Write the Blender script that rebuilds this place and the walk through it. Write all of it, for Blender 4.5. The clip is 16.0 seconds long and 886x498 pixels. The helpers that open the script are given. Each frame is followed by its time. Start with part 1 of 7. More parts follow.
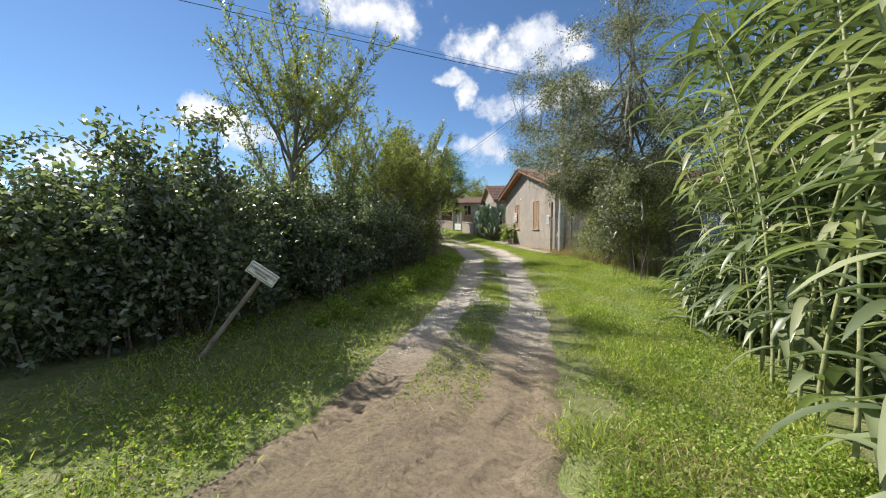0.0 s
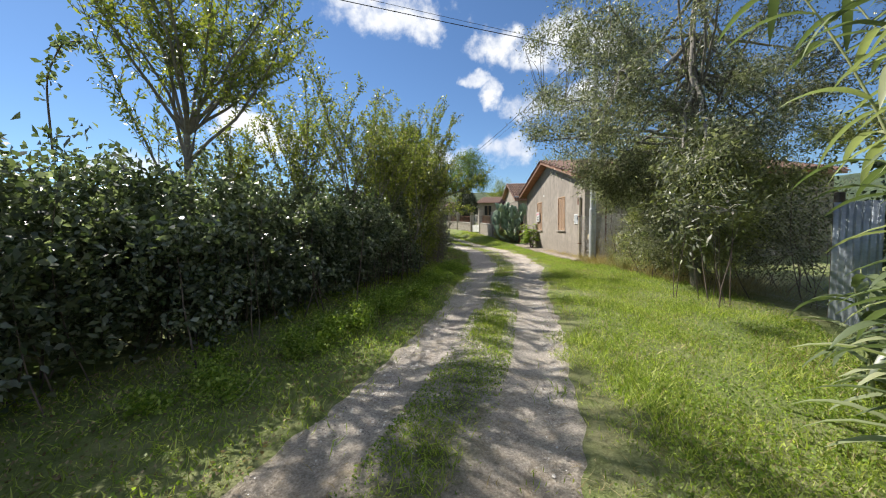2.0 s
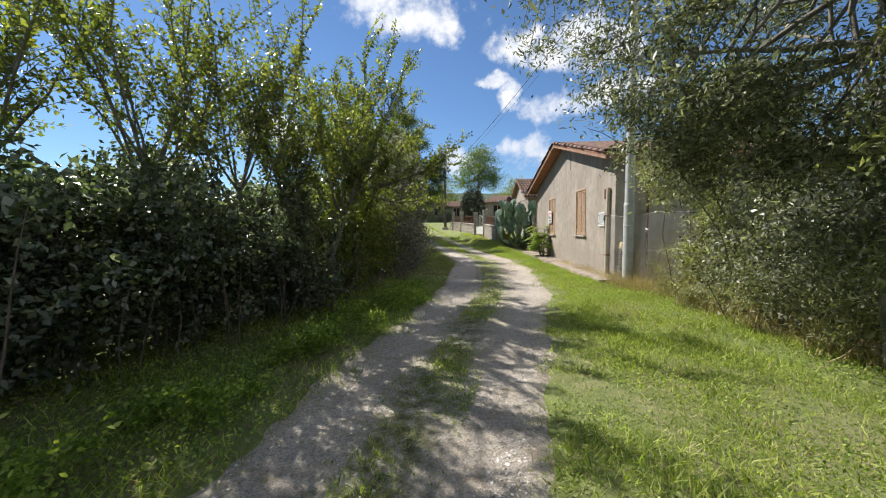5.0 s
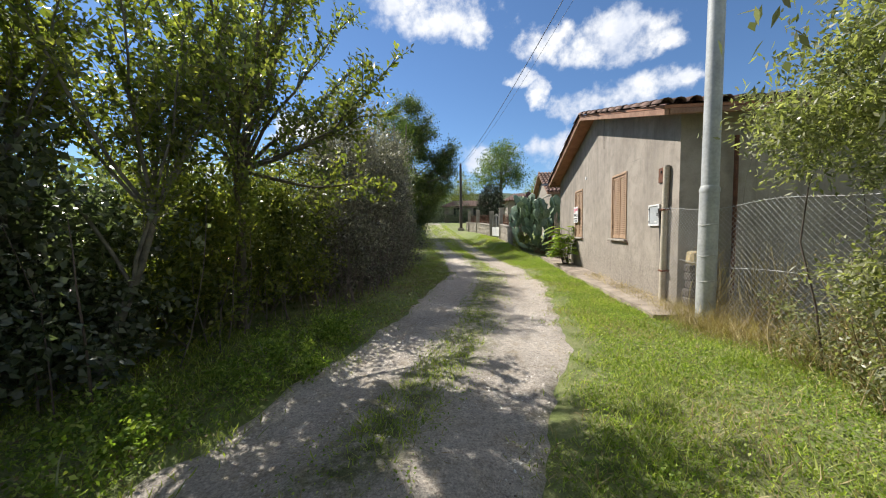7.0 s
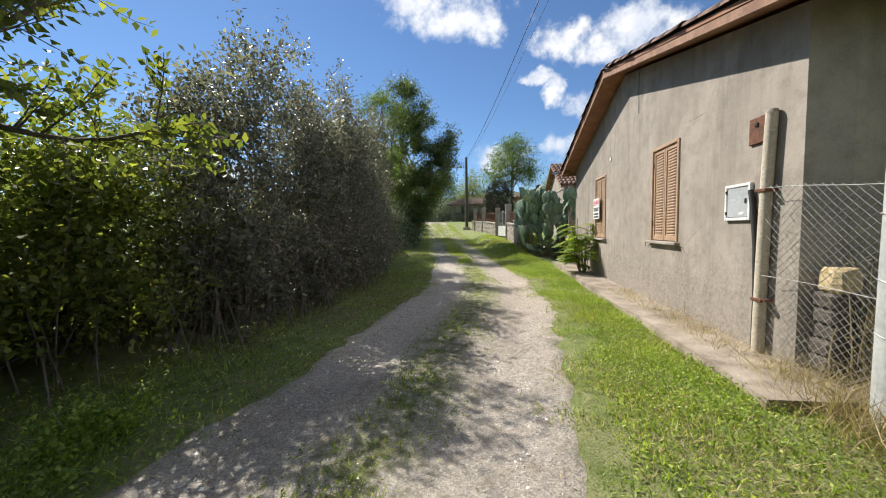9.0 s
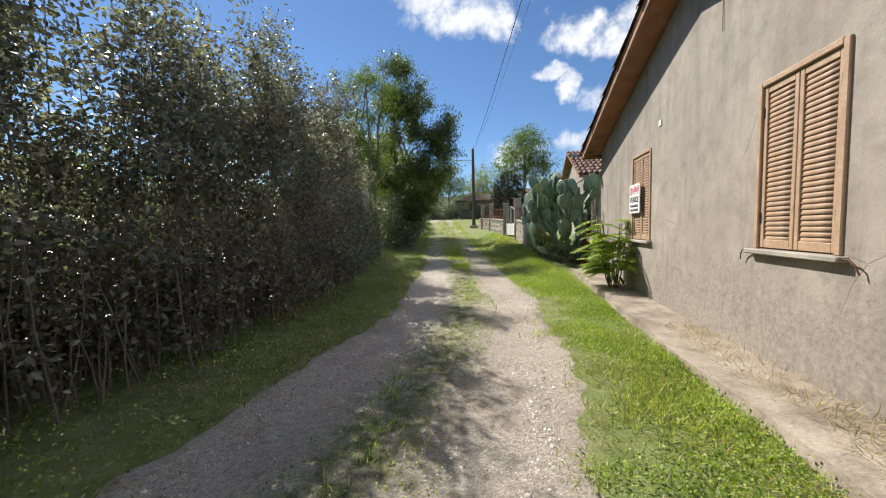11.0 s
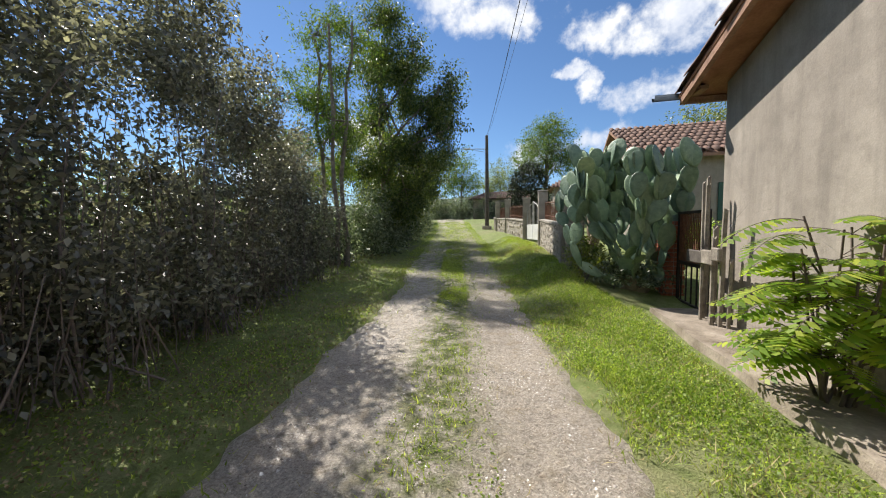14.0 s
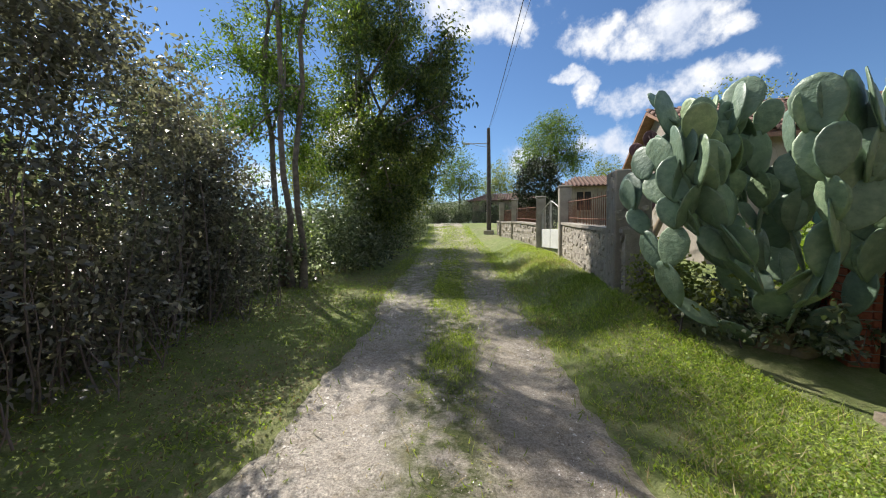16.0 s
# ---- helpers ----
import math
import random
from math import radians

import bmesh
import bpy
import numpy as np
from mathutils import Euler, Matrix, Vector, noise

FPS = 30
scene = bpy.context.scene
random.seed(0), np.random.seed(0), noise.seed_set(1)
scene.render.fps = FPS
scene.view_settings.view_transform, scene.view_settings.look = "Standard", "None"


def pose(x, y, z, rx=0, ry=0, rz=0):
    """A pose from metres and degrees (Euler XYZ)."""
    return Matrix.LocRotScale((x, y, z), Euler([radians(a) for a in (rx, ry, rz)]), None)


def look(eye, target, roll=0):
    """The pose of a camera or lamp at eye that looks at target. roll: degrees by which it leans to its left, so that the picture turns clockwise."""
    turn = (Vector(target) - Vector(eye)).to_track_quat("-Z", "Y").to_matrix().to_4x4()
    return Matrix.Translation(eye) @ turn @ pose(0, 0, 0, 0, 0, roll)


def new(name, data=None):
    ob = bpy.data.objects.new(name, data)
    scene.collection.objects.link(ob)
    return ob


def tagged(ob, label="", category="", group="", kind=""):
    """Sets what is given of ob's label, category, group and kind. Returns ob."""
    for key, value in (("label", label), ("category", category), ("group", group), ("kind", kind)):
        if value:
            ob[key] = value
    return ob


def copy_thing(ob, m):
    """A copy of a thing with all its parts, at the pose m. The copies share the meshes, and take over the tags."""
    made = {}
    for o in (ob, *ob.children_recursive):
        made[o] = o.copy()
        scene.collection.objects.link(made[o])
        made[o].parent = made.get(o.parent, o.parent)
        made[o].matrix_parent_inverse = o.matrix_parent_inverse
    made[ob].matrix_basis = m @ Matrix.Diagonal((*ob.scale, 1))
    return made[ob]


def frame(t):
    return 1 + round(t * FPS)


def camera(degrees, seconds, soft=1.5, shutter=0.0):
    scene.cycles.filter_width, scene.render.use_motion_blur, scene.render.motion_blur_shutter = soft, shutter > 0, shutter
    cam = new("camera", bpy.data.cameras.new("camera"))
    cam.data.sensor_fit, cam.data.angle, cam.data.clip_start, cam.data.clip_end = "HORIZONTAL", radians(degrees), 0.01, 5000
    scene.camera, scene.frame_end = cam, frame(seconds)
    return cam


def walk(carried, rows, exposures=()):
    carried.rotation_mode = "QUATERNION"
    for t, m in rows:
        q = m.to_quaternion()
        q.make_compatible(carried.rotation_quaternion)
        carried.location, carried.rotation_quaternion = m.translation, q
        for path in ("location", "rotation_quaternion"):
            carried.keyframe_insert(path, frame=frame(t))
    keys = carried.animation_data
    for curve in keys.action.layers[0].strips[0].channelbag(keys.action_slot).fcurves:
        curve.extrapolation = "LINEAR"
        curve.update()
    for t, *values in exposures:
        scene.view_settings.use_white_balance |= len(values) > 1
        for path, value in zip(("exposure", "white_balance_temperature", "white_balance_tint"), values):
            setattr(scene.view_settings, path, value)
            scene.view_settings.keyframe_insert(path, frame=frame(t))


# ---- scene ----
cam = camera(104.0, 16.0, soft=1.1)
PATH = [
    (0, (1.116, 2.587, 1.335), (1.277, 4.576, 1.195), -0.7),
    (0.5, (1.302, 3.165, 1.337), (1.392, 5.158, 1.193), -0.7),
    (1, (1.517, 3.725, 1.319), (1.571, 5.72, 1.181), -0.8),
    (1.5, (1.724, 4.291, 1.31), (1.766, 6.286, 1.175), -0.9),
    (2, (1.982, 4.831, 1.312), (2.0, 6.827, 1.184), -1.1),
    (2.5, (2.162, 5.448, 1.307), (2.172, 7.444, 1.175), -0.4),
    (3, (2.367, 5.966, 1.328), (2.363, 7.963, 1.204), -0.8),
    (3.5, (2.57, 6.565, 1.324), (2.548, 8.562, 1.209), -0.9),
    (4, (2.717, 7.207, 1.278), (2.701, 9.204, 1.168), -0.7),
    (4.2, (2.796, 7.437, 1.297), (2.78, 9.433, 1.179), -0.6),
    (6.3, (4.115, 10.768, 1.337), (3.91, 12.754, 1.218), -0.8),
    (6.5, (4.155, 11.022, 1.323), (3.945, 13.007, 1.207), -0.7),
    (7, (4.251, 11.626, 1.318), (4.02, 13.61, 1.204), -0.7),
    (7.5, (4.386, 12.218, 1.325), (4.137, 14.199, 1.212), -0.6),
    (8, (4.521, 12.829, 1.289), (4.241, 14.807, 1.184), -0.6),
    (8.5, (4.694, 13.468, 1.286), (4.392, 15.442, 1.171), -0.7),
    (9, (4.786, 14.095, 1.282), (4.476, 16.067, 1.166), -0.7),
    (9.2, (4.834, 14.339, 1.289), (4.526, 16.31, 1.16), -0.8),
    (11.3, (5.111, 16.963, 1.308), (4.709, 18.918, 1.183), -0.9),
    (11.5, (5.118, 17.249, 1.315), (4.709, 19.203, 1.193), -0.7),
    (12, (5.078, 17.939, 1.308), (4.655, 19.89, 1.185), -0.7),
    (12.5, (5.061, 18.618, 1.302), (4.621, 20.565, 1.179), -0.7),
    (13, (5.02, 19.243, 1.298), (4.559, 21.185, 1.174), -0.7),
    (13.5, (4.995, 19.932, 1.315), (4.519, 21.87, 1.189), -0.7),
    (14, (4.923, 20.603, 1.339), (4.441, 22.54, 1.214), -0.6),
    (14.5, (4.875, 21.267, 1.342), (4.394, 23.205, 1.22), -0.5),
    (15, (4.727, 21.951, 1.36), (4.249, 23.889, 1.243), -0.5),
    (15.5, (4.571, 22.595, 1.357), (4.096, 24.535, 1.248), -0.3),
    (16, (4.365, 23.214, 1.386), (3.896, 25.155, 1.283), -0.6),
]
walk(cam, [(t, look(eye, target, roll)) for t, eye, target, roll in PATH])

# ---- light and sky ----
SUN_AZ = radians(-52)      # from +y, to the right
SUN_EL = radians(45)
sun_dir = Vector((math.sin(SUN_AZ) * math.cos(SUN_EL), math.cos(SUN_AZ) * math.cos(SUN_EL), math.sin(SUN_EL)))
sun_data = bpy.data.lights.new("sun", "SUN")
sun_data.energy, sun_data.angle, sun_data.color = 5.0, radians(0.55), (1.0, 0.945, 0.865)
sun_ob = new("sun", sun_data)
sun_ob.matrix_world = look((0, 0, 60), Vector((0, 0, 60)) - sun_dir)
scene.view_settings.exposure = 0.66

# clouds: azimuth, elevation, half width, half height, in degrees
CLOUDS = [
    (-7.0, 30.6, 10.0, 3.4), (-1.0, 28.6, 3.5, 2.0), (-14.0, 32.5, 5.4, 2.2),
    (9.6, 26.4, 4.4, 2.6), (14.0, 24.6, 4.4, 2.2), (20.0, 25.6, 6.6, 3.2), (26.0, 23.2, 2.6, 1.6),
    (21.6, 18.4, 8.6, 2.4), (15.2, 17.8, 4.4, 2.2), (28.1, 18.9, 2.2, 1.2),
    (9.0, 19.9, 2.1, 2.5), (6.5, 22.2, 2.2, 1.1), (11.0, 11.6, 4.2, 2.6), (1.0, 10.6, 5.0, 2.6),
    (-27.6, 15.2, 3.6, 1.8), (-31.1, 13.5, 2.6, 0.9), (-24.7, 13.1, 4.6, 2.2), (-41.7, 8.2, 5.0, 1.9),
]


def nodes_of(owner):
    owner.use_nodes = True
    nt = owner.node_tree
    nt.nodes.clear()
    return nt


def link(nt, a, b):
    nt.links.new(a, b)


def math_node(nt, op, a, b=None, c=None):
    n = nt.nodes.new("ShaderNodeMath")
    n.operation = op
    for k, v in enumerate((a, b, c)):
        if v is None:
            continue
        if isinstance(v, (int, float)):
            n.inputs[k].default_value = v
        else:
            link(nt, v, n.inputs[k])
    return n.outputs[0]


def mix_rgb(nt, fac, a, b, mode="MIX"):
    n = nt.nodes.new("ShaderNodeMixRGB")
    n.blend_type = mode
    for k, v in enumerate((fac, a, b)):
        if isinstance(v, (int, float)):
            n.inputs[k].default_value = v
        elif isinstance(v, tuple):
            n.inputs[k].default_value = (*v, 1)
        else:
            link(nt, v, n.inputs[k])
    return n.outputs[0]


def build_world():
    w = bpy.data.worlds.new("sky_world")
    scene.world = w
    nt = nodes_of(w)
    tc = nt.nodes.new("ShaderNodeTexCoord")
    sky = nt.nodes.new("ShaderNodeTexSky")
    sky.sky_type, sky.sun_disc = "NISHITA", False
    sky.sun_elevation, sky.sun_rotation = SUN_EL, SUN_AZ
    sky.air_density, sky.dust_density, sky.ozone_density = 1.0, 0.05, 6.0
    wob = nt.nodes.new("ShaderNodeTexNoise")
    wob.inputs["Scale"].default_value, wob.inputs["Detail"].default_value = 7.0, 7.0
    wob.inputs["Roughness"].default_value = 0.62
    link(nt, tc.outputs["Generated"], wob.inputs["Vector"])
    wsep = nt.nodes.new("ShaderNodeSeparateColor")
    link(nt, wob.outputs["Color"], wsep.inputs[0])
    sep = nt.nodes.new("ShaderNodeSeparateXYZ")
    link(nt, tc.outputs["Generated"], sep.inputs[0])
    az = math_node(nt, "ARCTAN2", sep.outputs["X"], sep.outputs["Y"])
    el = math_node(nt, "ARCSINE", sep.outputs["Z"])
    az = math_node(nt, "ADD", az, math_node(nt, "MULTIPLY", math_node(nt, "SUBTRACT", wsep.outputs[0], 0.5), 0.17))
    el = math_node(nt, "ADD", el, math_node(nt, "MULTIPLY", math_node(nt, "SUBTRACT", wsep.outputs[1], 0.5), 0.10))
    best = None
    for a, e, hw, hh in CLOUDS:
        da = math_node(nt, "MULTIPLY", math_node(nt, "SUBTRACT", az, radians(a)), 1 / radians(hw * 1.12))
        de = math_node(nt, "MULTIPLY", math_node(nt, "SUBTRACT", el, radians(e)), 1 / radians(hh * 1.15))
        d = math_node(nt, "SUBTRACT", 1.0, math_node(nt, "ADD", math_node(nt, "MULTIPLY", da, da), math_node(nt, "MULTIPLY", de, de)))
        best = d if best is None else math_node(nt, "MAXIMUM", best, d)
    fine = nt.nodes.new("ShaderNodeTexNoise")
    fine.inputs["Scale"].default_value, fine.inputs["Detail"].default_value = 17.0, 9.0
    fine.inputs["Roughness"].default_value = 0.6
    link(nt, tc.outputs["Generated"], fine.inputs["Vector"])
    # unseen scattered cumulus added behind and overhead to lift the ambient light
    fill_clouds = nt.nodes.new("ShaderNodeTexNoise")
    fill_clouds.inputs["Scale"].default_value, fill_clouds.inputs["Detail"].default_value = 3.2, 3.0
    link(nt, tc.outputs["Generated"], fill_clouds.inputs["Vector"])
    high = nt.nodes.new("ShaderNodeMapRange")
    high.inputs["From Min"].default_value, high.inputs["From Max"].default_value = radians(36), radians(44)
    link(nt, el, high.inputs["Value"])
    wide = nt.nodes.new("ShaderNodeMapRange")
    wide.inputs["From Min"].default_value, wide.inputs["From Max"].default_value = radians(66), radians(76)
    link(nt, math_node(nt, "ABSOLUTE", az), wide.inputs["Value"])
    rest = math_node(nt, "MAXIMUM", high.outputs[0], wide.outputs[0])
    cover = math_node(nt, "MULTIPLY", math_node(nt, "SUBTRACT", fill_clouds.outputs[0], 0.47), 9.0)
    best = math_node(nt, "MAXIMUM", best, math_node(nt, "SUBTRACT", math_node(nt, "MULTIPLY", math_node(nt, "ADD", cover, 1.0), rest), 1.0))
    val = math_node(nt, "ADD", math_node(nt, "MAXIMUM", best, -1.0), math_node(nt, "MULTIPLY", math_node(nt, "SUBTRACT", fine.outputs[0], 0.5), 3.0))
    ramp = nt.nodes.new("ShaderNodeMapRange")
    ramp.interpolation_type = "SMOOTHSTEP"
    ramp.inputs["From Min"].default_value, ramp.inputs["From Max"].default_value = 0.0, 1.15
    link(nt, val, ramp.inputs["Value"])
    cloud = nt.nodes.new("ShaderNodeMixRGB")
    cloud.inputs[1].default_value, cloud.inputs[2].default_value = (6.4, 6.9, 8.0, 1), (9.6, 9.6, 9.6, 1)
    shade = nt.nodes.new("ShaderNodeMapRange")
    shade.inputs["From Min"].default_value, shade.inputs["From Max"].default_value = 0.35, 0.6
    link(nt, wsep.outputs[2], shade.inputs["Value"])
    link(nt, shade.outputs[0], cloud.inputs[0])
    mix = nt.nodes.new("ShaderNodeMixRGB")
    link(nt, ramp.outputs[0], mix.inputs[0])
    link(nt, mix_rgb(nt, 1.0, sky.outputs[0], (0.93, 1.0, 1.05), "MULTIPLY"), mix.inputs[1])
    link(nt, cloud.outputs[0], mix.inputs[2])
    bg = nt.nodes.new("ShaderNodeBackground")
    bg.inputs["Strength"].default_value = 0.076
    link(nt, mix.outputs[0], bg.inputs["Color"])
    out = nt.nodes.new("ShaderNodeOutputWorld")
    link(nt, bg.outputs[0], out.inputs["Surface"])


build_world()


# ---- materials ----
def base_material(name):
    m = bpy.data.materials.new(name)
    nt = nodes_of(m)
    out = nt.nodes.new("ShaderNodeOutputMaterial")
    p = nt.nodes.new("ShaderNodeBsdfPrincipled")
    link(nt, p.outputs[0], out.inputs["Surface"])
    return m, nt, p, out


def ramp_node(nt, value, stops):
    r = nt.nodes.new("ShaderNodeValToRGB")
    els = r.color_ramp.elements
    while len(els) > 1:
        els.remove(els[-1])
    els[0].position, els[0].color = stops[0][0], (*stops[0][1], 1)
    for pos, col in stops[1:]:
        e = els.new(pos)
        e.color = (*col, 1)
    link(nt, value, r.inputs[0])
    return r.outputs[0]


def noise_node(nt, vec, scale, detail=4.0, rough=0.55):
    n = nt.nodes.new("ShaderNodeTexNoise")
    n.inputs["Scale"].default_value, n.inputs["Detail"].default_value, n.inputs["Roughness"].default_value = scale, detail, rough
    if vec is not None:
        link(nt, vec, n.inputs["Vector"])
    return n.outputs[0]


def coords(nt):
    return nt.nodes.new("ShaderNodeTexCoord").outputs["Object"]


def world_pos(nt):
    return nt.nodes.new("ShaderNodeNewGeometry").outputs["Position"]


def bump(nt, p, height, strength=0.5, dist=0.01):
    b = nt.nodes.new("ShaderNodeBump")
    b.inputs["Strength"].default_value, b.inputs["Distance"].default_value = strength, dist
    link(nt, height, b.inputs["Height"])
    link(nt, b.outputs[0], p.inputs["Normal"])


def leaf_material(name, dark, mid, light, rough=0.42, trans=0.35, spec=0.5, glow=(1.5, 1.7, 0.6)):
    m, nt, p, out = base_material(name)
    geo = nt.nodes.new("ShaderNodeNewGeometry")
    col = ramp_node(nt, geo.outputs["Random Per Island"], [(0.0, dark), (0.5, mid), (0.93, light), (1.0, tuple(min(1, c * 1.35) for c in light))])
    patch = noise_node(nt, geo.outputs["Position"], 1.3, 3)
    col = mix_rgb(nt, 0.5, col, ramp_node(nt, patch, [(0.3, (0.62, 0.62, 0.62)), (0.7, (1.25, 1.22, 1.1))]), "MULTIPLY")
    link(nt, col, p.inputs["Base Color"])
    p.inputs["Roughness"].default_value = rough
    p.inputs["Specular IOR Level"].default_value = spec
    tr = nt.nodes.new("ShaderNodeBsdfTranslucent")
    link(nt, mix_rgb(nt, 1.0, col, glow, "MULTIPLY"), tr.inputs["Color"])
    mx = nt.nodes.new("ShaderNodeMixShader")
    mx.inputs[0].default_value = trans
    link(nt, p.outputs[0], mx.inputs[1])
    link(nt, tr.outputs[0], mx.inputs[2])
    link(nt, mx.outputs[0], out.inputs["Surface"])
    return m


def simple_material(name, dark, light, scale=6.0, rough=0.8, metal=0.0, bump_s=0.3, detail=5.0, fine=40.0, random_tint=0.0, bump_d=0.01):
    """A surface with broad stains and fine grain."""
    m, nt, p, out = base_material(name)
    v = coords(nt)
    a, b = noise_node(nt, v, scale, detail), noise_node(nt, v, fine, 3)
    col = ramp_node(nt, a, [(0.3, dark), (0.7, light)])
    col = mix_rgb(nt, 0.5, col, ramp_node(nt, b, [(0.3, (0.7, 0.7, 0.7)), (0.7, (1.2, 1.2, 1.2))]), "MULTIPLY")
    if random_tint:
        info = nt.nodes.new("ShaderNodeObjectInfo")
        lo, hi = 1 - random_tint, 1 + random_tint
        col = mix_rgb(nt, 1.0, col, ramp_node(nt, info.outputs["Random"], [(0, (lo, lo, lo)), (1, (hi, hi * 0.98, hi * 0.95))]), "MULTIPLY")
    link(nt, col, p.inputs["Base Color"])
    p.inputs["Roughness"].default_value, p.inputs["Metallic"].default_value = rough, metal
    bump(nt, p, b, bump_s, bump_d)
    return m


def plaster_material(name, dark, light, stain, scale=0.9):
    """Old lime render: blotches, rain streaks, hairline cracks and a rough, flaking foot."""
    m, nt, p, out = base_material(name)
    v = world_pos(nt)
    big, mid, fine = noise_node(nt, v, scale, 6, 0.6), noise_node(nt, v, 5.0, 6, 0.65), noise_node(nt, v, 70.0, 4)
    col = ramp_node(nt, big, [(0.32, dark), (0.66, light)])
    mp = nt.nodes.new("ShaderNodeMapping")
    mp.inputs["Scale"].default_value = (3.0, 3.0, 0.35)
    link(nt, v, mp.inputs["Vector"])
    streak = noise_node(nt, mp.outputs[0], 1.6, 5, 0.6)
    col = mix_rgb(nt, ramp_node(nt, streak, [(0.47, (0, 0, 0)), (0.70, (0.62, 0.62, 0.62))]), col, stain)
    col = mix_rgb(nt, ramp_node(nt, mid, [(0.46, (0, 0, 0)), (0.70, (0.50, 0.50, 0.50))]), col, stain)
    vor = nt.nodes.new("ShaderNodeTexVoronoi")
    vor.feature = "DISTANCE_TO_EDGE"
    vor.inputs["Scale"].default_value = 0.75
    warp = mix_rgb(nt, 0.22, v, nt.nodes.new("ShaderNodeTexNoise").outputs["Color"], "ADD")
    link(nt, warp, vor.inputs["Vector"])
    crack = ramp_node(nt, vor.outputs["Distance"], [(0.0, (1, 1, 1)), (0.006, (0, 0, 0))])
    crack = mix_rgb(nt, 1.0, crack, ramp_node(nt, big, [(0.5, (0, 0, 0)), (0.6, (0.35, 0.35, 0.35))]), "MULTIPLY")
    col = mix_rgb(nt, crack, col, tuple(c * 0.35 for c in stain))
    col = mix_rgb(nt, 0.5, col, ramp_node(nt, fine, [(0.3, (0.82, 0.82, 0.82)), (0.7, (1.12, 1.12, 1.12))]), "MULTIPLY")
    # the lowest metre has weathered to coarse sand and lime
    sep = nt.nodes.new("ShaderNodeSeparateXYZ")
    link(nt, v, sep.inputs[0])
    foot = math_node(nt, "ADD", math_node(nt, "MULTIPLY", sep.outputs["Z"], -1.0), math_node(nt, "MULTIPLY", mid, 1.5))
    footm = ramp_node(nt, math_node(nt, "ADD", foot, 0.55), [(0.30, (0, 0, 0)), (0.75, (0.6, 0.6, 0.6))])
    coarse = noise_node(nt, v, 22.0, 6, 0.7)
    col = mix_rgb(nt, footm, col, ramp_node(nt, coarse, [(0.30, tuple(c * 0.85 for c in stain)), (0.72, tuple(c * 1.05 for c in light))]))
    link(nt, col, p.inputs["Base Color"])
    p.inputs["Roughness"].default_value = 0.92
    h = math_node(nt, "ADD", math_node(nt, "MULTIPLY", fine, 0.25), math_node(nt, "MULTIPLY", mid, 0.9))
    h = math_node(nt, "ADD", h, math_node(nt, "MULTIPLY", math_node(nt, "MULTIPLY", coarse, footm), 1.5))
    h = math_node(nt, "SUBTRACT", h, crack)
    bump(nt, p, h, 0.5, 0.013)
    return m


M = {}
M["bramble"] = leaf_material("bramble_leaf", (0.055, 0.078, 0.044), (0.122, 0.146, 0.086), (0.28, 0.30, 0.25), 0.36, 0.40, 0.8, (1.2, 1.4, 0.65))
M["yew"] = leaf_material("yew_leaf", (0.010, 0.018, 0.009), (0.022, 0.034, 0.015), (0.045, 0.060, 0.028), 0.5, 0.12, 0.3)
M["shrub"] = leaf_material("shrub_leaf", (0.085, 0.105, 0.034), (0.15, 0.175, 0.056), (0.27, 0.265, 0.09), 0.40, 0.50)
M["thicket"] = leaf_material("thicket_leaf", (0.095, 0.095, 0.082), (0.165, 0.162, 0.138), (0.31, 0.30, 0.26), 0.42, 0.40, 0.7, (1.25, 1.3, 0.8))
M["willow"] = leaf_material("willow_leaf", (0.035, 0.060, 0.022), (0.075, 0.110, 0.040), (0.16, 0.18, 0.060), 0.42, 0.42)
M["oak"] = leaf_material("oak_leaf", (0.070, 0.082, 0.048), (0.150, 0.162, 0.102), (0.36, 0.36, 0.27), 0.40, 0.36, 0.6, (1.25, 1.4, 0.75))
M["olive"] = leaf_material("olive_leaf", (0.14, 0.155, 0.085), (0.25, 0.26, 0.155), (0.40, 0.39, 0.26), 0.40, 0.44)
M["locust"] = leaf_material("locust_leaf", (0.055, 0.090, 0.022), (0.095, 0.145, 0.036), (0.17, 0.22, 0.055), 0.45, 0.50)
M["reed_leaf"] = leaf_material("reed_leaf", (0.085, 0.115, 0.06), (0.17, 0.21, 0.11), (0.40, 0.42, 0.26), 0.38, 0.28, 0.5, (1.3, 1.5, 0.75))
M["fern"] = leaf_material("sumac_leaf", (0.12, 0.20, 0.025), (0.21, 0.31, 0.04), (0.38, 0.42, 0.07), 0.42, 0.45)
M["grass"] = leaf_material("grass_blade", (0.145, 0.20, 0.038), (0.275, 0.345, 0.075), (0.46, 0.48, 0.17), 0.5, 0.45, 0.3)
M["clover"] = leaf_material("clover_leaf", (0.115, 0.18, 0.034), (0.22, 0.31, 0.066), (0.39, 0.44, 0.13), 0.5, 0.44, 0.3)
M["straw"] = leaf_material("dry_straw", (0.22, 0.17, 0.09), (0.36, 0.28, 0.16), (0.52, 0.43, 0.27), 0.6, 0.25, 0.2)
M["bark"] = simple_material("bark", (0.09, 0.072, 0.055), (0.22, 0.185, 0.145), 9.0, 0.9, bump_s=0.8, fine=50)
M["bark_grey"] = simple_material("grey_bark", (0.11, 0.10, 0.085), (0.27, 0.25, 0.21), 10.0, 0.9, bump_s=0.7, fine=60)
M["cane"] = simple_material("bare_cane", (0.13, 0.10, 0.095), (0.27, 0.22, 0.20), 12.0, 0.8)
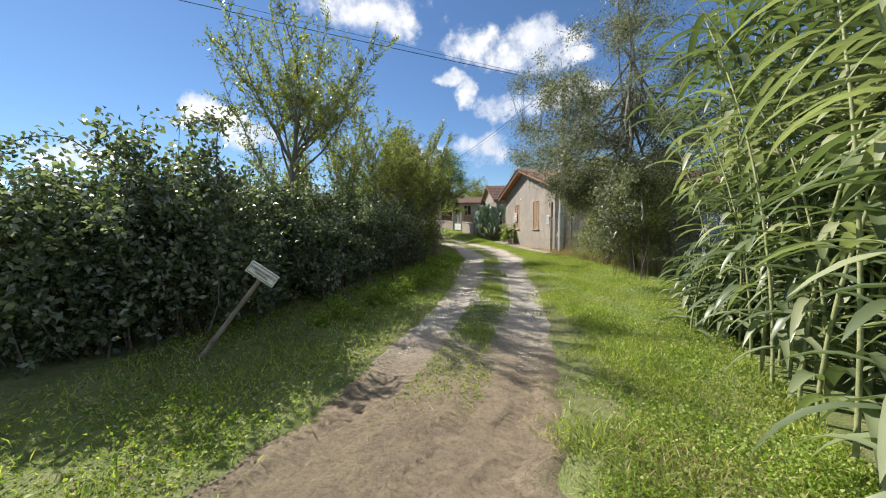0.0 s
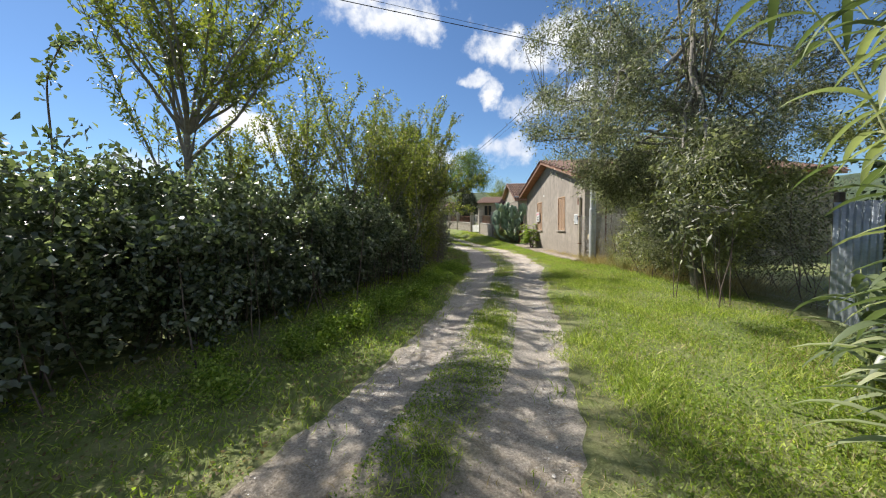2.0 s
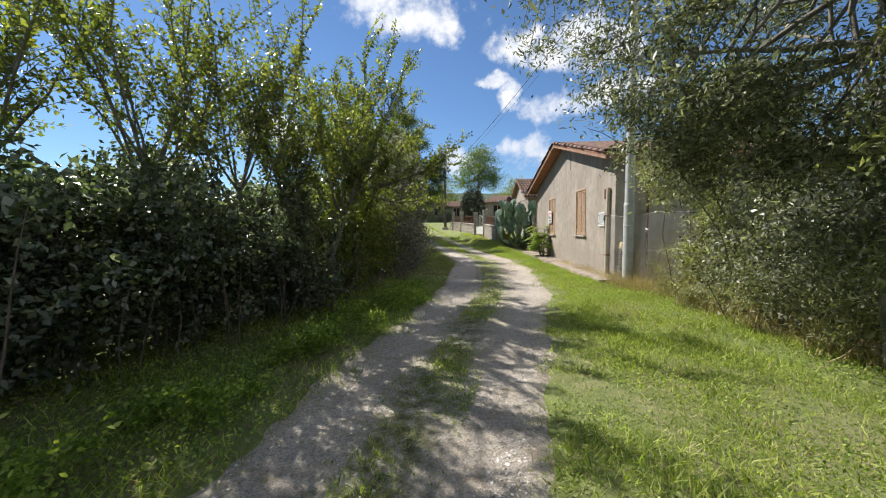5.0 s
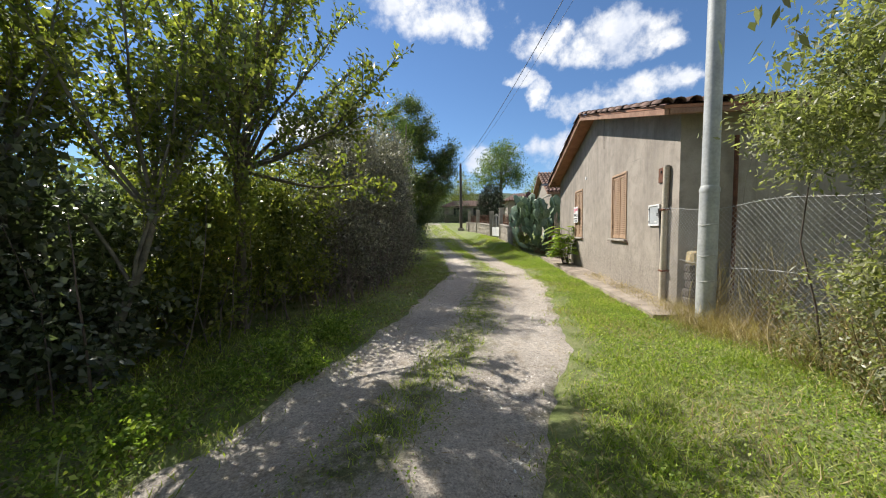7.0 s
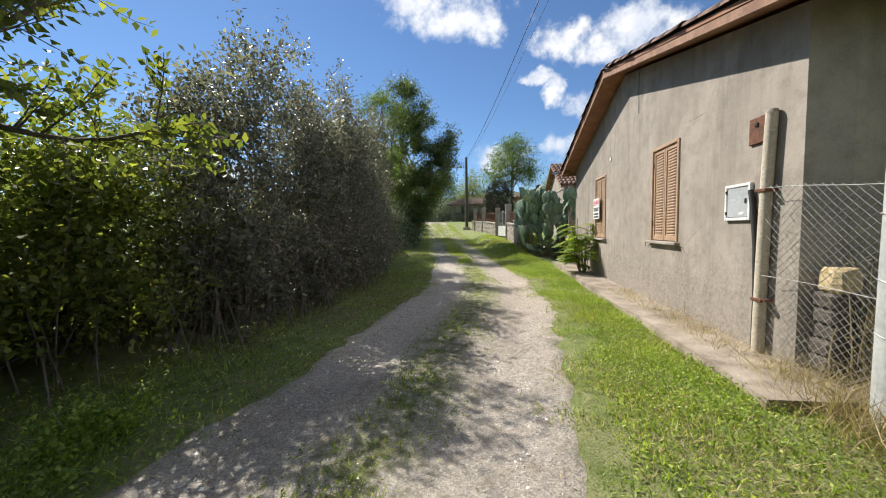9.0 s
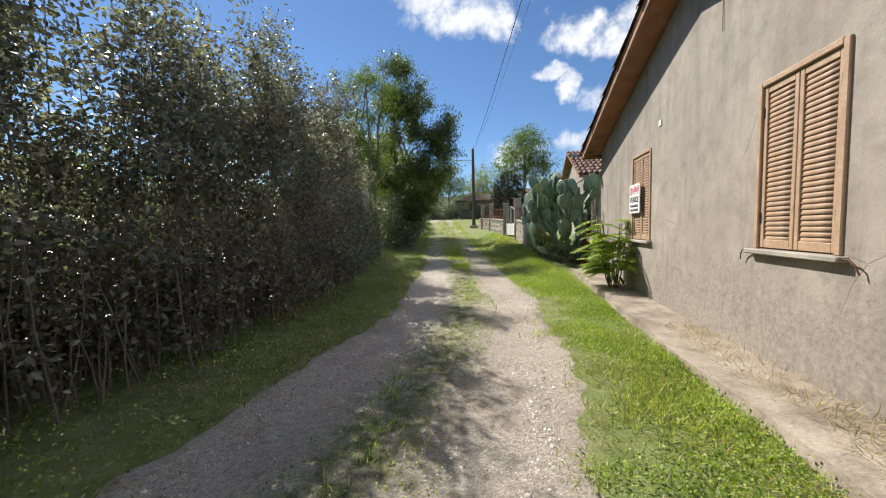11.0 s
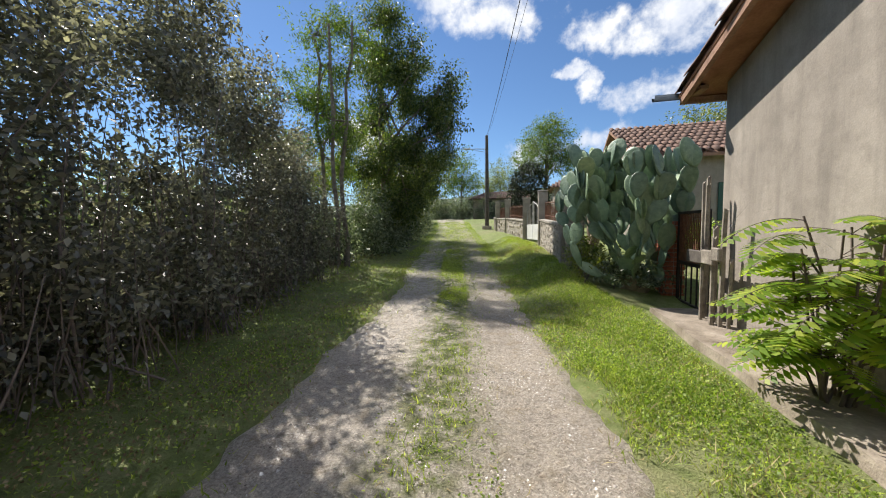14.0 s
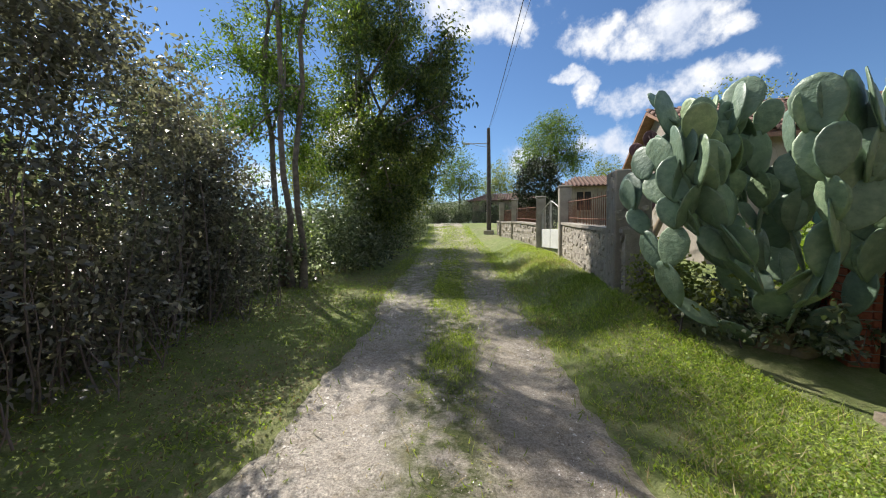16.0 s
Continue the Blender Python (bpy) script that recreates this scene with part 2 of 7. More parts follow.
M["litter"] = leaf_material("fallen_leaf", (0.16, 0.115, 0.07), (0.28, 0.21, 0.135), (0.42, 0.33, 0.22), 0.7, 0.15, 0.2)
M["twig"] = simple_material("twig", (0.09, 0.065, 0.055), (0.19, 0.145, 0.12), 12.0, 0.85)
M["stalk"] = simple_material("reed_stalk", (0.20, 0.24, 0.10), (0.40, 0.40, 0.20), 14.0, 0.55, fine=30)
M["plaster"] = plaster_material("house_render", (0.255, 0.221, 0.184), (0.375, 0.331, 0.277), (0.165, 0.143, 0.119))
M["plaster_grey"] = plaster_material("grey_render", (0.28, 0.245, 0.195), (0.40, 0.355, 0.285), (0.19, 0.165, 0.13))
M["concrete"] = simple_material("old_concrete", (0.25, 0.225, 0.19), (0.43, 0.39, 0.33), 3.0, 0.95, bump_s=0.6, fine=60)
M["slab"] = simple_material("slab_concrete", (0.17, 0.135, 0.10), (0.40, 0.34, 0.275), 3.5, 0.95, bump_s=0.9, fine=38, detail=9.0)
M["stone"] = simple_material("field_stone", (0.20, 0.175, 0.145), (0.46, 0.41, 0.34), 5.0, 0.92, bump_s=0.8, fine=30, random_tint=0.28)
M["mortar"] = simple_material("mortar", (0.27, 0.24, 0.20), (0.42, 0.38, 0.32), 6.0, 0.95, bump_s=0.8, fine=60)
M["brick"] = simple_material("red_brick", (0.30, 0.085, 0.05), (0.46, 0.15, 0.085), 9.0, 0.9, bump_s=0.6, fine=60, random_tint=0.2)
M["tile"] = simple_material("roof_tile", (0.085, 0.050, 0.038), (0.18, 0.105, 0.078), 7.0, 0.88, bump_s=0.5, fine=40, random_tint=0.25)
M["soffit"] = simple_material("terracotta_soffit", (0.26, 0.115, 0.065), (0.40, 0.19, 0.11), 4.0, 0.85, fine=40)
M["beam"] = simple_material("verge_beam", (0.21, 0.115, 0.075), (0.35, 0.205, 0.135), 5.0, 0.9, fine=40)
M["wood_grey"] = simple_material("weathered_wood", (0.15, 0.125, 0.10), (0.36, 0.315, 0.26), 8.0, 0.9, bump_s=0.8, fine=50)
M["pole_wood"] = simple_material("dark_pole", (0.055, 0.045, 0.038), (0.13, 0.11, 0.09), 8.0, 0.9, fine=40)
M["shutter"] = simple_material("shutter_paint", (0.33, 0.215, 0.135), (0.46, 0.31, 0.20), 8.0, 0.6, bump_s=0.15, fine=60)
M["metal_grey"] = simple_material("painted_steel_pole", (0.34, 0.355, 0.35), (0.48, 0.49, 0.475), 4.0, 0.55, 0.1, bump_s=0.1, fine=30)
M["zinc"] = simple_material("zinc_sheet", (0.20, 0.23, 0.26), (0.34, 0.37, 0.40), 3.0, 0.5, 0.5, bump_s=0.15, fine=20)
M["galv"] = simple_material("galvanised_wire", (0.32, 0.32, 0.31), (0.50, 0.50, 0.48), 8.0, 0.5, 0.5, bump_s=0.1)
M["rust"] = simple_material("rusty_steel", (0.085, 0.038, 0.024), (0.20, 0.085, 0.045), 10.0, 0.8, 0.3, bump_s=0.4)
M["black_iron"] = simple_material("dark_iron", (0.02, 0.018, 0.016), (0.055, 0.045, 0.04), 8.0, 0.6, 0.4, bump_s=0.2)
M["white_paint"] = simple_material("white_paint", (0.66, 0.66, 0.64), (0.80, 0.80, 0.78), 5.0, 0.5, bump_s=0.05)
M["grey_panel"] = simple_material("grey_plastic", (0.36, 0.38, 0.39), (0.46, 0.48, 0.49), 5.0, 0.45, bump_s=0.05)
M["black"] = simple_material("black_rubber", (0.015, 0.015, 0.015), (0.03, 0.03, 0.03), 5.0, 0.6, bump_s=0.1)
M["pink"] = simple_material("faded_red_print", (0.58, 0.20, 0.24), (0.70, 0.30, 0.34), 5.0, 0.5, bump_s=0.02)
M["ink"] = simple_material("black_print", (0.03, 0.03, 0.03), (0.06, 0.06, 0.06), 5.0, 0.5, bump_s=0.02)
M["grey_print"] = simple_material("grey_print", (0.35, 0.35, 0.36), (0.45, 0.45, 0.46), 5.0, 0.5, bump_s=0.02)


def cactus_material():
    """Waxy grey-green pads, blotched, each areole a small dark dimple; every pad a little different."""
    m, nt, p, out = base_material("cactus_pad")
    v = coords(nt)
    col = ramp_node(nt, noise_node(nt, v, 4.5, 6, 0.65), [(0.3, (0.105, 0.165, 0.11)), (0.55, (0.185, 0.26, 0.18)), (0.75, (0.29, 0.345, 0.24))])
    info = nt.nodes.new("ShaderNodeObjectInfo")
    col = mix_rgb(nt, 1.0, col, ramp_node(nt, info.outputs["Random"], [(0.0, (0.70, 0.74, 0.74)), (0.6, (1.05, 1.05, 1.0)), (0.9, (1.35, 1.30, 1.1)), (1.0, (1.5, 1.38, 1.0))]), "MULTIPLY")
    vor = nt.nodes.new("ShaderNodeTexVoronoi")
    vor.inputs["Scale"].default_value = 13.0
    vor.inputs["Randomness"].default_value = 0.35
    link(nt, v, vor.inputs["Vector"])
    dot = ramp_node(nt, vor.outputs["Distance"], [(0.07, (1, 1, 1)), (0.15, (0, 0, 0))])
    col = mix_rgb(nt, math_node(nt, "MULTIPLY", dot, 0.6), col, (0.10, 0.085, 0.05))
    link(nt, col, p.inputs["Base Color"])
    p.inputs["Roughness"].default_value = 0.46
    bump(nt, p, math_node(nt, "ADD", math_node(nt, "MULTIPLY", dot, -0.6), noise_node(nt, v, 9.0, 4)), 0.5, 0.02)
    return m


M["cactus"] = cactus_material()
M["cactus_stem"] = simple_material("cactus_stem", (0.16, 0.12, 0.075), (0.30, 0.24, 0.15), 8.0, 0.9, bump_s=0.8)
M["purple"] = simple_material("withered_cactus", (0.075, 0.04, 0.04), (0.16, 0.085, 0.08), 6.0, 0.8, bump_s=0.5, random_tint=0.2)
M["green_shutter"] = simple_material("green_shutter", (0.02, 0.075, 0.055), (0.03, 0.11, 0.08), 8.0, 0.5)
# near-black colour that stands in for the shade of unlit rooms
M["darkness"] = simple_material("dark_interior", (0.012, 0.012, 0.012), (0.02, 0.02, 0.02), 4.0, 0.9)
M["hill"] = simple_material("wooded_hill", (0.030, 0.050, 0.022), (0.075, 0.105, 0.045), 0.05, 0.95, bump_s=1.0, fine=0.35, bump_d=2.0)
M["pipe"] = simple_material("pale_pipe", (0.40, 0.35, 0.27), (0.55, 0.49, 0.39), 5.0, 0.9, bump_s=0.4)


def pebble_material():
    """Crushed limestone: each chip its own grey, buff or near-white."""
    m, nt, p, out = base_material("pebble")
    geo = nt.nodes.new("ShaderNodeNewGeometry")
    col = ramp_node(nt, geo.outputs["Random Per Island"], [(0.0, (0.18, 0.155, 0.135)), (0.3, (0.44, 0.395, 0.35)), (0.6, (0.62, 0.57, 0.515)), (0.88, (0.76, 0.72, 0.66)), (1.0, (0.84, 0.82, 0.79))])
    grain = noise_node(nt, geo.outputs["Position"], 160.0, 3)
    col = mix_rgb(nt, 0.5, col, ramp_node(nt, grain, [(0.3, (0.75, 0.75, 0.75)), (0.7, (1.2, 1.2, 1.2))]), "MULTIPLY")
    link(nt, col, p.inputs["Base Color"])
    p.inputs["Roughness"].default_value = 0.85
    return m


M["pebble"] = pebble_material()


def ground_material():
    m, nt, p, out = base_material("meadow_soil")
    v = world_pos(nt)
    a, b, c = noise_node(nt, v, 0.45, 5), noise_node(nt, v, 5.0, 6, 0.65), noise_node(nt, v, 60.0, 4, 0.7)
    green = ramp_node(nt, b, [(0.3, (0.12, 0.155, 0.037)), (0.7, (0.22, 0.285, 0.07))])
    earth = ramp_node(nt, c, [(0.3, (0.20, 0.16, 0.10)), (0.7, (0.38, 0.32, 0.215))])
    col = mix_rgb(nt, ramp_node(nt, math_node(nt, "ADD", math_node(nt, "MULTIPLY", a, 0.5), math_node(nt, "MULTIPLY", b, 0.5)), [(0.46, (0.05, 0.05, 0.05)), (0.66, (0.7, 0.7, 0.7))]), green, earth)
    col = mix_rgb(nt, 0.5, col, ramp_node(nt, c, [(0.3, (0.65, 0.65, 0.65)), (0.7, (1.25, 1.25, 1.25))]), "MULTIPLY")
    link(nt, col, p.inputs["Base Color"])
    p.inputs["Roughness"].default_value = 0.95
    bump(nt, p, math_node(nt, "ADD", b, c), 0.9, 0.03)
    return m


def road_material():
    """Compacted pale gravel in the two wheel tracks, brown earth where the lane begins, thin green between and beside the tracks."""
    m, nt, p, out = base_material("gravel_track")
    v = world_pos(nt)
    big, mid, fine = noise_node(nt, v, 0.8, 5), noise_node(nt, v, 6.0, 6, 0.65), noise_node(nt, v, 75.0, 5, 0.75)
    vor = nt.nodes.new("ShaderNodeTexVoronoi")
    vor.inputs["Scale"].default_value = 55.0
    link(nt, v, vor.inputs["Vector"])
    gravel = ramp_node(nt, fine, [(0.28, (0.33, 0.285, 0.245)), (0.5, (0.66, 0.595, 0.525)), (0.75, (0.88, 0.82, 0.74))])
    gravel = mix_rgb(nt, 0.45, gravel, ramp_node(nt, vor.outputs["Distance"], [(0.1, (1.2, 1.2, 1.2)), (0.6, (0.62, 0.62, 0.62))]), "MULTIPLY")
    earth = ramp_node(nt, mid, [(0.3, (0.20, 0.145, 0.085)), (0.7, (0.42, 0.33, 0.215))])
    earth = mix_rgb(nt, 0.5, earth, ramp_node(nt, fine, [(0.3, (0.7, 0.7, 0.7)), (0.7, (1.2, 1.2, 1.2))]), "MULTIPLY")
    sandy = mix_rgb(nt, ramp_node(nt, mid, [(0.52, (0, 0, 0)), (0.70, (0.55, 0.55, 0.55))]), gravel, earth)
    at = nt.nodes.new("ShaderNodeAttribute")
    at.attribute_name = "zones"
    sep = nt.nodes.new("ShaderNodeSeparateColor")
    link(nt, at.outputs["Color"], sep.inputs[0])
    col = mix_rgb(nt, sep.outputs[0], sandy, earth)
    moss = ramp_node(nt, fine, [(0.3, (0.07, 0.095, 0.025)), (0.7, (0.20, 0.22, 0.08))])
    g = math_node(nt, "MULTIPLY", sep.outputs[1], ramp_node(nt, mid, [(0.36, (0, 0, 0)), (0.56, (1, 1, 1))]))
    col = mix_rgb(nt, g, col, moss)
    col = mix_rgb(nt, 0.75, col, ramp_node(nt, big, [(0.3, (0.72, 0.70, 0.68)), (0.7, (1.18, 1.16, 1.12))]), "MULTIPLY")
    clod = noise_node(nt, v, 26.0, 4, 0.7)
    col = mix_rgb(nt, 0.7, col, ramp_node(nt, clod, [(0.34, (0.58, 0.56, 0.54)), (0.5, (1.0, 1.0, 1.0)), (0.68, (1.22, 1.21, 1.19))]), "MULTIPLY")
    link(nt, col, p.inputs["Base Color"])
    p.inputs["Roughness"].default_value = 0.93
    pos = nt.nodes.new("ShaderNodeSeparateXYZ")
    link(nt, v, pos.inputs[0])
    wave = math_node(nt, "SINE", math_node(nt, "ADD", math_node(nt, "MULTIPLY", pos.outputs["Y"], 62.0), math_node(nt, "MULTIPLY", pos.outputs["X"], 45.0)))
    tread = math_node(nt, "MULTIPLY", math_node(nt, "MULTIPLY", wave, 0.55), sep.outputs[2])
    h = math_node(nt, "ADD", math_node(nt, "ADD", fine, tread), math_node(nt, "MULTIPLY", mid, 1.5))
    bump(nt, p, math_node(nt, "ADD", h, math_node(nt, "MULTIPLY", clod, 0.8)), 1.0, 0.034)
    return m


M["ground"], M["road"] = ground_material(), road_material()


# ---- building helpers ----
rng = np.random.default_rng(7)


def mesh_from(name, verts, faces, mat, smooth=False):
    """A mesh from an (n, 3) array and an (m, k) array of alike faces."""
    verts, faces = np.asarray(verts, np.float32), np.asarray(faces, np.int32)
    me = bpy.data.meshes.new(name)
    n, k = faces.shape
    me.vertices.add(len(verts))
    me.vertices.foreach_set("co", verts.ravel())
    me.loops.add(n * k)
    me.loops.foreach_set("vertex_index", faces.ravel())
    me.polygons.add(n)
    me.polygons.foreach_set("loop_start", np.arange(0, n * k, k, dtype=np.int32))
    me.polygons.foreach_set("loop_total", np.full(n, k, np.int32))
    if smooth:
        me.polygons.foreach_set("use_smooth", np.ones(n, bool))
    me.update(calc_edges=True)
    me.materials.append(mat)
    return me


def under(ob, parent, label=""):
    ob.parent = parent
    return tagged(ob, label) if label else ob


def thing(name, at, label, category, group="", kind="", rz=0.0):
    e = new(name)
    e.empty_display_size = 0.2
    e.matrix_world = pose(*at, 0, 0, rz)
    return tagged(e, label, category, group, kind)


def part(name, bm, mat, parent=None, label="", smooth=False):
    me = bpy.data.meshes.new(name)
    if smooth:
        for f in bm.faces:
            f.smooth = True
    bm.to_mesh(me)
    bm.free()
    me.materials.append(mat)
    ob = new(name, me)
    return under(ob, parent, label) if parent else ob


def part_np(name, verts, faces, mat, parent=None, label="", smooth=False):
    ob = new(name, mesh_from(name, verts, faces, mat, smooth))
    return under(ob, parent, label) if parent else ob


def box(bm, lo, hi, bevel=0.0, m=None):
    """A box between two corners, with worn edges where bevel is given."""
    lo, hi = Vector(lo), Vector(hi)
    r = bmesh.ops.create_cube(bm, size=1.0, matrix=Matrix.Translation((lo + hi) / 2) @ Matrix.Diagonal((*(hi - lo), 1)))
    vs = r["verts"]
    if bevel:
        es = list({e for v in vs for e in v.link_edges})
        vs = [v for v in bmesh.ops.bevel(bm, geom=es, offset=bevel, segments=1, affect="EDGES", profile=0.5)["verts"]]
    if m is not None:
        bmesh.ops.transform(bm, matrix=m, verts=vs)
    return bm


def bm_box(lo, hi, bevel=0.0, m=None):
    return box(bmesh.new(), lo, hi, bevel, m)


def tube_arrays(points, radii, sides=6):
    pts, radii = np.asarray(points, float), np.asarray(radii, float)
    n = len(pts)
    tang = np.gradient(pts, axis=0)
    tang /= np.linalg.norm(tang, axis=1)[:, None] + 1e-9
    ref = np.where(np.abs(tang[:, 2:3]) > 0.9, np.array([[1.0, 0, 0]]), np.array([[0, 0, 1.0]]))
    a = np.cross(tang, ref)
    a /= np.linalg.norm(a, axis=1)[:, None] + 1e-9
    b = np.cross(tang, a)
    ang = np.linspace(0, 2 * np.pi, sides, endpoint=False)
    ring = (np.cos(ang)[None, :, None] * a[:, None] + np.sin(ang)[None, :, None] * b[:, None]) * radii[:, None, None]
    v = (pts[:, None] + ring).reshape(-1, 3)
    i, j = np.meshgrid(np.arange(n - 1), np.arange(sides), indexing="ij")
    j2 = (j + 1) % sides
    f = np.stack([i * sides + j, i * sides + j2, (i + 1) * sides + j2, (i + 1) * sides + j], -1).reshape(-1, 4)
    return v, f


def merge(list_of):
    vs, fs, off = [], [], 0
    for v, f in list_of:
        vs.append(v)
        fs.append(np.asarray(f) + off)
        off += len(v)
    return np.concatenate(vs), np.concatenate(fs)


def unit(v):
    return v / (np.linalg.norm(v, axis=-1, keepdims=True) + 1e-9)


def leaf_arrays(r, pos, length, width, out=None, droop=0.2, fold=0.25):
    """One folded, pointed leaf at each place, as four corners."""
    n = len(pos)
    d = r.normal(size=(n, 3))
    if out is not None:
        d = d * 0.8 + out
    d[:, 2] -= droop
    d = unit(d)
    nrm = r.normal(size=(n, 3)) * 0.8 + np.array([0, 0, 0.7])
    side = unit(np.cross(d, nrm))
    nrm = np.cross(side, d)
    ln = (length * r.uniform(0.6, 1.25, n))[:, None]
    wd = (width * r.uniform(0.65, 1.2, n))[:, None]
    base, tip = pos - d * ln * 0.5, pos + d * ln * 0.5
    mid = pos - d * ln * 0.06 + nrm * wd * fold
    v = np.stack([base, mid + side * wd * 0.5, tip, mid - side * wd * 0.5], 1).reshape(-1, 3)
    f = np.arange(n * 4, dtype=np.int32).reshape(-1, 4)
    return v, f


def lobe_points(r, lobes, count, shell=0.45):
    """Clump centres in a set of ellipsoids (centre, radii), denser towards the skin."""
    vol = np.array([np.prod(l[1]) ** 0.75 for l in lobes])
    pick = r.choice(len(lobes), count, p=vol / vol.sum())
    d = unit(r.normal(size=(count, 3)))
    rad = r.uniform(0, 1, count) ** shell
    c = np.array([l[0] for l in lobes])[pick]
    rr = np.array([l[1] for l in lobes])[pick]
    return c + d * rr * rad[:, None], d


def foliage(r, lobes, clumps, each, spread, length, width, droop=0.25, shell=0.45, floor=0.02):
    c, d = lobe_points(r, lobes, clumps, shell)
    keep = c[:, 2] > floor
    c, d = c[keep], d[keep]
    twig = unit(d + r.normal(size=d.shape) * 0.6 + np.array([0, 0, 0.15]))
    t = r.uniform(-1, 1, (len(c), each, 1))
    pos = c[:, None] + twig[:, None] * t * spread * 2.1 + r.normal(size=(len(c), each, 3)) * spread * 0.5
    pos = pos.reshape(-1, 3)
    out = np.repeat(twig, each, 0)
    v, f = leaf_arrays(r, pos, length, width, out * 0.8, droop)
    return v, f, c, twig


def break_up(lobes, n, seed, scale=0.42, tall=1.0):
    """Many small uneven lobes in place of a few large ones, for a ragged outline with gaps."""
    r = np.random.default_rng(seed)
    c, _ = lobe_points(r, lobes, n, 0.5)
    mean = np.mean([np.mean(l[1]) for l in lobes])
    out = []
    for p in c:
        k = mean * scale * r.uniform(0.55, 1.25)
        out.append((tuple(p), (k * r.uniform(0.8, 1.3), k * r.uniform(0.8, 1.3), k * tall * r.uniform(0.6, 1.0))))
    return out


def limb(r, a, b, r0, r1, wig=0.12, steps=7):
    a, b = np.asarray(a, float), np.asarray(b, float)
    t = np.linspace(0, 1, steps)[:, None]
    p = a + (b - a) * t + np.sin(t * np.pi) * r.normal(size=3) * wig * np.linalg.norm(b - a) * 0.5
    p[1:-1] += r.normal(size=(steps - 2, 3)) * 0.006 * np.linalg.norm(b - a)
    return p, np.linspace(r0, r1, steps)


def tree(name, at, label, trunk_top, lobes, leaf, bark, trunk_r, clumps, each, spread, length, width, seed, limbs=9, twigs=160,
         category="tree", droop=0.25, lean=(0, 0), shell=0.45, group="", stems=1):
    """Tapered trunk, limbs and twigs, and a crown of many leaves in uneven clumps. Lobes are in the tree's own space."""
    r = np.random.default_rng(seed)
    e = thing(name, at, label, category, group)
    v, f, c, tw = foliage(r, lobes, clumps, each, spread, length, width, droop, shell)
    wood, limb_ends = [], []
    tops = []
    for s in range(stems):
        off = np.array([r.normal() * 0.18, r.normal() * 0.18, 0]) if stems > 1 else np.zeros(3)
        top = np.array([lean[0], lean[1], trunk_top]) + off * 2.5
        p, rad = limb(r, off + np.array([0, 0, -0.08]), top, trunk_r, trunk_r * 0.45, 0.03, 9)
        rad[0] *= 1.35
        tops.append(p)
        wood.append(tube_arrays(p, rad, 9))
    part_np("trunk", *merge(wood), bark, e, smooth=True)
    wood = []
    for k in range(limbs):
        p = tops[k % len(tops)]
        i = r.integers(len(p) // 2, len(p))
        l = lobes[k % len(lobes)]
        end = np.array(l[0]) + unit(r.normal(size=3)) * np.array(l[1]) * 0.55
        q, rad = limb(r, p[i], end, trunk_r * 0.40, trunk_r * 0.10, 0.10, 8)
        wood.append(tube_arrays(q, rad, 6))
        limb_ends.append(q)
    le = np.concatenate(limb_ends + [p[len(p) // 2:] for p in tops])
    for k in r.choice(len(c), min(twigs, len(c)), replace=False):
        j = np.argmin(((le - c[k]) ** 2).sum(1) + r.uniform(0, 0.3, len(le)))
        q, rad = limb(r, le[j], c[k] + tw[k] * spread, trunk_r * 0.12, 0.003, 0.15, 5)
        wood.append(tube_arrays(q, np.maximum(rad, 0.003), 3))
    part_np("branchwork", *merge(wood), bark, e, smooth=True)
    part_np("crown", v, f, leaf, e)
    return e


def bush(name, at, label, lobes, leaf, clumps, each, spread, length, width, seed, stems=26, category="bush", group="", shell=0.4, droop=0.25, wood=None, canes=0):
    r = np.random.default_rng(seed)
    e = thing(name, at, label, category, group)
    v, f, c, tw = foliage(r, lobes, clumps, each, spread, length, width, droop, shell)
    keep = (v.reshape(-1, 4, 3)[:, :, 2].min(1) > 0.0)
    v = v.reshape(-1, 4, 3)[keep].reshape(-1, 3)
    f = np.arange(len(v)).reshape(-1, 4)
    sticks = []
    rad = np.array([l[1] for l in lobes]).max(0)
    for k in range(stems):
        l = lobes[k % len(lobes)]
        a = np.array([l[0][0] + r.uniform(-0.7, 0.7) * l[1][0], l[0][1] + r.uniform(-0.7, 0.7) * l[1][1], -0.05])
        b = np.array(l[0]) + unit(r.normal(size=3)) * np.array(l[1]) * r.uniform(0.6, 1.05)
        b[2] = max(b[2], 0.25)
        q, rr = limb(r, a, b, r.uniform(0.006, 0.014), 0.003, 0.10, 6)
        sticks.append(tube_arrays(q, rr, 4))
    for k in range(canes):
        x, y, h = r.uniform(-0.6, 0.6), r.uniform(-1.0, 1.0), 0.5 + 1.5 * r.uniform(0, 1) ** 2
        q, rr = limb(r, (x, y, -0.05), (x + r.normal() * 0.16 * h, y + r.normal() * 0.16 * h, h), r.uniform(0.005, 0.011), 0.003, 0.10, 6)
        sticks.append(tube_arrays(q, rr, 4))
    part_np("stem_tangle", *merge(sticks), wood or M["twig"], e, smooth=True)
    part_np("foliage", v, f, leaf, e)
    return e


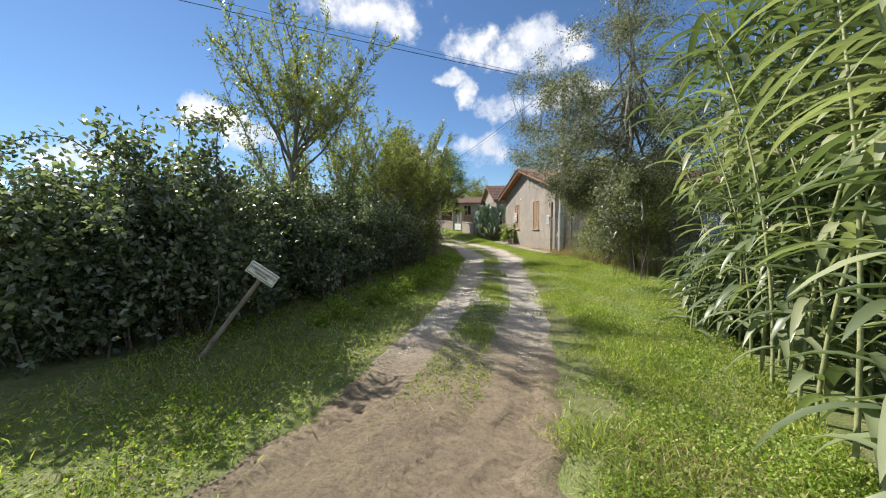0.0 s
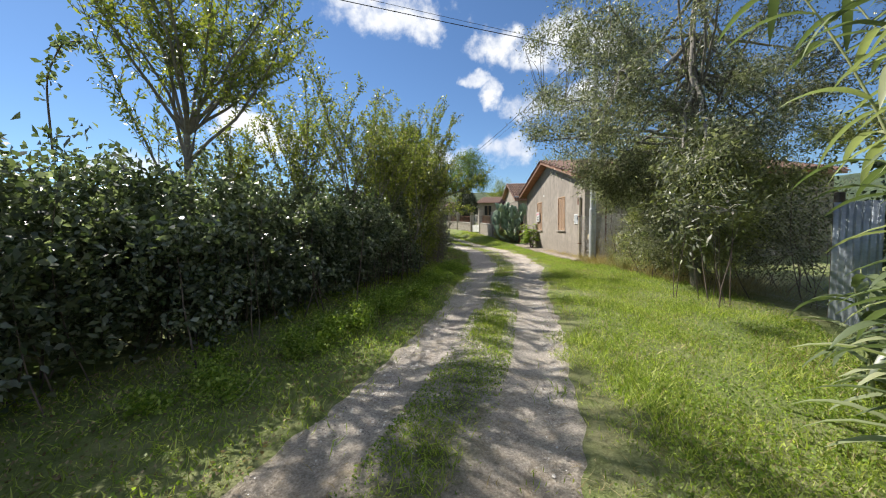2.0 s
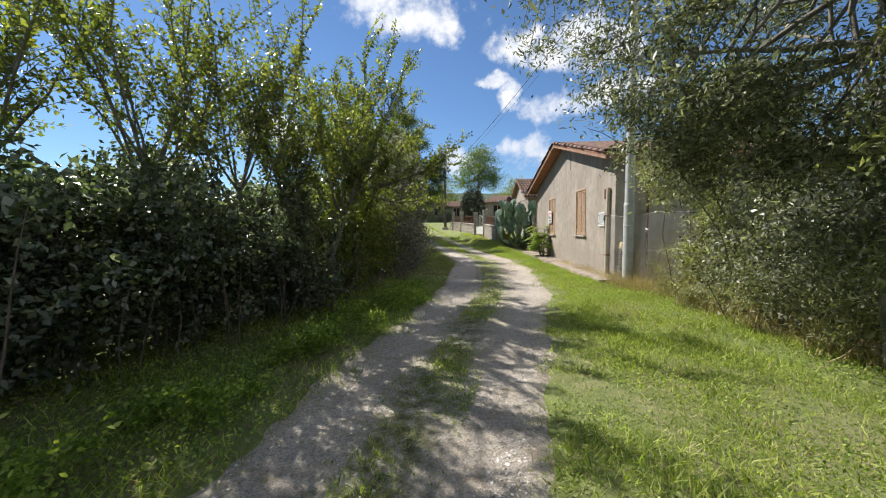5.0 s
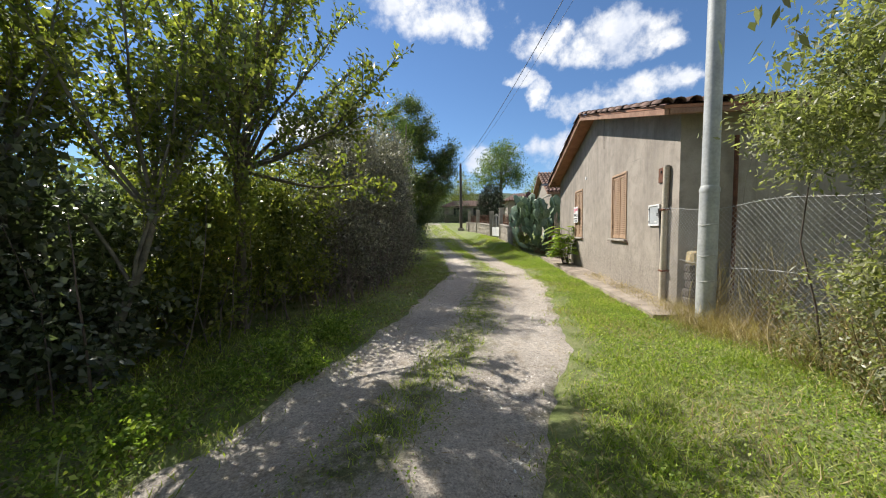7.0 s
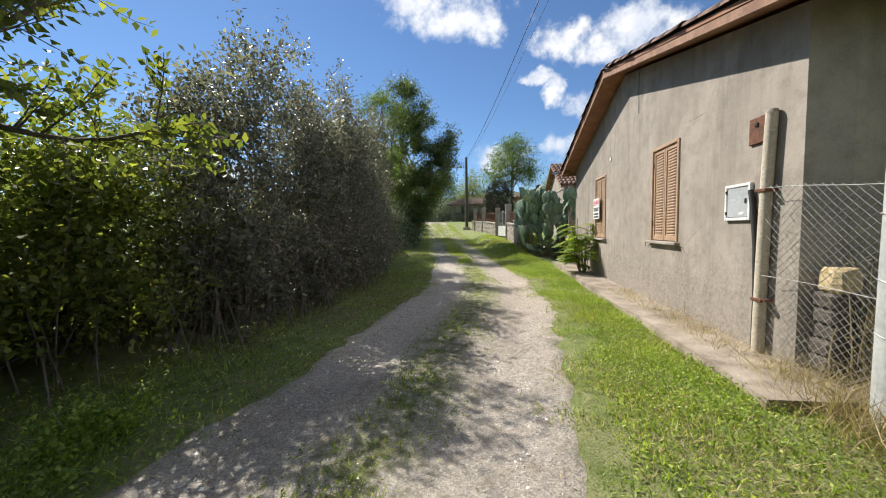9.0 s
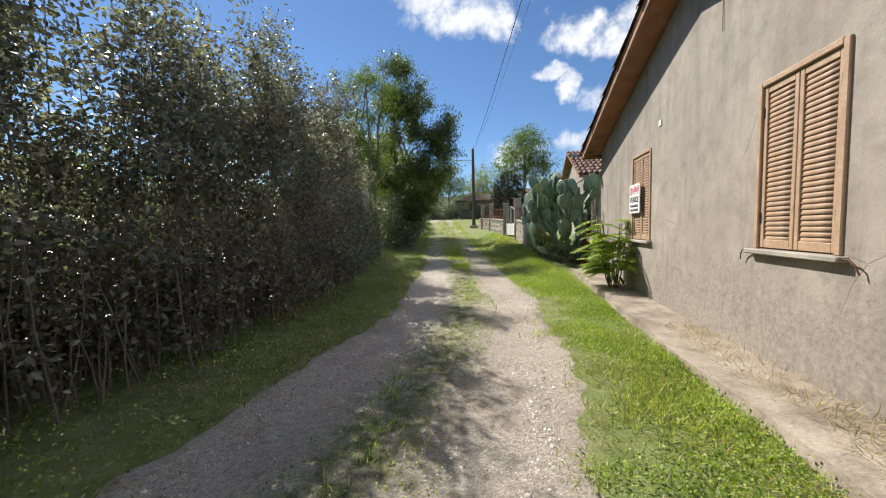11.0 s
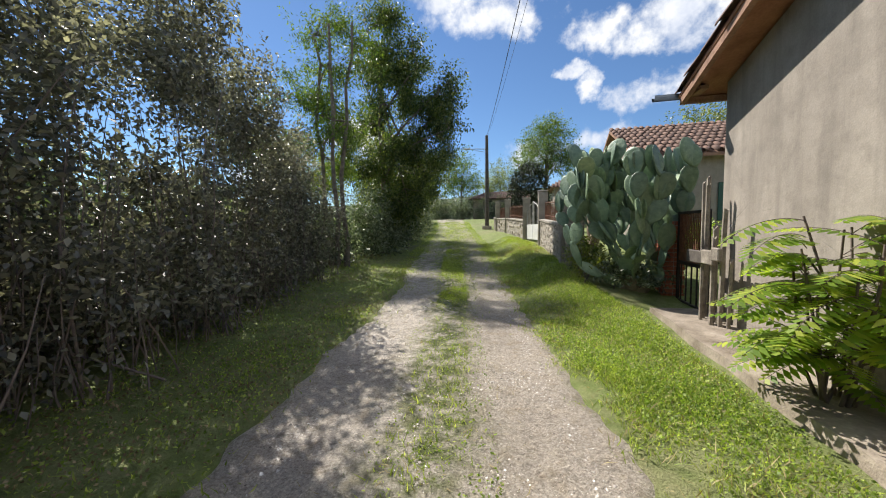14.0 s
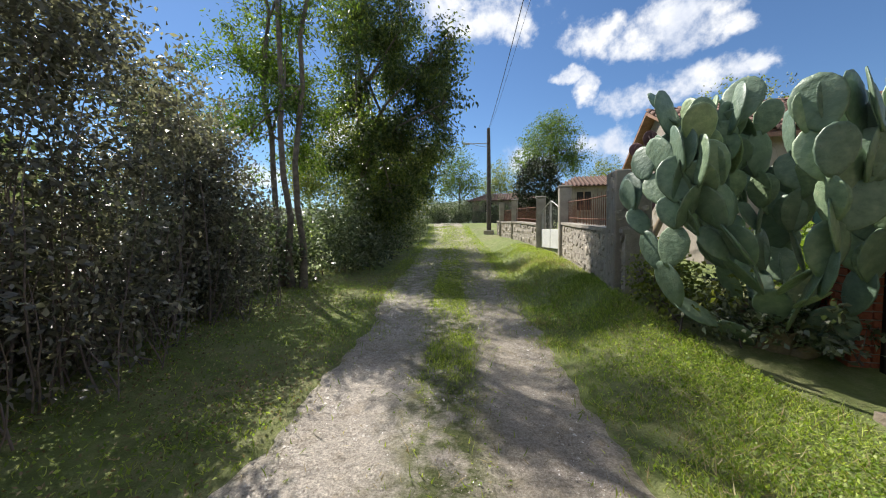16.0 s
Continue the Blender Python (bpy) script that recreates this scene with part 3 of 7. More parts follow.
# ---- the lie of the land ----
ROAD_L = np.array([(-0.9, -6), (-0.6, 2), (-0.15, 4.4), (0.65, 6), (1.4, 8.3), (1.95, 10.7), (2.65, 15), (2.95, 16.4), (3.0, 18), (3.2, 21.6), (2.7, 24.8), (2.3, 27.4), (1.6, 29.5), (0.4, 35.6), (-1.3, 44), (-4.5, 56)])
ROAD_R = np.array([(1.6, -6), (1.8, 2), (2.0, 4.2), (2.45, 5.5), (3.3, 8.2), (3.75, 9.9), (4.4, 12.4), (5.2, 15.4), (5.55, 17.7), (5.65, 20), (5.68, 21.9), (5.42, 23.4), (5.05, 25.1), (4.55, 28), (2.95, 35.7), (0.9, 44), (-2.0, 56)])


def road_left(y):
    return np.interp(y, ROAD_L[:, 1], ROAD_L[:, 0])


def road_right(y):
    return np.interp(y, ROAD_R[:, 1], ROAD_R[:, 0])


def step(a, b, x):
    t = np.clip((x - a) / (b - a), 0, 1)
    return t * t * (3 - 2 * t)


def land(x, y):
    """Height of the ground: level at first, then rising, with a bank at the garden wall and a low shoulder under the hedge."""
    x, y = np.asarray(x, float), np.asarray(y, float)
    z = 0.0022 * np.clip(y - 20, 0, 30) ** 2 + 0.01 * np.clip(y - 50, 0, 400)
    side = x - road_right(y)
    z = z + 0.30 * step(25.5, 28.5, y) * (1 - step(36, 44, y)) * step(0.2, 1.1, side)
    z = z + 0.10 * step(0.8, 2.0, road_left(y) - x)
    far = np.hypot(x, y - 20)
    z = z + 0.5 * step(20, 60, far) * np.sin(x * 0.05) * np.cos(y * 0.04)
    return z + 0.018 * np.sin(x * 2.3 + 1.1 * np.sin(y * 1.7)) * np.cos(y * 1.9)


def build_ground():
    xs = np.unique(np.concatenate([np.linspace(-5, 12, 140), np.array([-400, -250, -160, -100, -60, -40, -28, -20, -15, -12, -10, -8, -7, -6, 13, 14, 16, 18, 21, 25, 30, 40, 60, 100, 160, 250, 400])]))
    ys = np.unique(np.concatenate([np.linspace(-4, 50, 320), np.array([-400, -200, -100, -60, -35, -20, -12, -8, 52, 54, 57, 60, 65, 70, 80, 95, 120, 160, 220, 300, 400])]))
    X, Y = np.meshgrid(xs, ys)
    Z = land(X, Y)
    inside = np.minimum(step(0.0, 0.35, X - road_left(Y)), step(0.0, 0.35, road_right(Y) - X)) * (Y < 57) * (Y > -6)
    Z = Z - 0.07 * inside
    n, m = X.shape
    i, j = np.meshgrid(np.arange(n - 1), np.arange(m - 1), indexing="ij")
    f = np.stack([i * m + j, i * m + j + 1, (i + 1) * m + j + 1, (i + 1) * m + j], -1).reshape(-1, 4)
    ob = part_np("ground", np.stack([X, Y, Z], -1).reshape(-1, 3), f, M["ground"], smooth=True)
    tagged(ob, "green and brown meadow soil with grass beside the lane", "ground", kind="structure")


def build_road():
    """The lane, laid a little proud of the soil, with ruts, a raised middle and ragged edges."""
    ys = np.concatenate([np.arange(-6, 32, 0.06), np.arange(32, 56, 0.25)])
    u = np.linspace(0, 1, 64)
    Y, U = np.meshgrid(ys, u, indexing="ij")
    wob = np.array([noise.noise(Vector((y * 0.9, 3.1, 0.0))) * 0.22 + noise.noise(Vector((y * 4.1, 1.1, 0.0))) * 0.12 for y in ys])
    wob2 = np.array([noise.noise(Vector((y * 0.9, 9.7, 0.0))) * 0.22 + noise.noise(Vector((y * 4.1, 5.1, 0.0))) * 0.12 for y in ys])
    L, R = (road_left(ys) - 0.12 + wob)[:, None], (road_right(ys) + 0.12 + wob2)[:, None]
    X = L + (R - L) * U
    width = R - L
    dl, dr = (X - L), (R - X)
    edge = np.minimum(step(0, 0.3, dl), step(0, 0.3, dr))
    rut = np.exp(-((U - 0.22) / 0.13) ** 2) + np.exp(-((U - 0.80) / 0.13) ** 2)
    fine = np.array([[noise.noise(Vector((x * 3, y * 3, 0.3))) for x in np.linspace(0, 3, 64)] for y in ys])
    Z = land(X, Y) - 0.055 + 0.075 * edge - 0.028 * rut * edge + 0.012 * fine
    # tyre lugs pressed into the soft earth where the lane begins
    track = np.zeros_like(Z)
    for uc in (0.10, 0.22, 0.62, 0.80):
        track = np.maximum(track, (np.abs(U - uc - 0.02 * np.sin(Y * 0.8)) < 0.045) * step(6.6, 5.6, Y))
    Z -= 0.016 * track
    n, m = X.shape
    i, j = np.meshgrid(np.arange(n - 1), np.arange(m - 1), indexing="ij")
    f = np.stack([i * m + j, i * m + j + 1, (i + 1) * m + j + 1, (i + 1) * m + j], -1).reshape(-1, 4)
    ob = part_np("road", np.stack([X, Y, Z], -1).reshape(-1, 3), f, M["road"], smooth=True)
    earth = 0.9 * step(7.5, 5.2, Y) + 0.25 * step(0.35, 0.7, U) * step(16, 20, Y)
    green = np.exp(-((U - 0.50) / 0.10) ** 2) * step(4.6, 7.0, Y) * 0.95 + (1 - edge) * 0.9
    green = green + 0.6 * step(25, 31, Y) + 0.4 * np.exp(-((U - 0.5) / 0.13) ** 2) * step(20, 24, Y)
    green = green + 0.25 * np.exp(-((U - 0.3) / 0.3) ** 2) * step(5.2, 4.2, Y)
    att = ob.data.color_attributes.new("zones", "FLOAT_COLOR", "POINT")
    cols = np.stack([np.clip(earth, 0, 1), np.clip(green, 0, 1), track, 1 + 0 * earth], -1)
    att.data.foreach_set("color", cols.astype(np.float32).ravel())
    tagged(ob, "pale gravel farm lane with two wheel tracks and grass between", "road", kind="structure")


build_ground()
build_road()


def build_hill():
    """Wooded hills all round, far off."""
    n, m = 220, 14
    a = np.linspace(0, 2 * np.pi, n)
    t = np.linspace(0, 1, m)
    A, T = np.meshgrid(a, t, indexing="ij")
    R = 210 + 170 * T
    h = np.array([[noise.noise(Vector((math.cos(q) * 2.2, math.sin(q) * 2.2, s * 0.6))) for s in t] for q in a])
    h2 = np.array([[noise.noise(Vector((math.cos(q) * 30, math.sin(q) * 30, s * 12))) for s in t] for q in a])
    ahead = np.exp(-((A - np.pi / 2 + 0.12) / 0.5) ** 2)
    Z = -3 + (26 + 14 * h + 14 * ahead) * np.sin(T * np.pi / 2) + h2 * 2.4
    X, Y = np.cos(A) * R, np.sin(A) * R + 20
    i, j = np.meshgrid(np.arange(n - 1), np.arange(m - 1), indexing="ij")
    f = np.stack([i * m + j, (i + 1) * m + j, (i + 1) * m + j + 1, i * m + j + 1], -1).reshape(-1, 4)
    ob = part_np("backdrop", np.stack([X, Y, Z], -1).reshape(-1, 3), f, M["hill"], smooth=True)
    tagged(ob, "low wooded hills in the distance", "hill", kind="structure")


build_hill()


# ---- houses ----
def prism(bm, poly, x0, x1):
    """Extrude a polygon of (y, z) from x0 to x1."""
    a = [bm.verts.new((x0, y, z)) for y, z in poly]
    b = [bm.verts.new((x1, y, z)) for y, z in poly]
    n = len(poly)
    bm.faces.new(a[::-1])
    bm.faces.new(b)
    for k in range(n):
        bm.faces.new((a[k], a[(k + 1) % n], b[(k + 1) % n], b[k]))
    bmesh.ops.recalc_face_normals(bm, faces=bm.faces[:])
    return bm


def barrel_tile():
    """One half-round clay tile, thick, tapered, lying along +y (downhill), 0.42 m long."""
    segs, ln, t = 6, 0.42, 0.014
    v, f = [], []
    for yy, rr in ((0.0, 0.072), (ln, 0.092)):
        for rad in (rr, rr - t):
            for k in range(segs + 1):
                a = math.pi * k / segs
                v.append((math.cos(a) * rad, yy, math.sin(a) * rad * 0.8))
    s = segs + 1
    for k in range(segs):
        f.append((k, k + 1, 2 * s + k + 1, 2 * s + k))
        f.append((s + k + 1, s + k, 3 * s + k, 3 * s + k + 1))
        f.append((2 * s + k, 2 * s + k + 1, 3 * s + k + 1, 3 * s + k))
        f.append((k + 1, k, s + k, s + k + 1))
    return mesh_from("tile", np.array(v), np.array(f), M["tile"], True)


TILE = barrel_tile()


def put_tile(parent, x, y, z, downhill, pitch, jitter):
    """downhill: +1 or -1 along y."""
    ob = new("tile", TILE)
    ob.parent = parent
    rz = (0 if downhill > 0 else 180) + jitter.uniform(-3, 3)
    ob.matrix_basis = pose(x + jitter.uniform(-0.008, 0.008), y, z + jitter.uniform(-0.006, 0.006)) @ pose(0, 0, 0, 0, 0, rz) @ pose(0, 0, 0, -math.degrees(math.atan(pitch)), jitter.uniform(-3, 3), 0)


def tile_sheet(x0, x1, ya, za, yb, zb, rows):
    """Joined half-round tiling on a slope from ya (ridge) to yb (eave)."""
    nx = int((x1 - x0) / 0.035)
    xs = np.linspace(x0, x1, nx)
    t = np.linspace(0, 1, rows * 3 + 1)
    prof = 0.055 * np.abs(np.sin(xs * np.pi / 0.2))
    T, X = np.meshgrid(t, xs, indexing="ij")
    lap = 0.03 * ((T * rows) % 1.0)
    Z = za + (zb - za) * T + prof[None, :] + lap
    Y = ya + (yb - ya) * T
    n, m = X.shape
    i, j = np.meshgrid(np.arange(n - 1), np.arange(m - 1), indexing="ij")
    f = np.stack([i * m + j, i * m + j + 1, (i + 1) * m + j + 1, (i + 1) * m + j], -1).reshape(-1, 4)
    return np.stack([X, Y, Z], -1).reshape(-1, 3), f


FACE_X = 7.24
GABLE = (17.35, 21.47, 25.60, 3.05, 4.22)   # near corner, peak, far corner, eave height, peak height
OPEN = [(19.31, 20.12, 1.06, 2.48), (22.54, 23.36, 1.02, 2.47)]


def gable_top(y):
    a, p, b, e, h = GABLE
    return h - (h - e) * abs(y - p) / (p - a)


def build_farmhouse():
    e = thing("house", (FACE_X, 21.47, 0), "single-storey farmhouse with stained beige render and tiled gable roof", "house")
    inv = Matrix.Translation((-FACE_X, -21.47, 0))
    a, pk, b, ez, hz = GABLE

    def add(name, bm, mat, label="", smooth=False):
        bmesh.ops.transform(bm, matrix=inv, verts=bm.verts[:])
        return part(name, bm, mat, e, label, smooth)

    bm = bmesh.new()
    cuts = sorted({a, pk, b, *[v for o in OPEN for v in o[:2]]})
    for y0, y1 in zip(cuts, cuts[1:]):
        hole = [o for o in OPEN if o[0] <= y0 and y1 <= o[1]]
        spans = [(-0.2, hole[0][2]), (hole[0][3], None)] if hole else [(-0.2, None)]
        for z0, z1 in spans:
            t0, t1 = (z1, z1) if z1 else (gable_top(y0), gable_top(y1))
            prism(bm, [(y0, z0), (y1, z0), (y1, t1), (y0, t0)], FACE_X, FACE_X + 0.35)
    bmesh.ops.remove_doubles(bm, verts=bm.verts[:], dist=0.0005)
    add("front_wall", bm, M["plaster"], "stained beige render, cracked and flaking at the foot")
    add("side_wall", bm_box((FACE_X + 0.35, a, -0.2), (16.0, a + 0.35, ez - 0.02)), M["plaster_grey"])
    add("side_wall", bm_box((FACE_X + 0.35, b - 0.35, -0.2), (16.0, b, ez - 0.02)), M["plaster_grey"])
    bm = prism(bmesh.new(), [(a, -0.2), (b, -0.2), (b, ez), (pk, hz), (a, ez)], 16.0, 16.3)
    add("back_wall", bm, M["plaster_grey"])
    # roof: one sloping slab a side, soffit under the overhang, verge beam on the gable
    oy, ox = 0.33, 0.40
    s = (hz - ez) / (pk - a)
    for sign, edge in ((-1, a - oy), (1, b + oy)):
        zt = hz + 0.10
        ze = zt - s * abs(edge - pk)
        bm = prism(bmesh.new(), [(pk, zt), (edge, ze), (edge, ze - 0.045), (pk, zt - 0.045)], FACE_X - ox, 16.5)
        add("roof", bm, M["soffit"], "terracotta roof boards under the tiles")
        bm = prism(bmesh.new(), [(pk, zt - 0.048), (edge - sign * 0.02, ze - 0.048), (edge - sign * 0.02, ze - 0.135), (pk, zt - 0.135)], FACE_X - ox + 0.01, FACE_X - ox + 0.07)
        add("verge_beam", bm, M["beam"], "brown painted verge beam")
        v, f = tile_sheet(FACE_X - ox - 0.03 + 0.2, 16.5, pk, zt + 0.01, edge - sign * 0.05, ze + 0.012, 12)
        sheet = part_np("tiling", v - np.array([FACE_X, 21.47, 0]), f, M["tile"], e, smooth=True)
        tagged(sheet, kind="stuff")
        jit = random.Random(5 + sign)
        ln = abs(edge - pk)
        for k in range(12):
            y0 = pk + sign * (0.02 + k * (ln / 12))
            put_tile(e, -ox + 0.03, y0 - 21.47, zt - s * abs(y0 - pk) + 0.02, sign, s, jit)
        for k in range(44):
            put_tile(e, -ox + 0.2 + k * 0.2, edge - sign * 0.36 - 21.47, ze + s * 0.36 + 0.03, sign, s, jit)
        bm = bm_box((FACE_X - ox + 0.08, min(edge, edge - sign * 0.05), ze - 0.13), (16.4, max(edge, edge - sign * 0.05), ze - 0.05), 0.006)
        add("eave_board", bm, M["beam"])
    # half-round gutter that pokes out past the far verge
    gb = bmesh.new()
    gy, gzz = b + 0.40, 3.02
    for k in range(9):
        t = math.pi * k / 8
        for x in (6.56, 12.0):
            gb.verts.new((x, gy - math.cos(t) * 0.065, gzz + 0.06 - math.sin(t) * 0.065))
    gb.verts.ensure_lookup_table()
    for k in range(8):
        gb.faces.new((gb.verts[2 * k], gb.verts[2 * k + 1], gb.verts[2 * k + 3], gb.verts[2 * k + 2]))
    bmesh.ops.solidify(gb, geom=gb.faces[:], thickness=0.006)
    add("gutter", gb, M["zinc"], "grey zinc gutter end", True)
    add("gutter_bracket", bm_box((6.95, b + 0.0, 3.0), (7.05, b + 0.42, 3.05), 0.006), M["beam"])
    return e


build_farmhouse()


def build_window(n, y0, y1, z0, z1, label):
    w = thing("window_%d" % n, (FACE_X, (y0 + y1) / 2, z0), label, "window", kind="structure")
    hw, h = (y1 - y0) / 2, z1 - z0
    for nm, lo, hi in (("frame_jamb", (-0.02, -hw - 0.015, 0), (0.10, -hw + 0.035, h)), ("frame_jamb", (-0.02, hw - 0.035, 0), (0.10, hw + 0.015, h)), ("frame_head", (-0.02, -hw + 0.035, h - 0.04), (0.10, hw - 0.035, h + 0.01))):
        part(nm, bm_box(lo, hi, 0.006), M["shutter"], w)
    part("window_sill", bm_box((-0.07, -hw - 0.06, -0.045), (0.12, hw + 0.06, -0.002), 0.008), M["concrete"], w)
    # black backing sheet: the room's shade is put into its colour
    part("dark_backing", bm_box((0.16, -hw, 0), (0.18, hw, h)), M["darkness"], w, "near-black sheet standing in for the unlit room behind the shutters")
    slat = mesh_from("slat", np.array([(-0.022, -1, -0.012), (0.014, -1, 0.016), (0.018, -1, 0.010), (-0.018, -1, -0.018), (-0.022, 1, -0.012), (0.014, 1, 0.016), (0.018, 1, 0.010), (-0.018, 1, -0.018)]) * np.array([1, (hw / 2 - 0.052), 1]),
                     np.array([(0, 1, 5, 4), (1, 2, 6, 5), (2, 3, 7, 6), (3, 0, 4, 7), (0, 3, 2, 1), (4, 5, 6, 7)]), M["shutter"])
    for sgn in (-1, 1):
        cy = sgn * (hw - 0.035) / 2
        wd = (hw - 0.035) / 2 - 0.004
        bm = bmesh.new()
        for y in (-wd, wd - 0.04):
            box(bm, (-0.012, y, 0.01), (0.03, y + 0.04, h - 0.045), 0.004)
        for z, t in ((0.01, 0.07), (h - 0.10, 0.055)):
            box(bm, (-0.010, -wd + 0.04, z), (0.028, wd - 0.04, z + t), 0.004)
        sh = part("shutter", bm, M["shutter"], w, "closed brown louvred shutter")
        sh.location = (0.012, cy, 0)
        count = 30
        for k in range(count):
            s = new("slat", slat)
            s.parent = sh
            s.location = (0.006, 0, 0.10 + (h - 0.22) * k / (count - 1))
            s.rotation_euler = (0, radians(-38), 0)
        for z in (0.22, h - 0.3):
            hb = part("hinge", bm_box((-0.02, -0.012, z), (0.0, 0.012, z + 0.09), 0.003), M["black_iron"], sh)
            hb.location = (0, sgn * wd, 0)
    return w


build_window(1, *OPEN[0], "closed brown louvred shutters in the beige farmhouse wall")
build_window(2, *OPEN[1], "closed brown louvred shutters with an estate sign, beside a young sumac")


def text_mesh(body, size, depth=0.0015):
    cu = bpy.data.curves.new("writing", "FONT")
    cu.body, cu.size, cu.align_x, cu.align_y, cu.extrude = body, size, "CENTER", "CENTER", depth
    tmp = bpy.data.objects.new("writing", cu)
    scene.collection.objects.link(tmp)
    me = bpy.data.meshes.new_from_object(tmp.evaluated_get(bpy.context.evaluated_depsgraph_get()))
    bpy.data.objects.remove(tmp)
    return me


def writing(name, body, size, mat, parent, m, stretch=1.0):
    me = text_mesh(body, size)
    me.materials.clear()
    me.materials.append(mat)
    ob = new(name, me)
    ob.parent = parent
    ob.matrix_basis = m @ Matrix.Diagonal((stretch, 1, 1, 1))
    return ob


def build_sale_sign():
    """Faces -x; letters read from far to near."""
    e = thing("sale_sign", (7.195, 23.12, 1.725), "white estate-agent board reading VENDE, hung on the closed shutter", "sign")
    part("board", bm_box((-0.008, -0.25, -0.25), (0.008, 0.25, 0.25), 0.003), M["white_paint"], e)
    face = Matrix.Translation((-0.0105, 0, 0)) @ pose(0, 0, 0, 90, 0, -90)
    writing("word", "VENDE", 0.135, M["ink"], e, face @ Matrix.Translation((0, -0.02, 0)), 1.0)
    part("emblem", bm_box((-0.0105, 0.13, 0.07), (-0.0085, 0.21, 0.20), 0.004), M["pink"], e, "faded red emblem")
    for k, (y0, y1, h) in enumerate(((0.02, 0.115, 0.07), (-0.06, 0.01, 0.1), (-0.13, -0.07, 0.07), (-0.21, -0.14, 0.1))):
        part("emblem", bm_box((-0.0105, y0, 0.115), (-0.0085, y1, 0.115 + h), 0.003), M["pink"], e)
    part("line", bm_box((-0.0105, -0.2, 0.085), (-0.0085, 0.11, 0.098)), M["grey_print"], e)
    writing("word", "Tel.0566.845696", 0.058, M["ink"], e, face @ Matrix.Translation((0, -0.125, 0)), 0.95)
    writing("word", "Cell.333.6450613", 0.058, M["ink"], e, face @ Matrix.Translation((0, -0.195, 0)), 0.95)
    for y in (-0.235, 0.235):
        for z in (-0.235, 0.235):
            bm = bmesh.new()
            bmesh.ops.create_cone(bm, cap_ends=True, segments=8, radius1=0.008, radius2=0.006, depth=0.006, matrix=pose(-0.011, y, z, 0, 90, 0))
            part("screw", bm, M["metal_grey"], e)


build_sale_sign()


def build_wall_fittings():
    e = thing("meter_box", (FACE_X, 18.09, 1.33), "white-framed grey utility meter box set on the wall", "meter box")
    for lo, hi in (((-0.03, -0.19, 0), (0, -0.16, 0.37)), ((-0.03, 0.16, 0), (0, 0.19, 0.37)), ((-0.03, -0.16, 0), (0, 0.16, 0.03)), ((-0.03, -0.16, 0.34), (0, 0.16, 0.37))):
        part("frame", bm_box(lo, hi, 0.004), M["white_paint"], e)
    door = part("door", bm_box((-0.022, -0.155, 0.035), (0, 0.155, 0.335), 0.004), M["grey_panel"], e)
    part("latch", bm_box((-0.032, -0.135, 0.17), (-0.022, -0.115, 0.22), 0.003), M["black"], door)
    part("plate", bm_box((-0.025, -0.10, 0.06), (-0.022, -0.03, 0.085)), M["white_paint"], door)
    for z in (0.06, 0.28):
        part("hinge", bm_box((-0.034, 0.155, z), (-0.022, 0.175, z + 0.035), 0.003), M["black"], door)
    e = thing("junction_box", (FACE_X, 17.85, 2.05), "rusty square junction box cover on the wall", "junction box")
    part("cover", bm_box((-0.022, -0.11, 0), (0, 0.11, 0.25), 0.006), M["rust"], e)
    part("knob", bm_box((-0.035, -0.02, 0.16), (-0.022, 0.02, 0.2), 0.006), M["black_iron"], e)
    e = thing("drainpipe", (FACE_X - 0.05, 17.66, 0.08), "pale concrete-coated pipe standing against the wall", "pipe")
    v, f = tube_arrays([(0, 0.03, 0), (0, 0.02, 0.8), (0.0, 0, 1.6), (0.0, -0.03, 2.2)], [0.05, 0.048, 0.046, 0.046], 12)
    part_np("pipe", v, f, M["pipe"], e, smooth=True)
    bm = bmesh.new()
    bmesh.ops.create_cone(bm, cap_ends=True, segments=12, radius1=0.047, radius2=0.04, depth=0.03, matrix=pose(0, -0.031, 2.205))
    part("cap", bm, M["concrete"], e)
    for z in (0.5, 1.5):
        part("clamp", bm_box((-0.056, -0.062, z), (0.05, 0.068, z + 0.03), 0.004), M["rust"], e)
    e = thing("cable_conduit", (FACE_X - 0.03, 17.83, 0.08), "black ribbed cable conduit running down from the meter box", "cable")
    v, f = tube_arrays([(0, -0.05, 0), (-0.01, -0.07, 0.5), (0, -0.03, 1.0), (0, 0.02, 1.35), (0.0, 0.06, 1.54)], [0.024] * 5, 8)
    part_np("conduit", v, f, M["black"], e, smooth=True)
    e = thing("wall_plaque", (FACE_X, 22.22, 2.755), "small pale tile fixed to the wall", "plaque")
    part("tile", bm_box((-0.015, -0.045, -0.045), (0, 0.045, 0.045), 0.004), M["white_paint"], e)
    # shutter stays
    for y0, flip in ((20.16, 1), (19.26, -1), (22.5, -1)):
        e = thing("shutter_stay", (FACE_X, y0, 1.04), "rusty iron shutter stay on the wall", "shutter stay", "iron stays beside the windows")
        v, f = tube_arrays([(0.01, 0, 0), (-0.035, 0.01 * flip, 0.0), (-0.045, 0.06 * flip, 0.005), (-0.04, 0.10 * flip, -0.03), (-0.03, 0.12 * flip, -0.09)], [0.006] * 5, 5)
        part_np("bar", v, f, M["rust"], e, smooth=True)
    e = thing("hanging_wire", (FACE_X - 0.01, 20.72, 3.25), "thin wire hanging from the verge", "wire")
    v, f = tube_arrays([(0, 0, 0.72), (0, 0.01, 0.4), (0, 0, 0)], [0.004] * 3, 4)
    part_np("wire", v, f, M["black"], e)


build_wall_fittings()


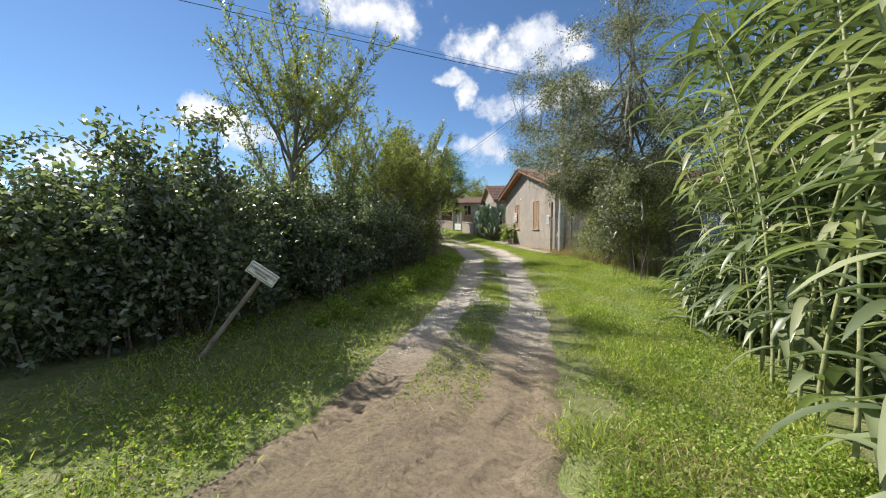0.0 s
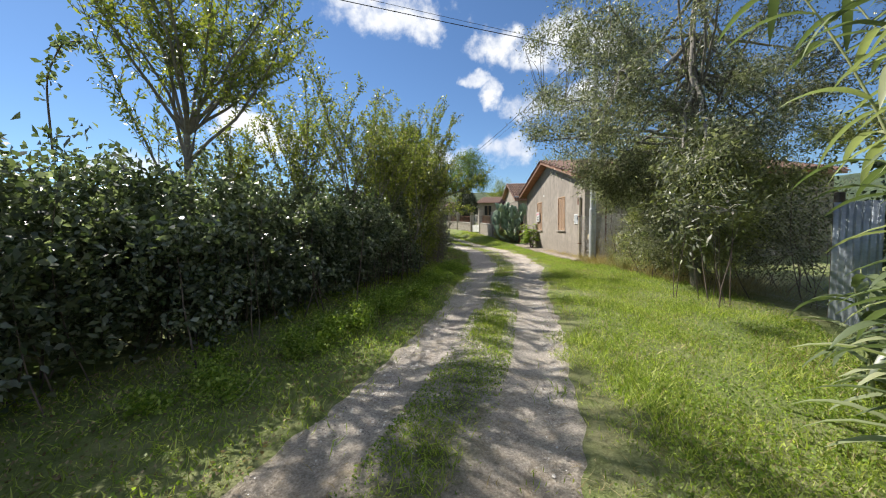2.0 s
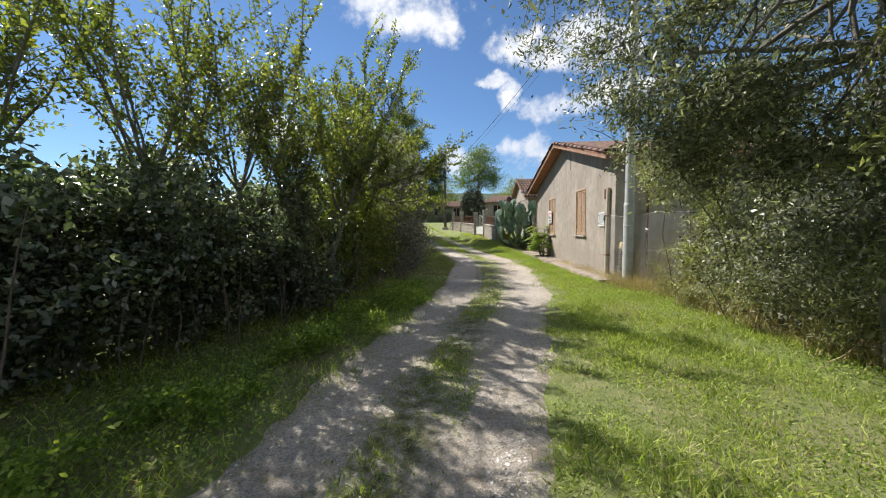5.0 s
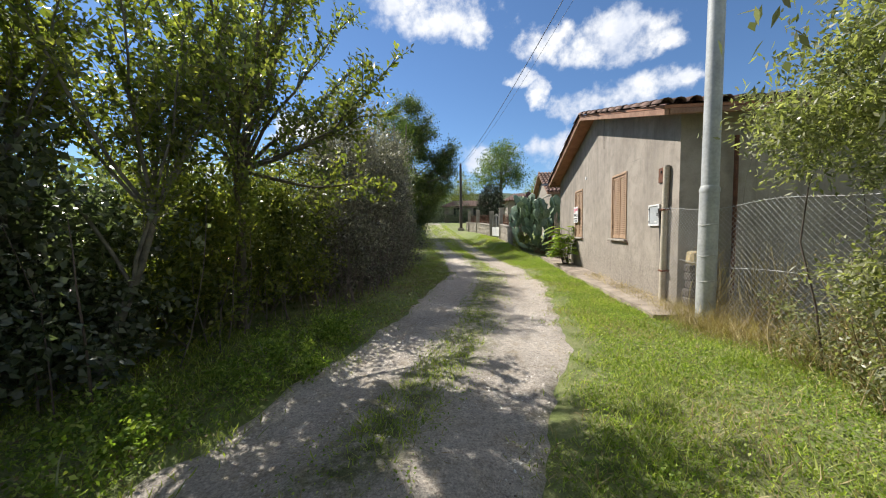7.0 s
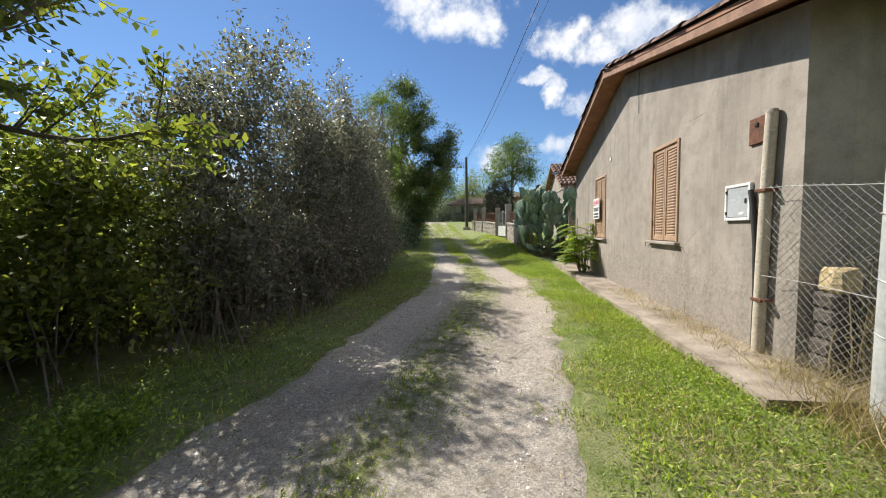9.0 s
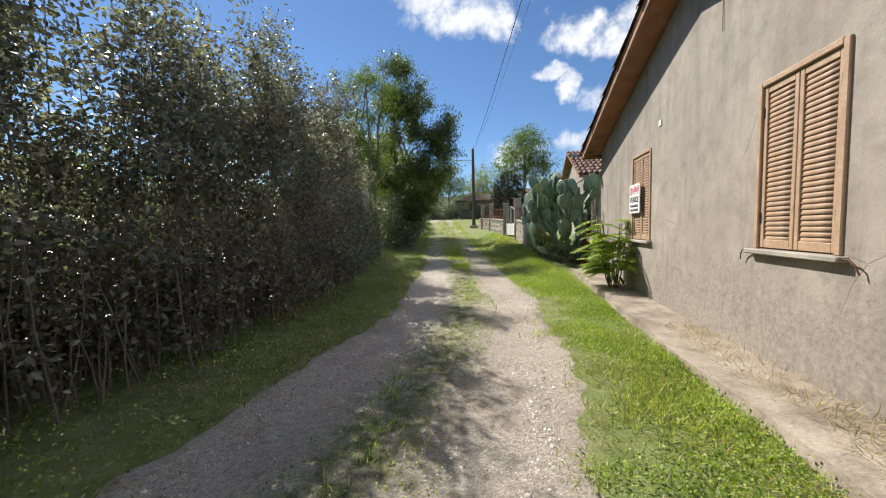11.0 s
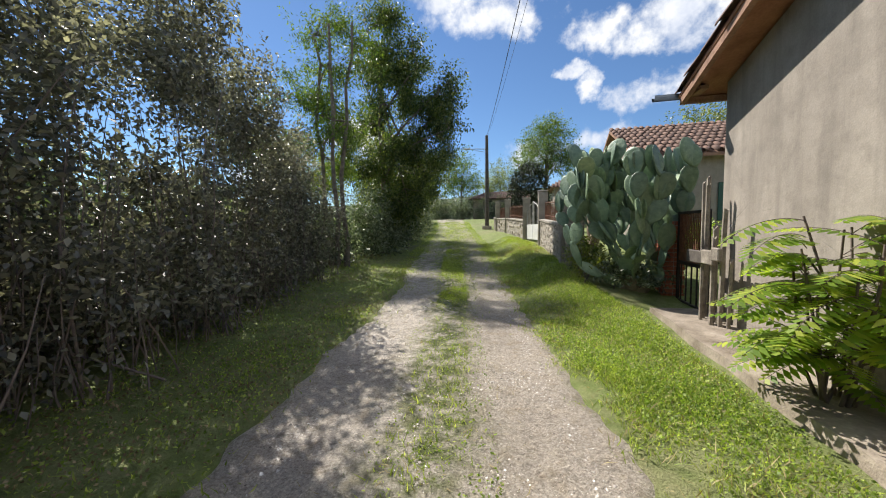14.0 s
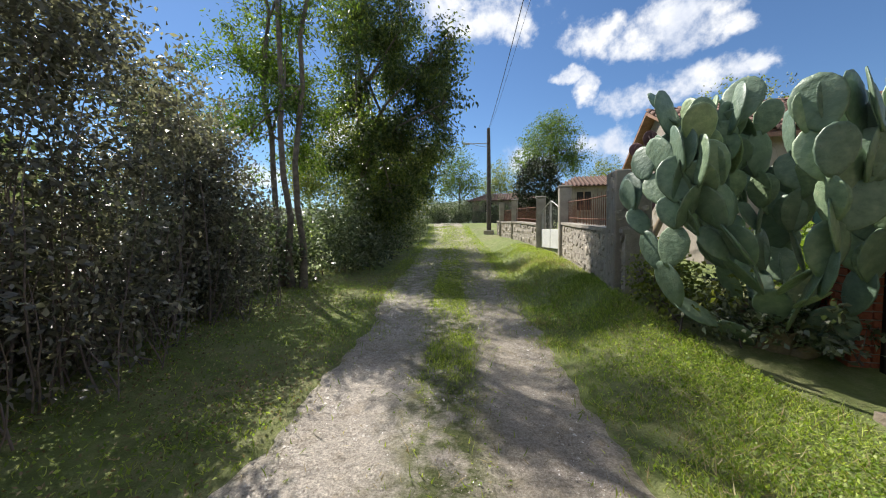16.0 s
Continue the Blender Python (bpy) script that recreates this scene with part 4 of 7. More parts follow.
def build_slab():
    bm = bmesh.new()
    rr = random.Random(3)
    ys = [16.72 + 0.62 * k for k in range(16)]
    ys[-1] = 26.05
    pts = [(6.64 + rr.uniform(-0.05, 0.05), y) for y in ys]
    top = 0.085
    for (xa, ya), (xb, yb) in zip(pts, pts[1:]):
        z0, z1 = top + 0.0022 * max(0, ya - 20) ** 2, top + 0.0022 * max(0, yb - 20) ** 2
        vs = [bm.verts.new(p) for p in ((xa, ya, z0), (7.6, ya, z0 + 0.02), (7.6, yb, z1 + 0.02), (xb, yb, z1), (xa - 0.03, ya, -0.15), (7.6, ya, -0.15), (7.6, yb, -0.15), (xb - 0.03, yb, -0.15))]
        for q in ((0, 1, 2, 3), (4, 5, 1, 0), (0, 3, 7, 4), (2, 6, 7, 3)):
            bm.faces.new([vs[k] for k in q])
    bmesh.ops.remove_doubles(bm, verts=bm.verts[:], dist=0.001)
    bmesh.ops.recalc_face_normals(bm, faces=bm.faces[:])
    ob = part("pavement", bm, M["slab"])
    tagged(ob, "worn brown concrete footpath slab along the farmhouse wall", "pavement", kind="structure")


build_slab()


def build_stone_house():
    gx, yn, yf, base = 8.1, 31.8, 37.8, 0.3
    pk, ez, hz = 34.8, 3.30, 4.72
    at = (gx, pk, base)
    e = thing("house", at, "old stone house with red tiled roof behind the garden wall", "house")
    inv = Matrix.Translation((-gx, -pk, -base))

    def add(name, bm, mat, label=""):
        bmesh.ops.transform(bm, matrix=inv, verts=bm.verts[:])
        return part(name, bm, mat, e, label)

    add("gable_wall", prism(bmesh.new(), [(yn, 0), (yf, 0), (yf, ez), (pk, hz), (yn, ez)], gx, gx + 0.4), M["plaster"], "gable of patched render and bare stone")
    w = M["plaster_grey"]
    for lo, hi in (((gx + 0.4, yn, 0), (10.36, yn + 0.4, ez)), ((11.1, yn, 0), (17.5, yn + 0.4, ez)), ((10.36, yn, 0), (11.1, yn + 0.4, 1.45)), ((10.36, yn, 2.5), (11.1, yn + 0.4, ez)), ((gx + 0.4, yf - 0.4, 0), (17.5, yf, ez))):
        add("side_wall", bm_box(lo, hi), w)
    add("back_wall", prism(bmesh.new(), [(yn, 0), (yf, 0), (yf, ez), (pk, hz), (yn, ez)], 17.5, 17.8), w)
    s = (hz - ez) / (pk - yn)
    for sign, edge in ((-1, yn - 0.3), (1, yf + 0.3)):
        zt = hz + 0.12
        ze = zt - s * abs(edge - pk)
        add("roof", prism(bmesh.new(), [(pk, zt), (edge, ze), (edge, ze - 0.09), (pk, zt - 0.09)], gx - 0.3, 17.9), M["beam"])
        v, f = tile_sheet(gx - 0.3 + (4.6 if sign < 0 else 0), 17.9, pk, zt + 0.01, edge - sign * 0.03, ze + 0.01, 9)
        tagged(part_np("tiling", v - np.array(at), f, M["tile"], e, smooth=True), kind="stuff")
        if sign < 0:
            jit = random.Random(11)
            rows = 9
            for r_ in range(rows):
                for c in range(24):
                    y0 = pk + sign * (r_ * abs(edge - pk) / rows)
                    put_tile(e, -0.24 + c * 0.2, y0 - pk, zt - s * abs(y0 - pk) + 0.045 - base, sign, s, jit)
    # window with one open green shutter
    # the opening holds a near-black slab for the unlit room
    win = part("window", bm_box((10.36, yn + 0.16, 1.45), (11.1, yn + 0.2, 2.5)), M["darkness"], e, "dark window with green shutters")
    win.data.transform(inv)
    for x0, x1, y0, y1 in ((9.98, 10.34, yn - 0.05, yn - 0.01), (11.12, 11.48, yn - 0.05, yn - 0.01)):
        sh = part("shutter", bm_box((x0, y0, 1.45), (x1, y1, 2.5), 0.008), M["green_shutter"], e, "dark green wooden shutter")
        sh.data.transform(inv)
    bm = bm_box((12.3, 32.6, 3.3), (12.75, 33.05, 4.75), 0.01)
    ch = add("chimney", bm, M["plaster"], "rendered chimney stack")
    cap = part("cap", bm_box((12.24, 32.54, 4.76), (12.81, 33.11, 4.83), 0.01), M["concrete"], ch)
    cap.data.transform(inv)
    # bare stones in the lower gable
    rr = random.Random(21)
    protos = stone_meshes()
    for k in range(120):
        y, z = rr.uniform(yn + 0.2, yf - 0.2), rr.uniform(1.4, 3.4)
        if z > 2.9 and rr.random() < 0.6:
            continue
        s_ = new("stone", protos[k % len(protos)])
        s_.parent = e
        s_.matrix_basis = pose(0.0, y - pk, z - base, rr.uniform(0, 360), 0, 0) @ Matrix.Diagonal((0.3, rr.uniform(0.75, 1.2), rr.uniform(0.6, 0.95), 1))
    band = part("ledge", bm_box((gx - 0.03, yn, 3.22), (gx + 0.02, yf, 3.32), 0.008), M["concrete"], e)
    band.data.transform(inv)


def stone_meshes():
    out = []
    for k in range(6):
        bm = bmesh.new()
        bmesh.ops.create_icosphere(bm, subdivisions=1, radius=0.13)
        r = random.Random(40 + k)
        for v in bm.verts:
            v.co *= r.uniform(0.8, 1.15)
            v.co.x *= 0.8
            v.co.z *= 0.75
        me = bpy.data.meshes.new("stone")
        bm.to_mesh(me)
        bm.free()
        me.materials.append(M["stone"])
        out.append(me)
    return out


build_stone_house()


def build_cottage(at, sx, sy, eave, ridge, label, wall, hip=0.8, rz=0.0):
    e = thing("house", at, label, "house", "far cottages", rz=rz)
    part("wall", bm_box((-sx, -sy, -0.5), (sx, sy, eave)), wall, e)
    bm = bmesh.new()
    o = 0.45
    p = [bm.verts.new(q) for q in ((-sx - o, -sy - o, eave), (sx + o, -sy - o, eave), (sx + o, sy + o, eave), (-sx - o, sy + o, eave), (-sx + hip, 0, ridge), (sx - hip, 0, ridge))]
    for q in ((0, 1, 5, 4), (1, 2, 5), (2, 3, 4, 5), (3, 0, 4), (3, 2, 1, 0)):
        bm.faces.new([p[k] for k in q])
    roof = part("roof", bm, M["tile"], e, "weathered red tile roof")
    rr = np.arange(-sx - o + 0.1, sx + o, 0.24)
    rolls = []
    for x in rr:
        t = max(0.0, min(1.0, (sx + o - abs(x)) / (hip + o)))
        a = np.array([x, -sy - o, eave + 0.03])
        b = np.array([x, (-sy - o) * (1 - t), eave + (ridge - eave) * t + 0.03])
        rolls.append(tube_arrays([a, (a + b) / 2, b], [0.07] * 3, 5))
    part_np("tile_rolls", *merge(rolls), M["tile"], roof, smooth=True)
    for x in (-sx * 0.45, sx * 0.4):
        # near-black boxes paint the dark of the rooms
        w = part("window", bm_box((x - 0.4, -sy - 0.02, 0.9), (x + 0.4, -sy + 0.05, 2.0), 0.01), M["darkness"], e)
        part("sill", bm_box((x - 0.46, -sy - 0.07, 0.83), (x + 0.46, -sy + 0.02, 0.895), 0.008), M["concrete"], w)
        part("frame", bm_box((x - 0.03, -sy - 0.04, 0.9), (x + 0.03, -sy - 0.022, 2.0), 0.004), M["shutter"], w)
    return e


build_cottage((8.6, 47.5, float(land(8.6, 47.5))), 2.0, 2.0, 2.3, 3.15, "small cottage with a red tiled hipped roof among garden plants", M["plaster"])
build_cottage((2.2, 59.5, float(land(2.2, 59.5))), 3.0, 2.6, 2.2, 3.1, "low cottage with a tiled roof at the lane's end", M["plaster"], 1.0)


# ---- poles, wires, fences ----
def build_steel_pole():
    z0 = float(land(7.15, 16.5))
    e = thing("utility_pole", (7.15, 16.5, z0), "grey stepped tubular steel pole beside the farmhouse corner", "utility pole")
    v, f = tube_arrays([(0, 0, -0.2), (0.005, 0, 0.9), (0.01, 0, 1.78)], [0.110, 0.109, 0.107], 20)
    part_np("lower_tube", v, f, M["metal_grey"], e, smooth=True)
    v, f = tube_arrays([(0.01, 0, 1.76), (0.01, 0, 1.80), (0.012, 0, 1.85)], [0.109, 0.114, 0.098], 20)
    part_np("collar", v, f, M["metal_grey"], e, smooth=True)
    v, f = tube_arrays([(0.012, 0, 1.84), (0.03, 0, 4.5), (0.05, 0, 7.2)], [0.097, 0.092, 0.084], 20)
    part_np("upper_tube", v, f, M["metal_grey"], e, smooth=True)
    for z in (0.62, 0.95, 1.35):
        v, f = tube_arrays([(0.112 * math.cos(a) + 0.006, 0.112 * math.sin(a), z + 0.01 * math.sin(3 * a)) for a in np.linspace(0, 2 * math.pi, 25)], [0.005] * 25, 4)
        part_np("strap", v, f, M["galv"], e, smooth=True)
    part("crossarm", bm_box((-0.35, -0.04, 6.8), (0.45, 0.04, 6.88), 0.006), M["metal_grey"], e)
    for x in (-0.3, 0.4):
        bm = bmesh.new()
        bmesh.ops.create_cone(bm, cap_ends=True, segments=10, radius1=0.04, radius2=0.025, depth=0.1, matrix=pose(x, 0, 6.93))
        part("insulator", bm, M["white_paint"], e)


build_steel_pole()

FAR_POLE = (2.25, 43.3, float(land(2.25, 43.3)))


def build_wood_pole(at, height, label, lamp=True, rz=0.0):
    e = thing("utility_pole", at, label, "utility pole", rz=rz)
    v, f = tube_arrays([(0, 0, -0.2), (0.01, 0, height * 0.5), (0, 0, height)], [0.14, 0.12, 0.095], 12)
    part_np("post", v, f, M["pole_wood"], e, smooth=True)
    bm = bmesh.new()
    bmesh.ops.create_cone(bm, cap_ends=True, segments=12, radius1=0.095, radius2=0.05, depth=0.05, matrix=pose(0, 0, height + 0.02))
    part("cap", bm, M["pole_wood"], e)
    part("base", bm_box((-0.28, -0.25, -0.2), (0.28, 0.25, 0.22), 0.03), M["concrete"], e, "grey concrete footing")
    if lamp:
        arm = part_np("arm", *tube_arrays([(0, 0, height - 0.85), (-0.6, 0, height - 0.8), (-1.1, 0, height - 0.78)], [0.025] * 3, 6), M["galv"], e, smooth=True)
        part_np("brace", *tube_arrays([(0, 0, height - 1.05), (-0.5, 0, height - 0.95), (-1.0, 0, height - 0.8)], [0.012] * 3, 5), M["galv"], e, smooth=True)
        part("lamp_head", bm_box((-1.5, -0.09, height - 0.82), (-1.05, 0.09, height - 0.73), 0.03), M["grey_panel"], e, "grey street lamp head")
    return e


build_wood_pole(FAR_POLE, 6.0, "dark wooden utility pole with a street lamp arm")
build_wood_pole((-34.0, 2.0, float(land(-34, 2))), 8.6, "dark wooden utility pole standing in the open field", lamp=False)


def build_wire(a, b, sag, label, r=0.011):
    a, b = np.array(a), np.array(b)
    t = np.linspace(0, 1, 30)[:, None]
    p = a + (b - a) * t
    p[:, 2] -= (sag * 4 * t * (1 - t))[:, 0]
    e = thing("overhead_wire", tuple(a), label, "wire", "overhead wires")
    part_np("wire", *tube_arrays(p - a, [r] * 30, 5), M["black"], e, smooth=True)


top_far = (FAR_POLE[0], FAR_POLE[1], FAR_POLE[2] + 5.95)
build_wire((6.85, 16.5, 6.98), top_far, 0.55, "thick black overhead cable slung between two poles")
build_wire((7.12, 16.5, 7.0), (top_far[0], top_far[1], top_far[2] - 0.15), 0.6, "thin black overhead cable slung between two poles", 0.005)
build_wire((-34, 2, 9.0), (6.85, 16.5, 6.98), 0.5, "black overhead cable crossing the lane")
build_wire((-34, 2, 9.25), (7.12, 16.5, 7.0), 0.4, "thin black overhead cable crossing the lane", 0.006)


def build_chain_fence():
    line = [(7.14, 17.6), (7.24, 16.7), (7.5, 14.75), (7.55, 12.2), (7.45, 9.3)]
    e = thing("chain_link_fence", (7.5, 14.75, float(land(7.5, 14.75))), "sagging galvanised chain-link fence with dry weeds", "fence")
    o = np.array([7.5, 14.75, float(land(7.5, 14.75))])
    L = np.concatenate([[0], np.cumsum([math.dist(p, q) for p, q in zip(line, line[1:])])])
    xs, ys = np.array([p[0] for p in line]), np.array([p[1] for p in line])
    H = 1.60

    def place(s, h):
        x, y = np.interp(s, L, xs), np.interp(s, L, ys)
        bulge = 0.03 * np.sin(s * 3.1) * np.sin(h * 3)
        return np.stack([x + bulge, y, land(x, y) + 0.03 + h * (1 - 0.04 * np.sin(s * 1.7) ** 2)], -1) - o

    wires = []
    for s0 in np.arange(-H, L[-1], 0.066):
        for flip in (0, 1):
            t = np.linspace(0, 1, 12)
            s = s0 + t * H
            h = (t if flip == 0 else 1 - t) * H
            ok = (s >= 0) & (s <= L[-1])
            if ok.sum() >= 2:
                wires.append(tube_arrays(place(s[ok], h[ok]), [0.0022] * int(ok.sum()), 3))
    part_np("wire_mesh", *merge(wires), M["galv"], e, "rusty diamond wire mesh")
    for h in (0.05, 0.8, 1.58):
        s = np.linspace(0, L[-1], 40)
        part_np("tension_wire", *tube_arrays(place(s, h + 0 * s), [0.003] * 40, 4), M["galv"], e)
    for x, y in line[2:]:
        z = float(land(x, y))
        part_np("post", *tube_arrays(np.array([(x + 0.05, y, z - 0.2), (x + 0.05, y, z + 0.7), (x + 0.06, y, z + 1.5)]) - o, [0.026] * 3, 8), M["rust"], e, smooth=True)


build_chain_fence()


def build_rusty_post():
    e = thing("rusty_pipe", (7.98, 17.28, 0.0), "slim rusty standpipe against the shaded side wall", "pipe")
    part_np("pipe", *tube_arrays([(0, 0, 0), (0, 0, 1.5), (0.0, 0, 2.65)], [0.03] * 3, 10), M["rust"], e, smooth=True)
    e = thing("stone_block", (7.39, 17.2, 0.0), "yellowish tufa block set on a dark rubble pier behind the fence", "stone")
    rr = random.Random(8)
    for k in range(6):
        bm = bm_box((-0.10 + rr.uniform(-0.02, 0.02), -0.10, 0.0 + k * 0.125), (0.10 + rr.uniform(-0.02, 0.02), 0.09, 0.123 + k * 0.125), 0.02)
        part("rubble", bm, M["pole_wood"], e)
    bm = bm_box((-0.095, -0.11, 0.75), (0.10, 0.09, 0.94), 0.035)
    for v in bm.verts:
        v.co += Vector((rr.uniform(-1, 1), rr.uniform(-1, 1), rr.uniform(-1, 1))) * 0.015
    part("block", bm, simple_material("tufa", (0.42, 0.31, 0.15), (0.62, 0.50, 0.29), 9.0, 0.95, bump_s=0.9, fine=35), e, "yellow tufa block")


build_rusty_post()


def build_corrugated_panel():
    y0, y1, zt = 7.3, 9.12, 1.52
    e = thing("corrugated_fence", (6.9, 9.12, 0), "grey-blue corrugated metal sheets standing as a fence under the trees", "fence")
    for k, (a, b) in enumerate(((8.62, 9.12), (8.05, 8.60), (7.3, 8.04))):
        ys = np.linspace(a, b, int((b - a) / 0.0125) + 1)
        pr = 0.012 * np.sin(ys * 2 * np.pi / 0.076)
        zz = np.array([0.03, zt * 0.5, zt - 0.03 * k])
        v = []
        for off in (0.0, 0.004):
            for z in zz:
                for y, p in zip(ys, pr):
                    v.append((0.03 * k + p + off, y - 9.12, z))
        m = len(ys)
        f = []
        for layer in (0, 1):
            for i in range(2):
                for j in range(m - 1):
                    q = layer * 3 * m + i * m + j
                    f.append((q, q + 1, q + m + 1, q + m) if layer else (q, q + m, q + m + 1, q + 1))
        for j in range(m - 1):
            q = 2 * m + j
            f.append((q, q + 3 * m, q + 3 * m + 1, q + 1))
        part_np("sheet", np.array(v), np.array(f), M["zinc"], e, smooth=True)
    for y in (9.14, 8.0):
        part("post", bm_box((0.05, y - 9.12 - 0.04, -0.1), (0.13, y - 9.12 + 0.04, 1.65), 0.01), M["pole_wood"], e)
    part("rail", bm_box((0.045, -1.8, 1.3), (0.09, 0.02, 1.38), 0.006), M["pole_wood"], e)


build_corrugated_panel()


def build_hunting_sign():
    """A tin notice on a leaning stake in front of the brambles."""
    at = Vector((-1.02, 6.05, 0.02))
    e = thing("notice_sign", tuple(at), "white tin notice on a leaning grey stake before the brambles", "sign")
    lean = 38
    roll = pose(0, 0, 0, 0, lean, 0)
    part_np("stake", *tube_arrays([tuple((roll @ Vector((0, 0, h)))[:3]) for h in (-0.1, 0.5, 1.10)], [0.028, 0.024, 0.022], 8), M["wood_grey"], e, smooth=True)
    face = roll @ pose(0, -0.045, 1.10, 0, 0, 6) @ Matrix.Diagonal((0.70, 1.0, 0.75, 1))
    bm = bm_box((-0.205, -0.006, -0.085), (0.205, 0.006, 0.085), 0.003, face)
    board = part("board", bm, M["white_paint"], e)
    fm = face @ pose(0, -0.0085, 0, 90, 0, 0)
    writing("word", "AZIENDA FAUNISTICO", 0.043, M["ink"], board, fm @ Matrix.Translation((0, 0.014, 0)), 0.8)
    writing("word", "VENATORIA", 0.043, M["ink"], board, fm @ Matrix.Translation((0, -0.026, 0)), 0.8)
    for lo, hi in (((-0.19, -0.0085, 0.062), (0.19, -0.0065, 0.068)), ((-0.19, -0.0085, -0.068), (0.19, -0.0065, -0.062)), ((-0.19, -0.0085, -0.062), (-0.184, -0.0065, 0.062)), ((0.184, -0.0085, -0.062), (0.19, -0.0065, 0.062))):
        part("border", bm_box(lo, hi, 0.0, face), M["ink"], board)


build_hunting_sign()


# ---- the garden wall, gates and cactus ----
WALL_LINE = [(5.72, 28.55), (5.30, 33.15)]
WALL_LINE2 = [(4.70, 35.2), (3.75, 39.0), (2.75, 42.9)]


def garden_wall(line, h, label, stones, seed):
    (xa, ya), (xb, yb) = line[0], line[-1]
    z0 = float(land(xa, ya))
    e = thing("garden_wall", (xa, ya, z0), label, "wall", kind="structure")
    o = Vector((xa, ya, z0))
    bm = bmesh.new()
    segs = []
    for (x0, y0), (x1, y1) in zip(line, line[1:]):
        n = max(2, int(math.dist((x0, y0), (x1, y1)) / 0.8))
        for k in range(n):
            segs.append(((x0 + (x1 - x0) * k / n, y0 + (y1 - y0) * k / n), (x0 + (x1 - x0) * (k + 1) / n, y0 + (y1 - y0) * (k + 1) / n)))
    for (x0, y0), (x1, y1) in segs:
        za, zb = float(land(x0, y0)), float(land(x1, y1))
        vs = [bm.verts.new(Vector(p) - o) for p in ((x0, y0, za - 0.4), (x1, y1, zb - 0.4), (x1, y1, zb + h), (x0, y0, za + h), (x0 + 0.3, y0, za - 0.4), (x1 + 0.3, y1, zb - 0.4), (x1 + 0.3, y1, zb + h), (x0 + 0.3, y0, za + h))]
        for q in ((3, 2, 1, 0), (4, 5, 6, 7), (2, 3, 7, 6), (0, 4, 7, 3), (1, 2, 6, 5)):
            bm.faces.new([vs[k] for k in q])
    part("core", bm, M["mortar"], e)
    bm = bmesh.new()
    for (x0, y0), (x1, y1) in segs:
        za, zb = float(land(x0, y0)) + h, float(land(x1, y1)) + h
        vs = [bm.verts.new(Vector(p) - o) for p in ((x0 - 0.04, y0, za), (x1 - 0.04, y1, zb), (x1 + 0.34, y1, zb), (x0 + 0.34, y0, za), (x0 - 0.04, y0, za + 0.06), (x1 - 0.04, y1, zb + 0.06), (x1 + 0.34, y1, zb + 0.06), (x0 + 0.34, y0, za + 0.06))]
        for q in ((0, 1, 5, 4), (4, 5, 6, 7), (2, 3, 7, 6), (3, 0, 4, 7), (1, 2, 6, 5)):
            bm.faces.new([vs[k] for k in q])
    part("coping", bm, M["concrete"], e, "grey concrete coping")
    rr = random.Random(seed)
    protos = stone_meshes()
    xs, ys = np.array([p[0] for p in line]), np.array([p[1] for p in line])
    laid, tries = [], 0
    while len(laid) < stones and tries < 9000:
        tries += 1
        size = (0.34, 0.24, 0.16, 0.11)[min(3, tries // 700)] * rr.uniform(0.8, 1.15)
        y, z = ya + size / 2 + rr.random() * (yb - ya - size), size * 0.3 + rr.random() * (h - size * 0.62)
        if any(abs(y - q[0]) < (size + q[2]) * 0.48 and abs(z - q[1]) < (size + q[2]) * 0.32 for q in laid):
            continue
        laid.append((y, z, size))
        x = float(np.interp(y, ys, xs))
        st = new("stone", protos[rr.randrange(len(protos))])
        st.parent = e
        st.matrix_basis = pose(x + 0.02 - xa, y - ya, float(land(x, y)) + z - z0, rr.choice((0, 180)) + rr.uniform(-18, 18), 0, rr.uniform(-8, 8)) @ Matrix.Diagonal((0.45, size / 0.24, size / 0.27, 1))
    # railing on the coping
    rail_h = 0.62
    pts = [(x, y) for (x, y), _ in segs] + [segs[-1][1]]
    for hh in (0.12, rail_h - 0.08):
        p = np.array([(x + 0.15, y, float(land(x, y)) + h + 0.06 + hh) for x, y in pts]) - np.array(o)
        part_np("rail", *tube_arrays(p, [0.014] * len(p), 5), M["rust"], e)
    n = int(abs(yb - ya) / 0.125)
    for k in range(1, n):
        y = ya + (yb - ya) * k / n
        x = float(np.interp(y, ys, xs)) + 0.15
        z = float(land(x - 0.15, y)) + h + 0.06
        b = part_np("baluster", *tube_arrays(np.array([(x, y, z), (x, y, z + rail_h * 0.6), (x, y, z + rail_h * (1.0 if k % 2 else 0.93))]) - np.array(o), [0.009, 0.009, 0.004], 4), M["rust"], e)
    return e


garden_wall(WALL_LINE, 0.86, "rubble stone garden wall with a rusty iron railing on top", 190, 5)
garden_wall(WALL_LINE2, 0.72, "rubble stone garden wall with an iron railing further along the lane", 150, 6)


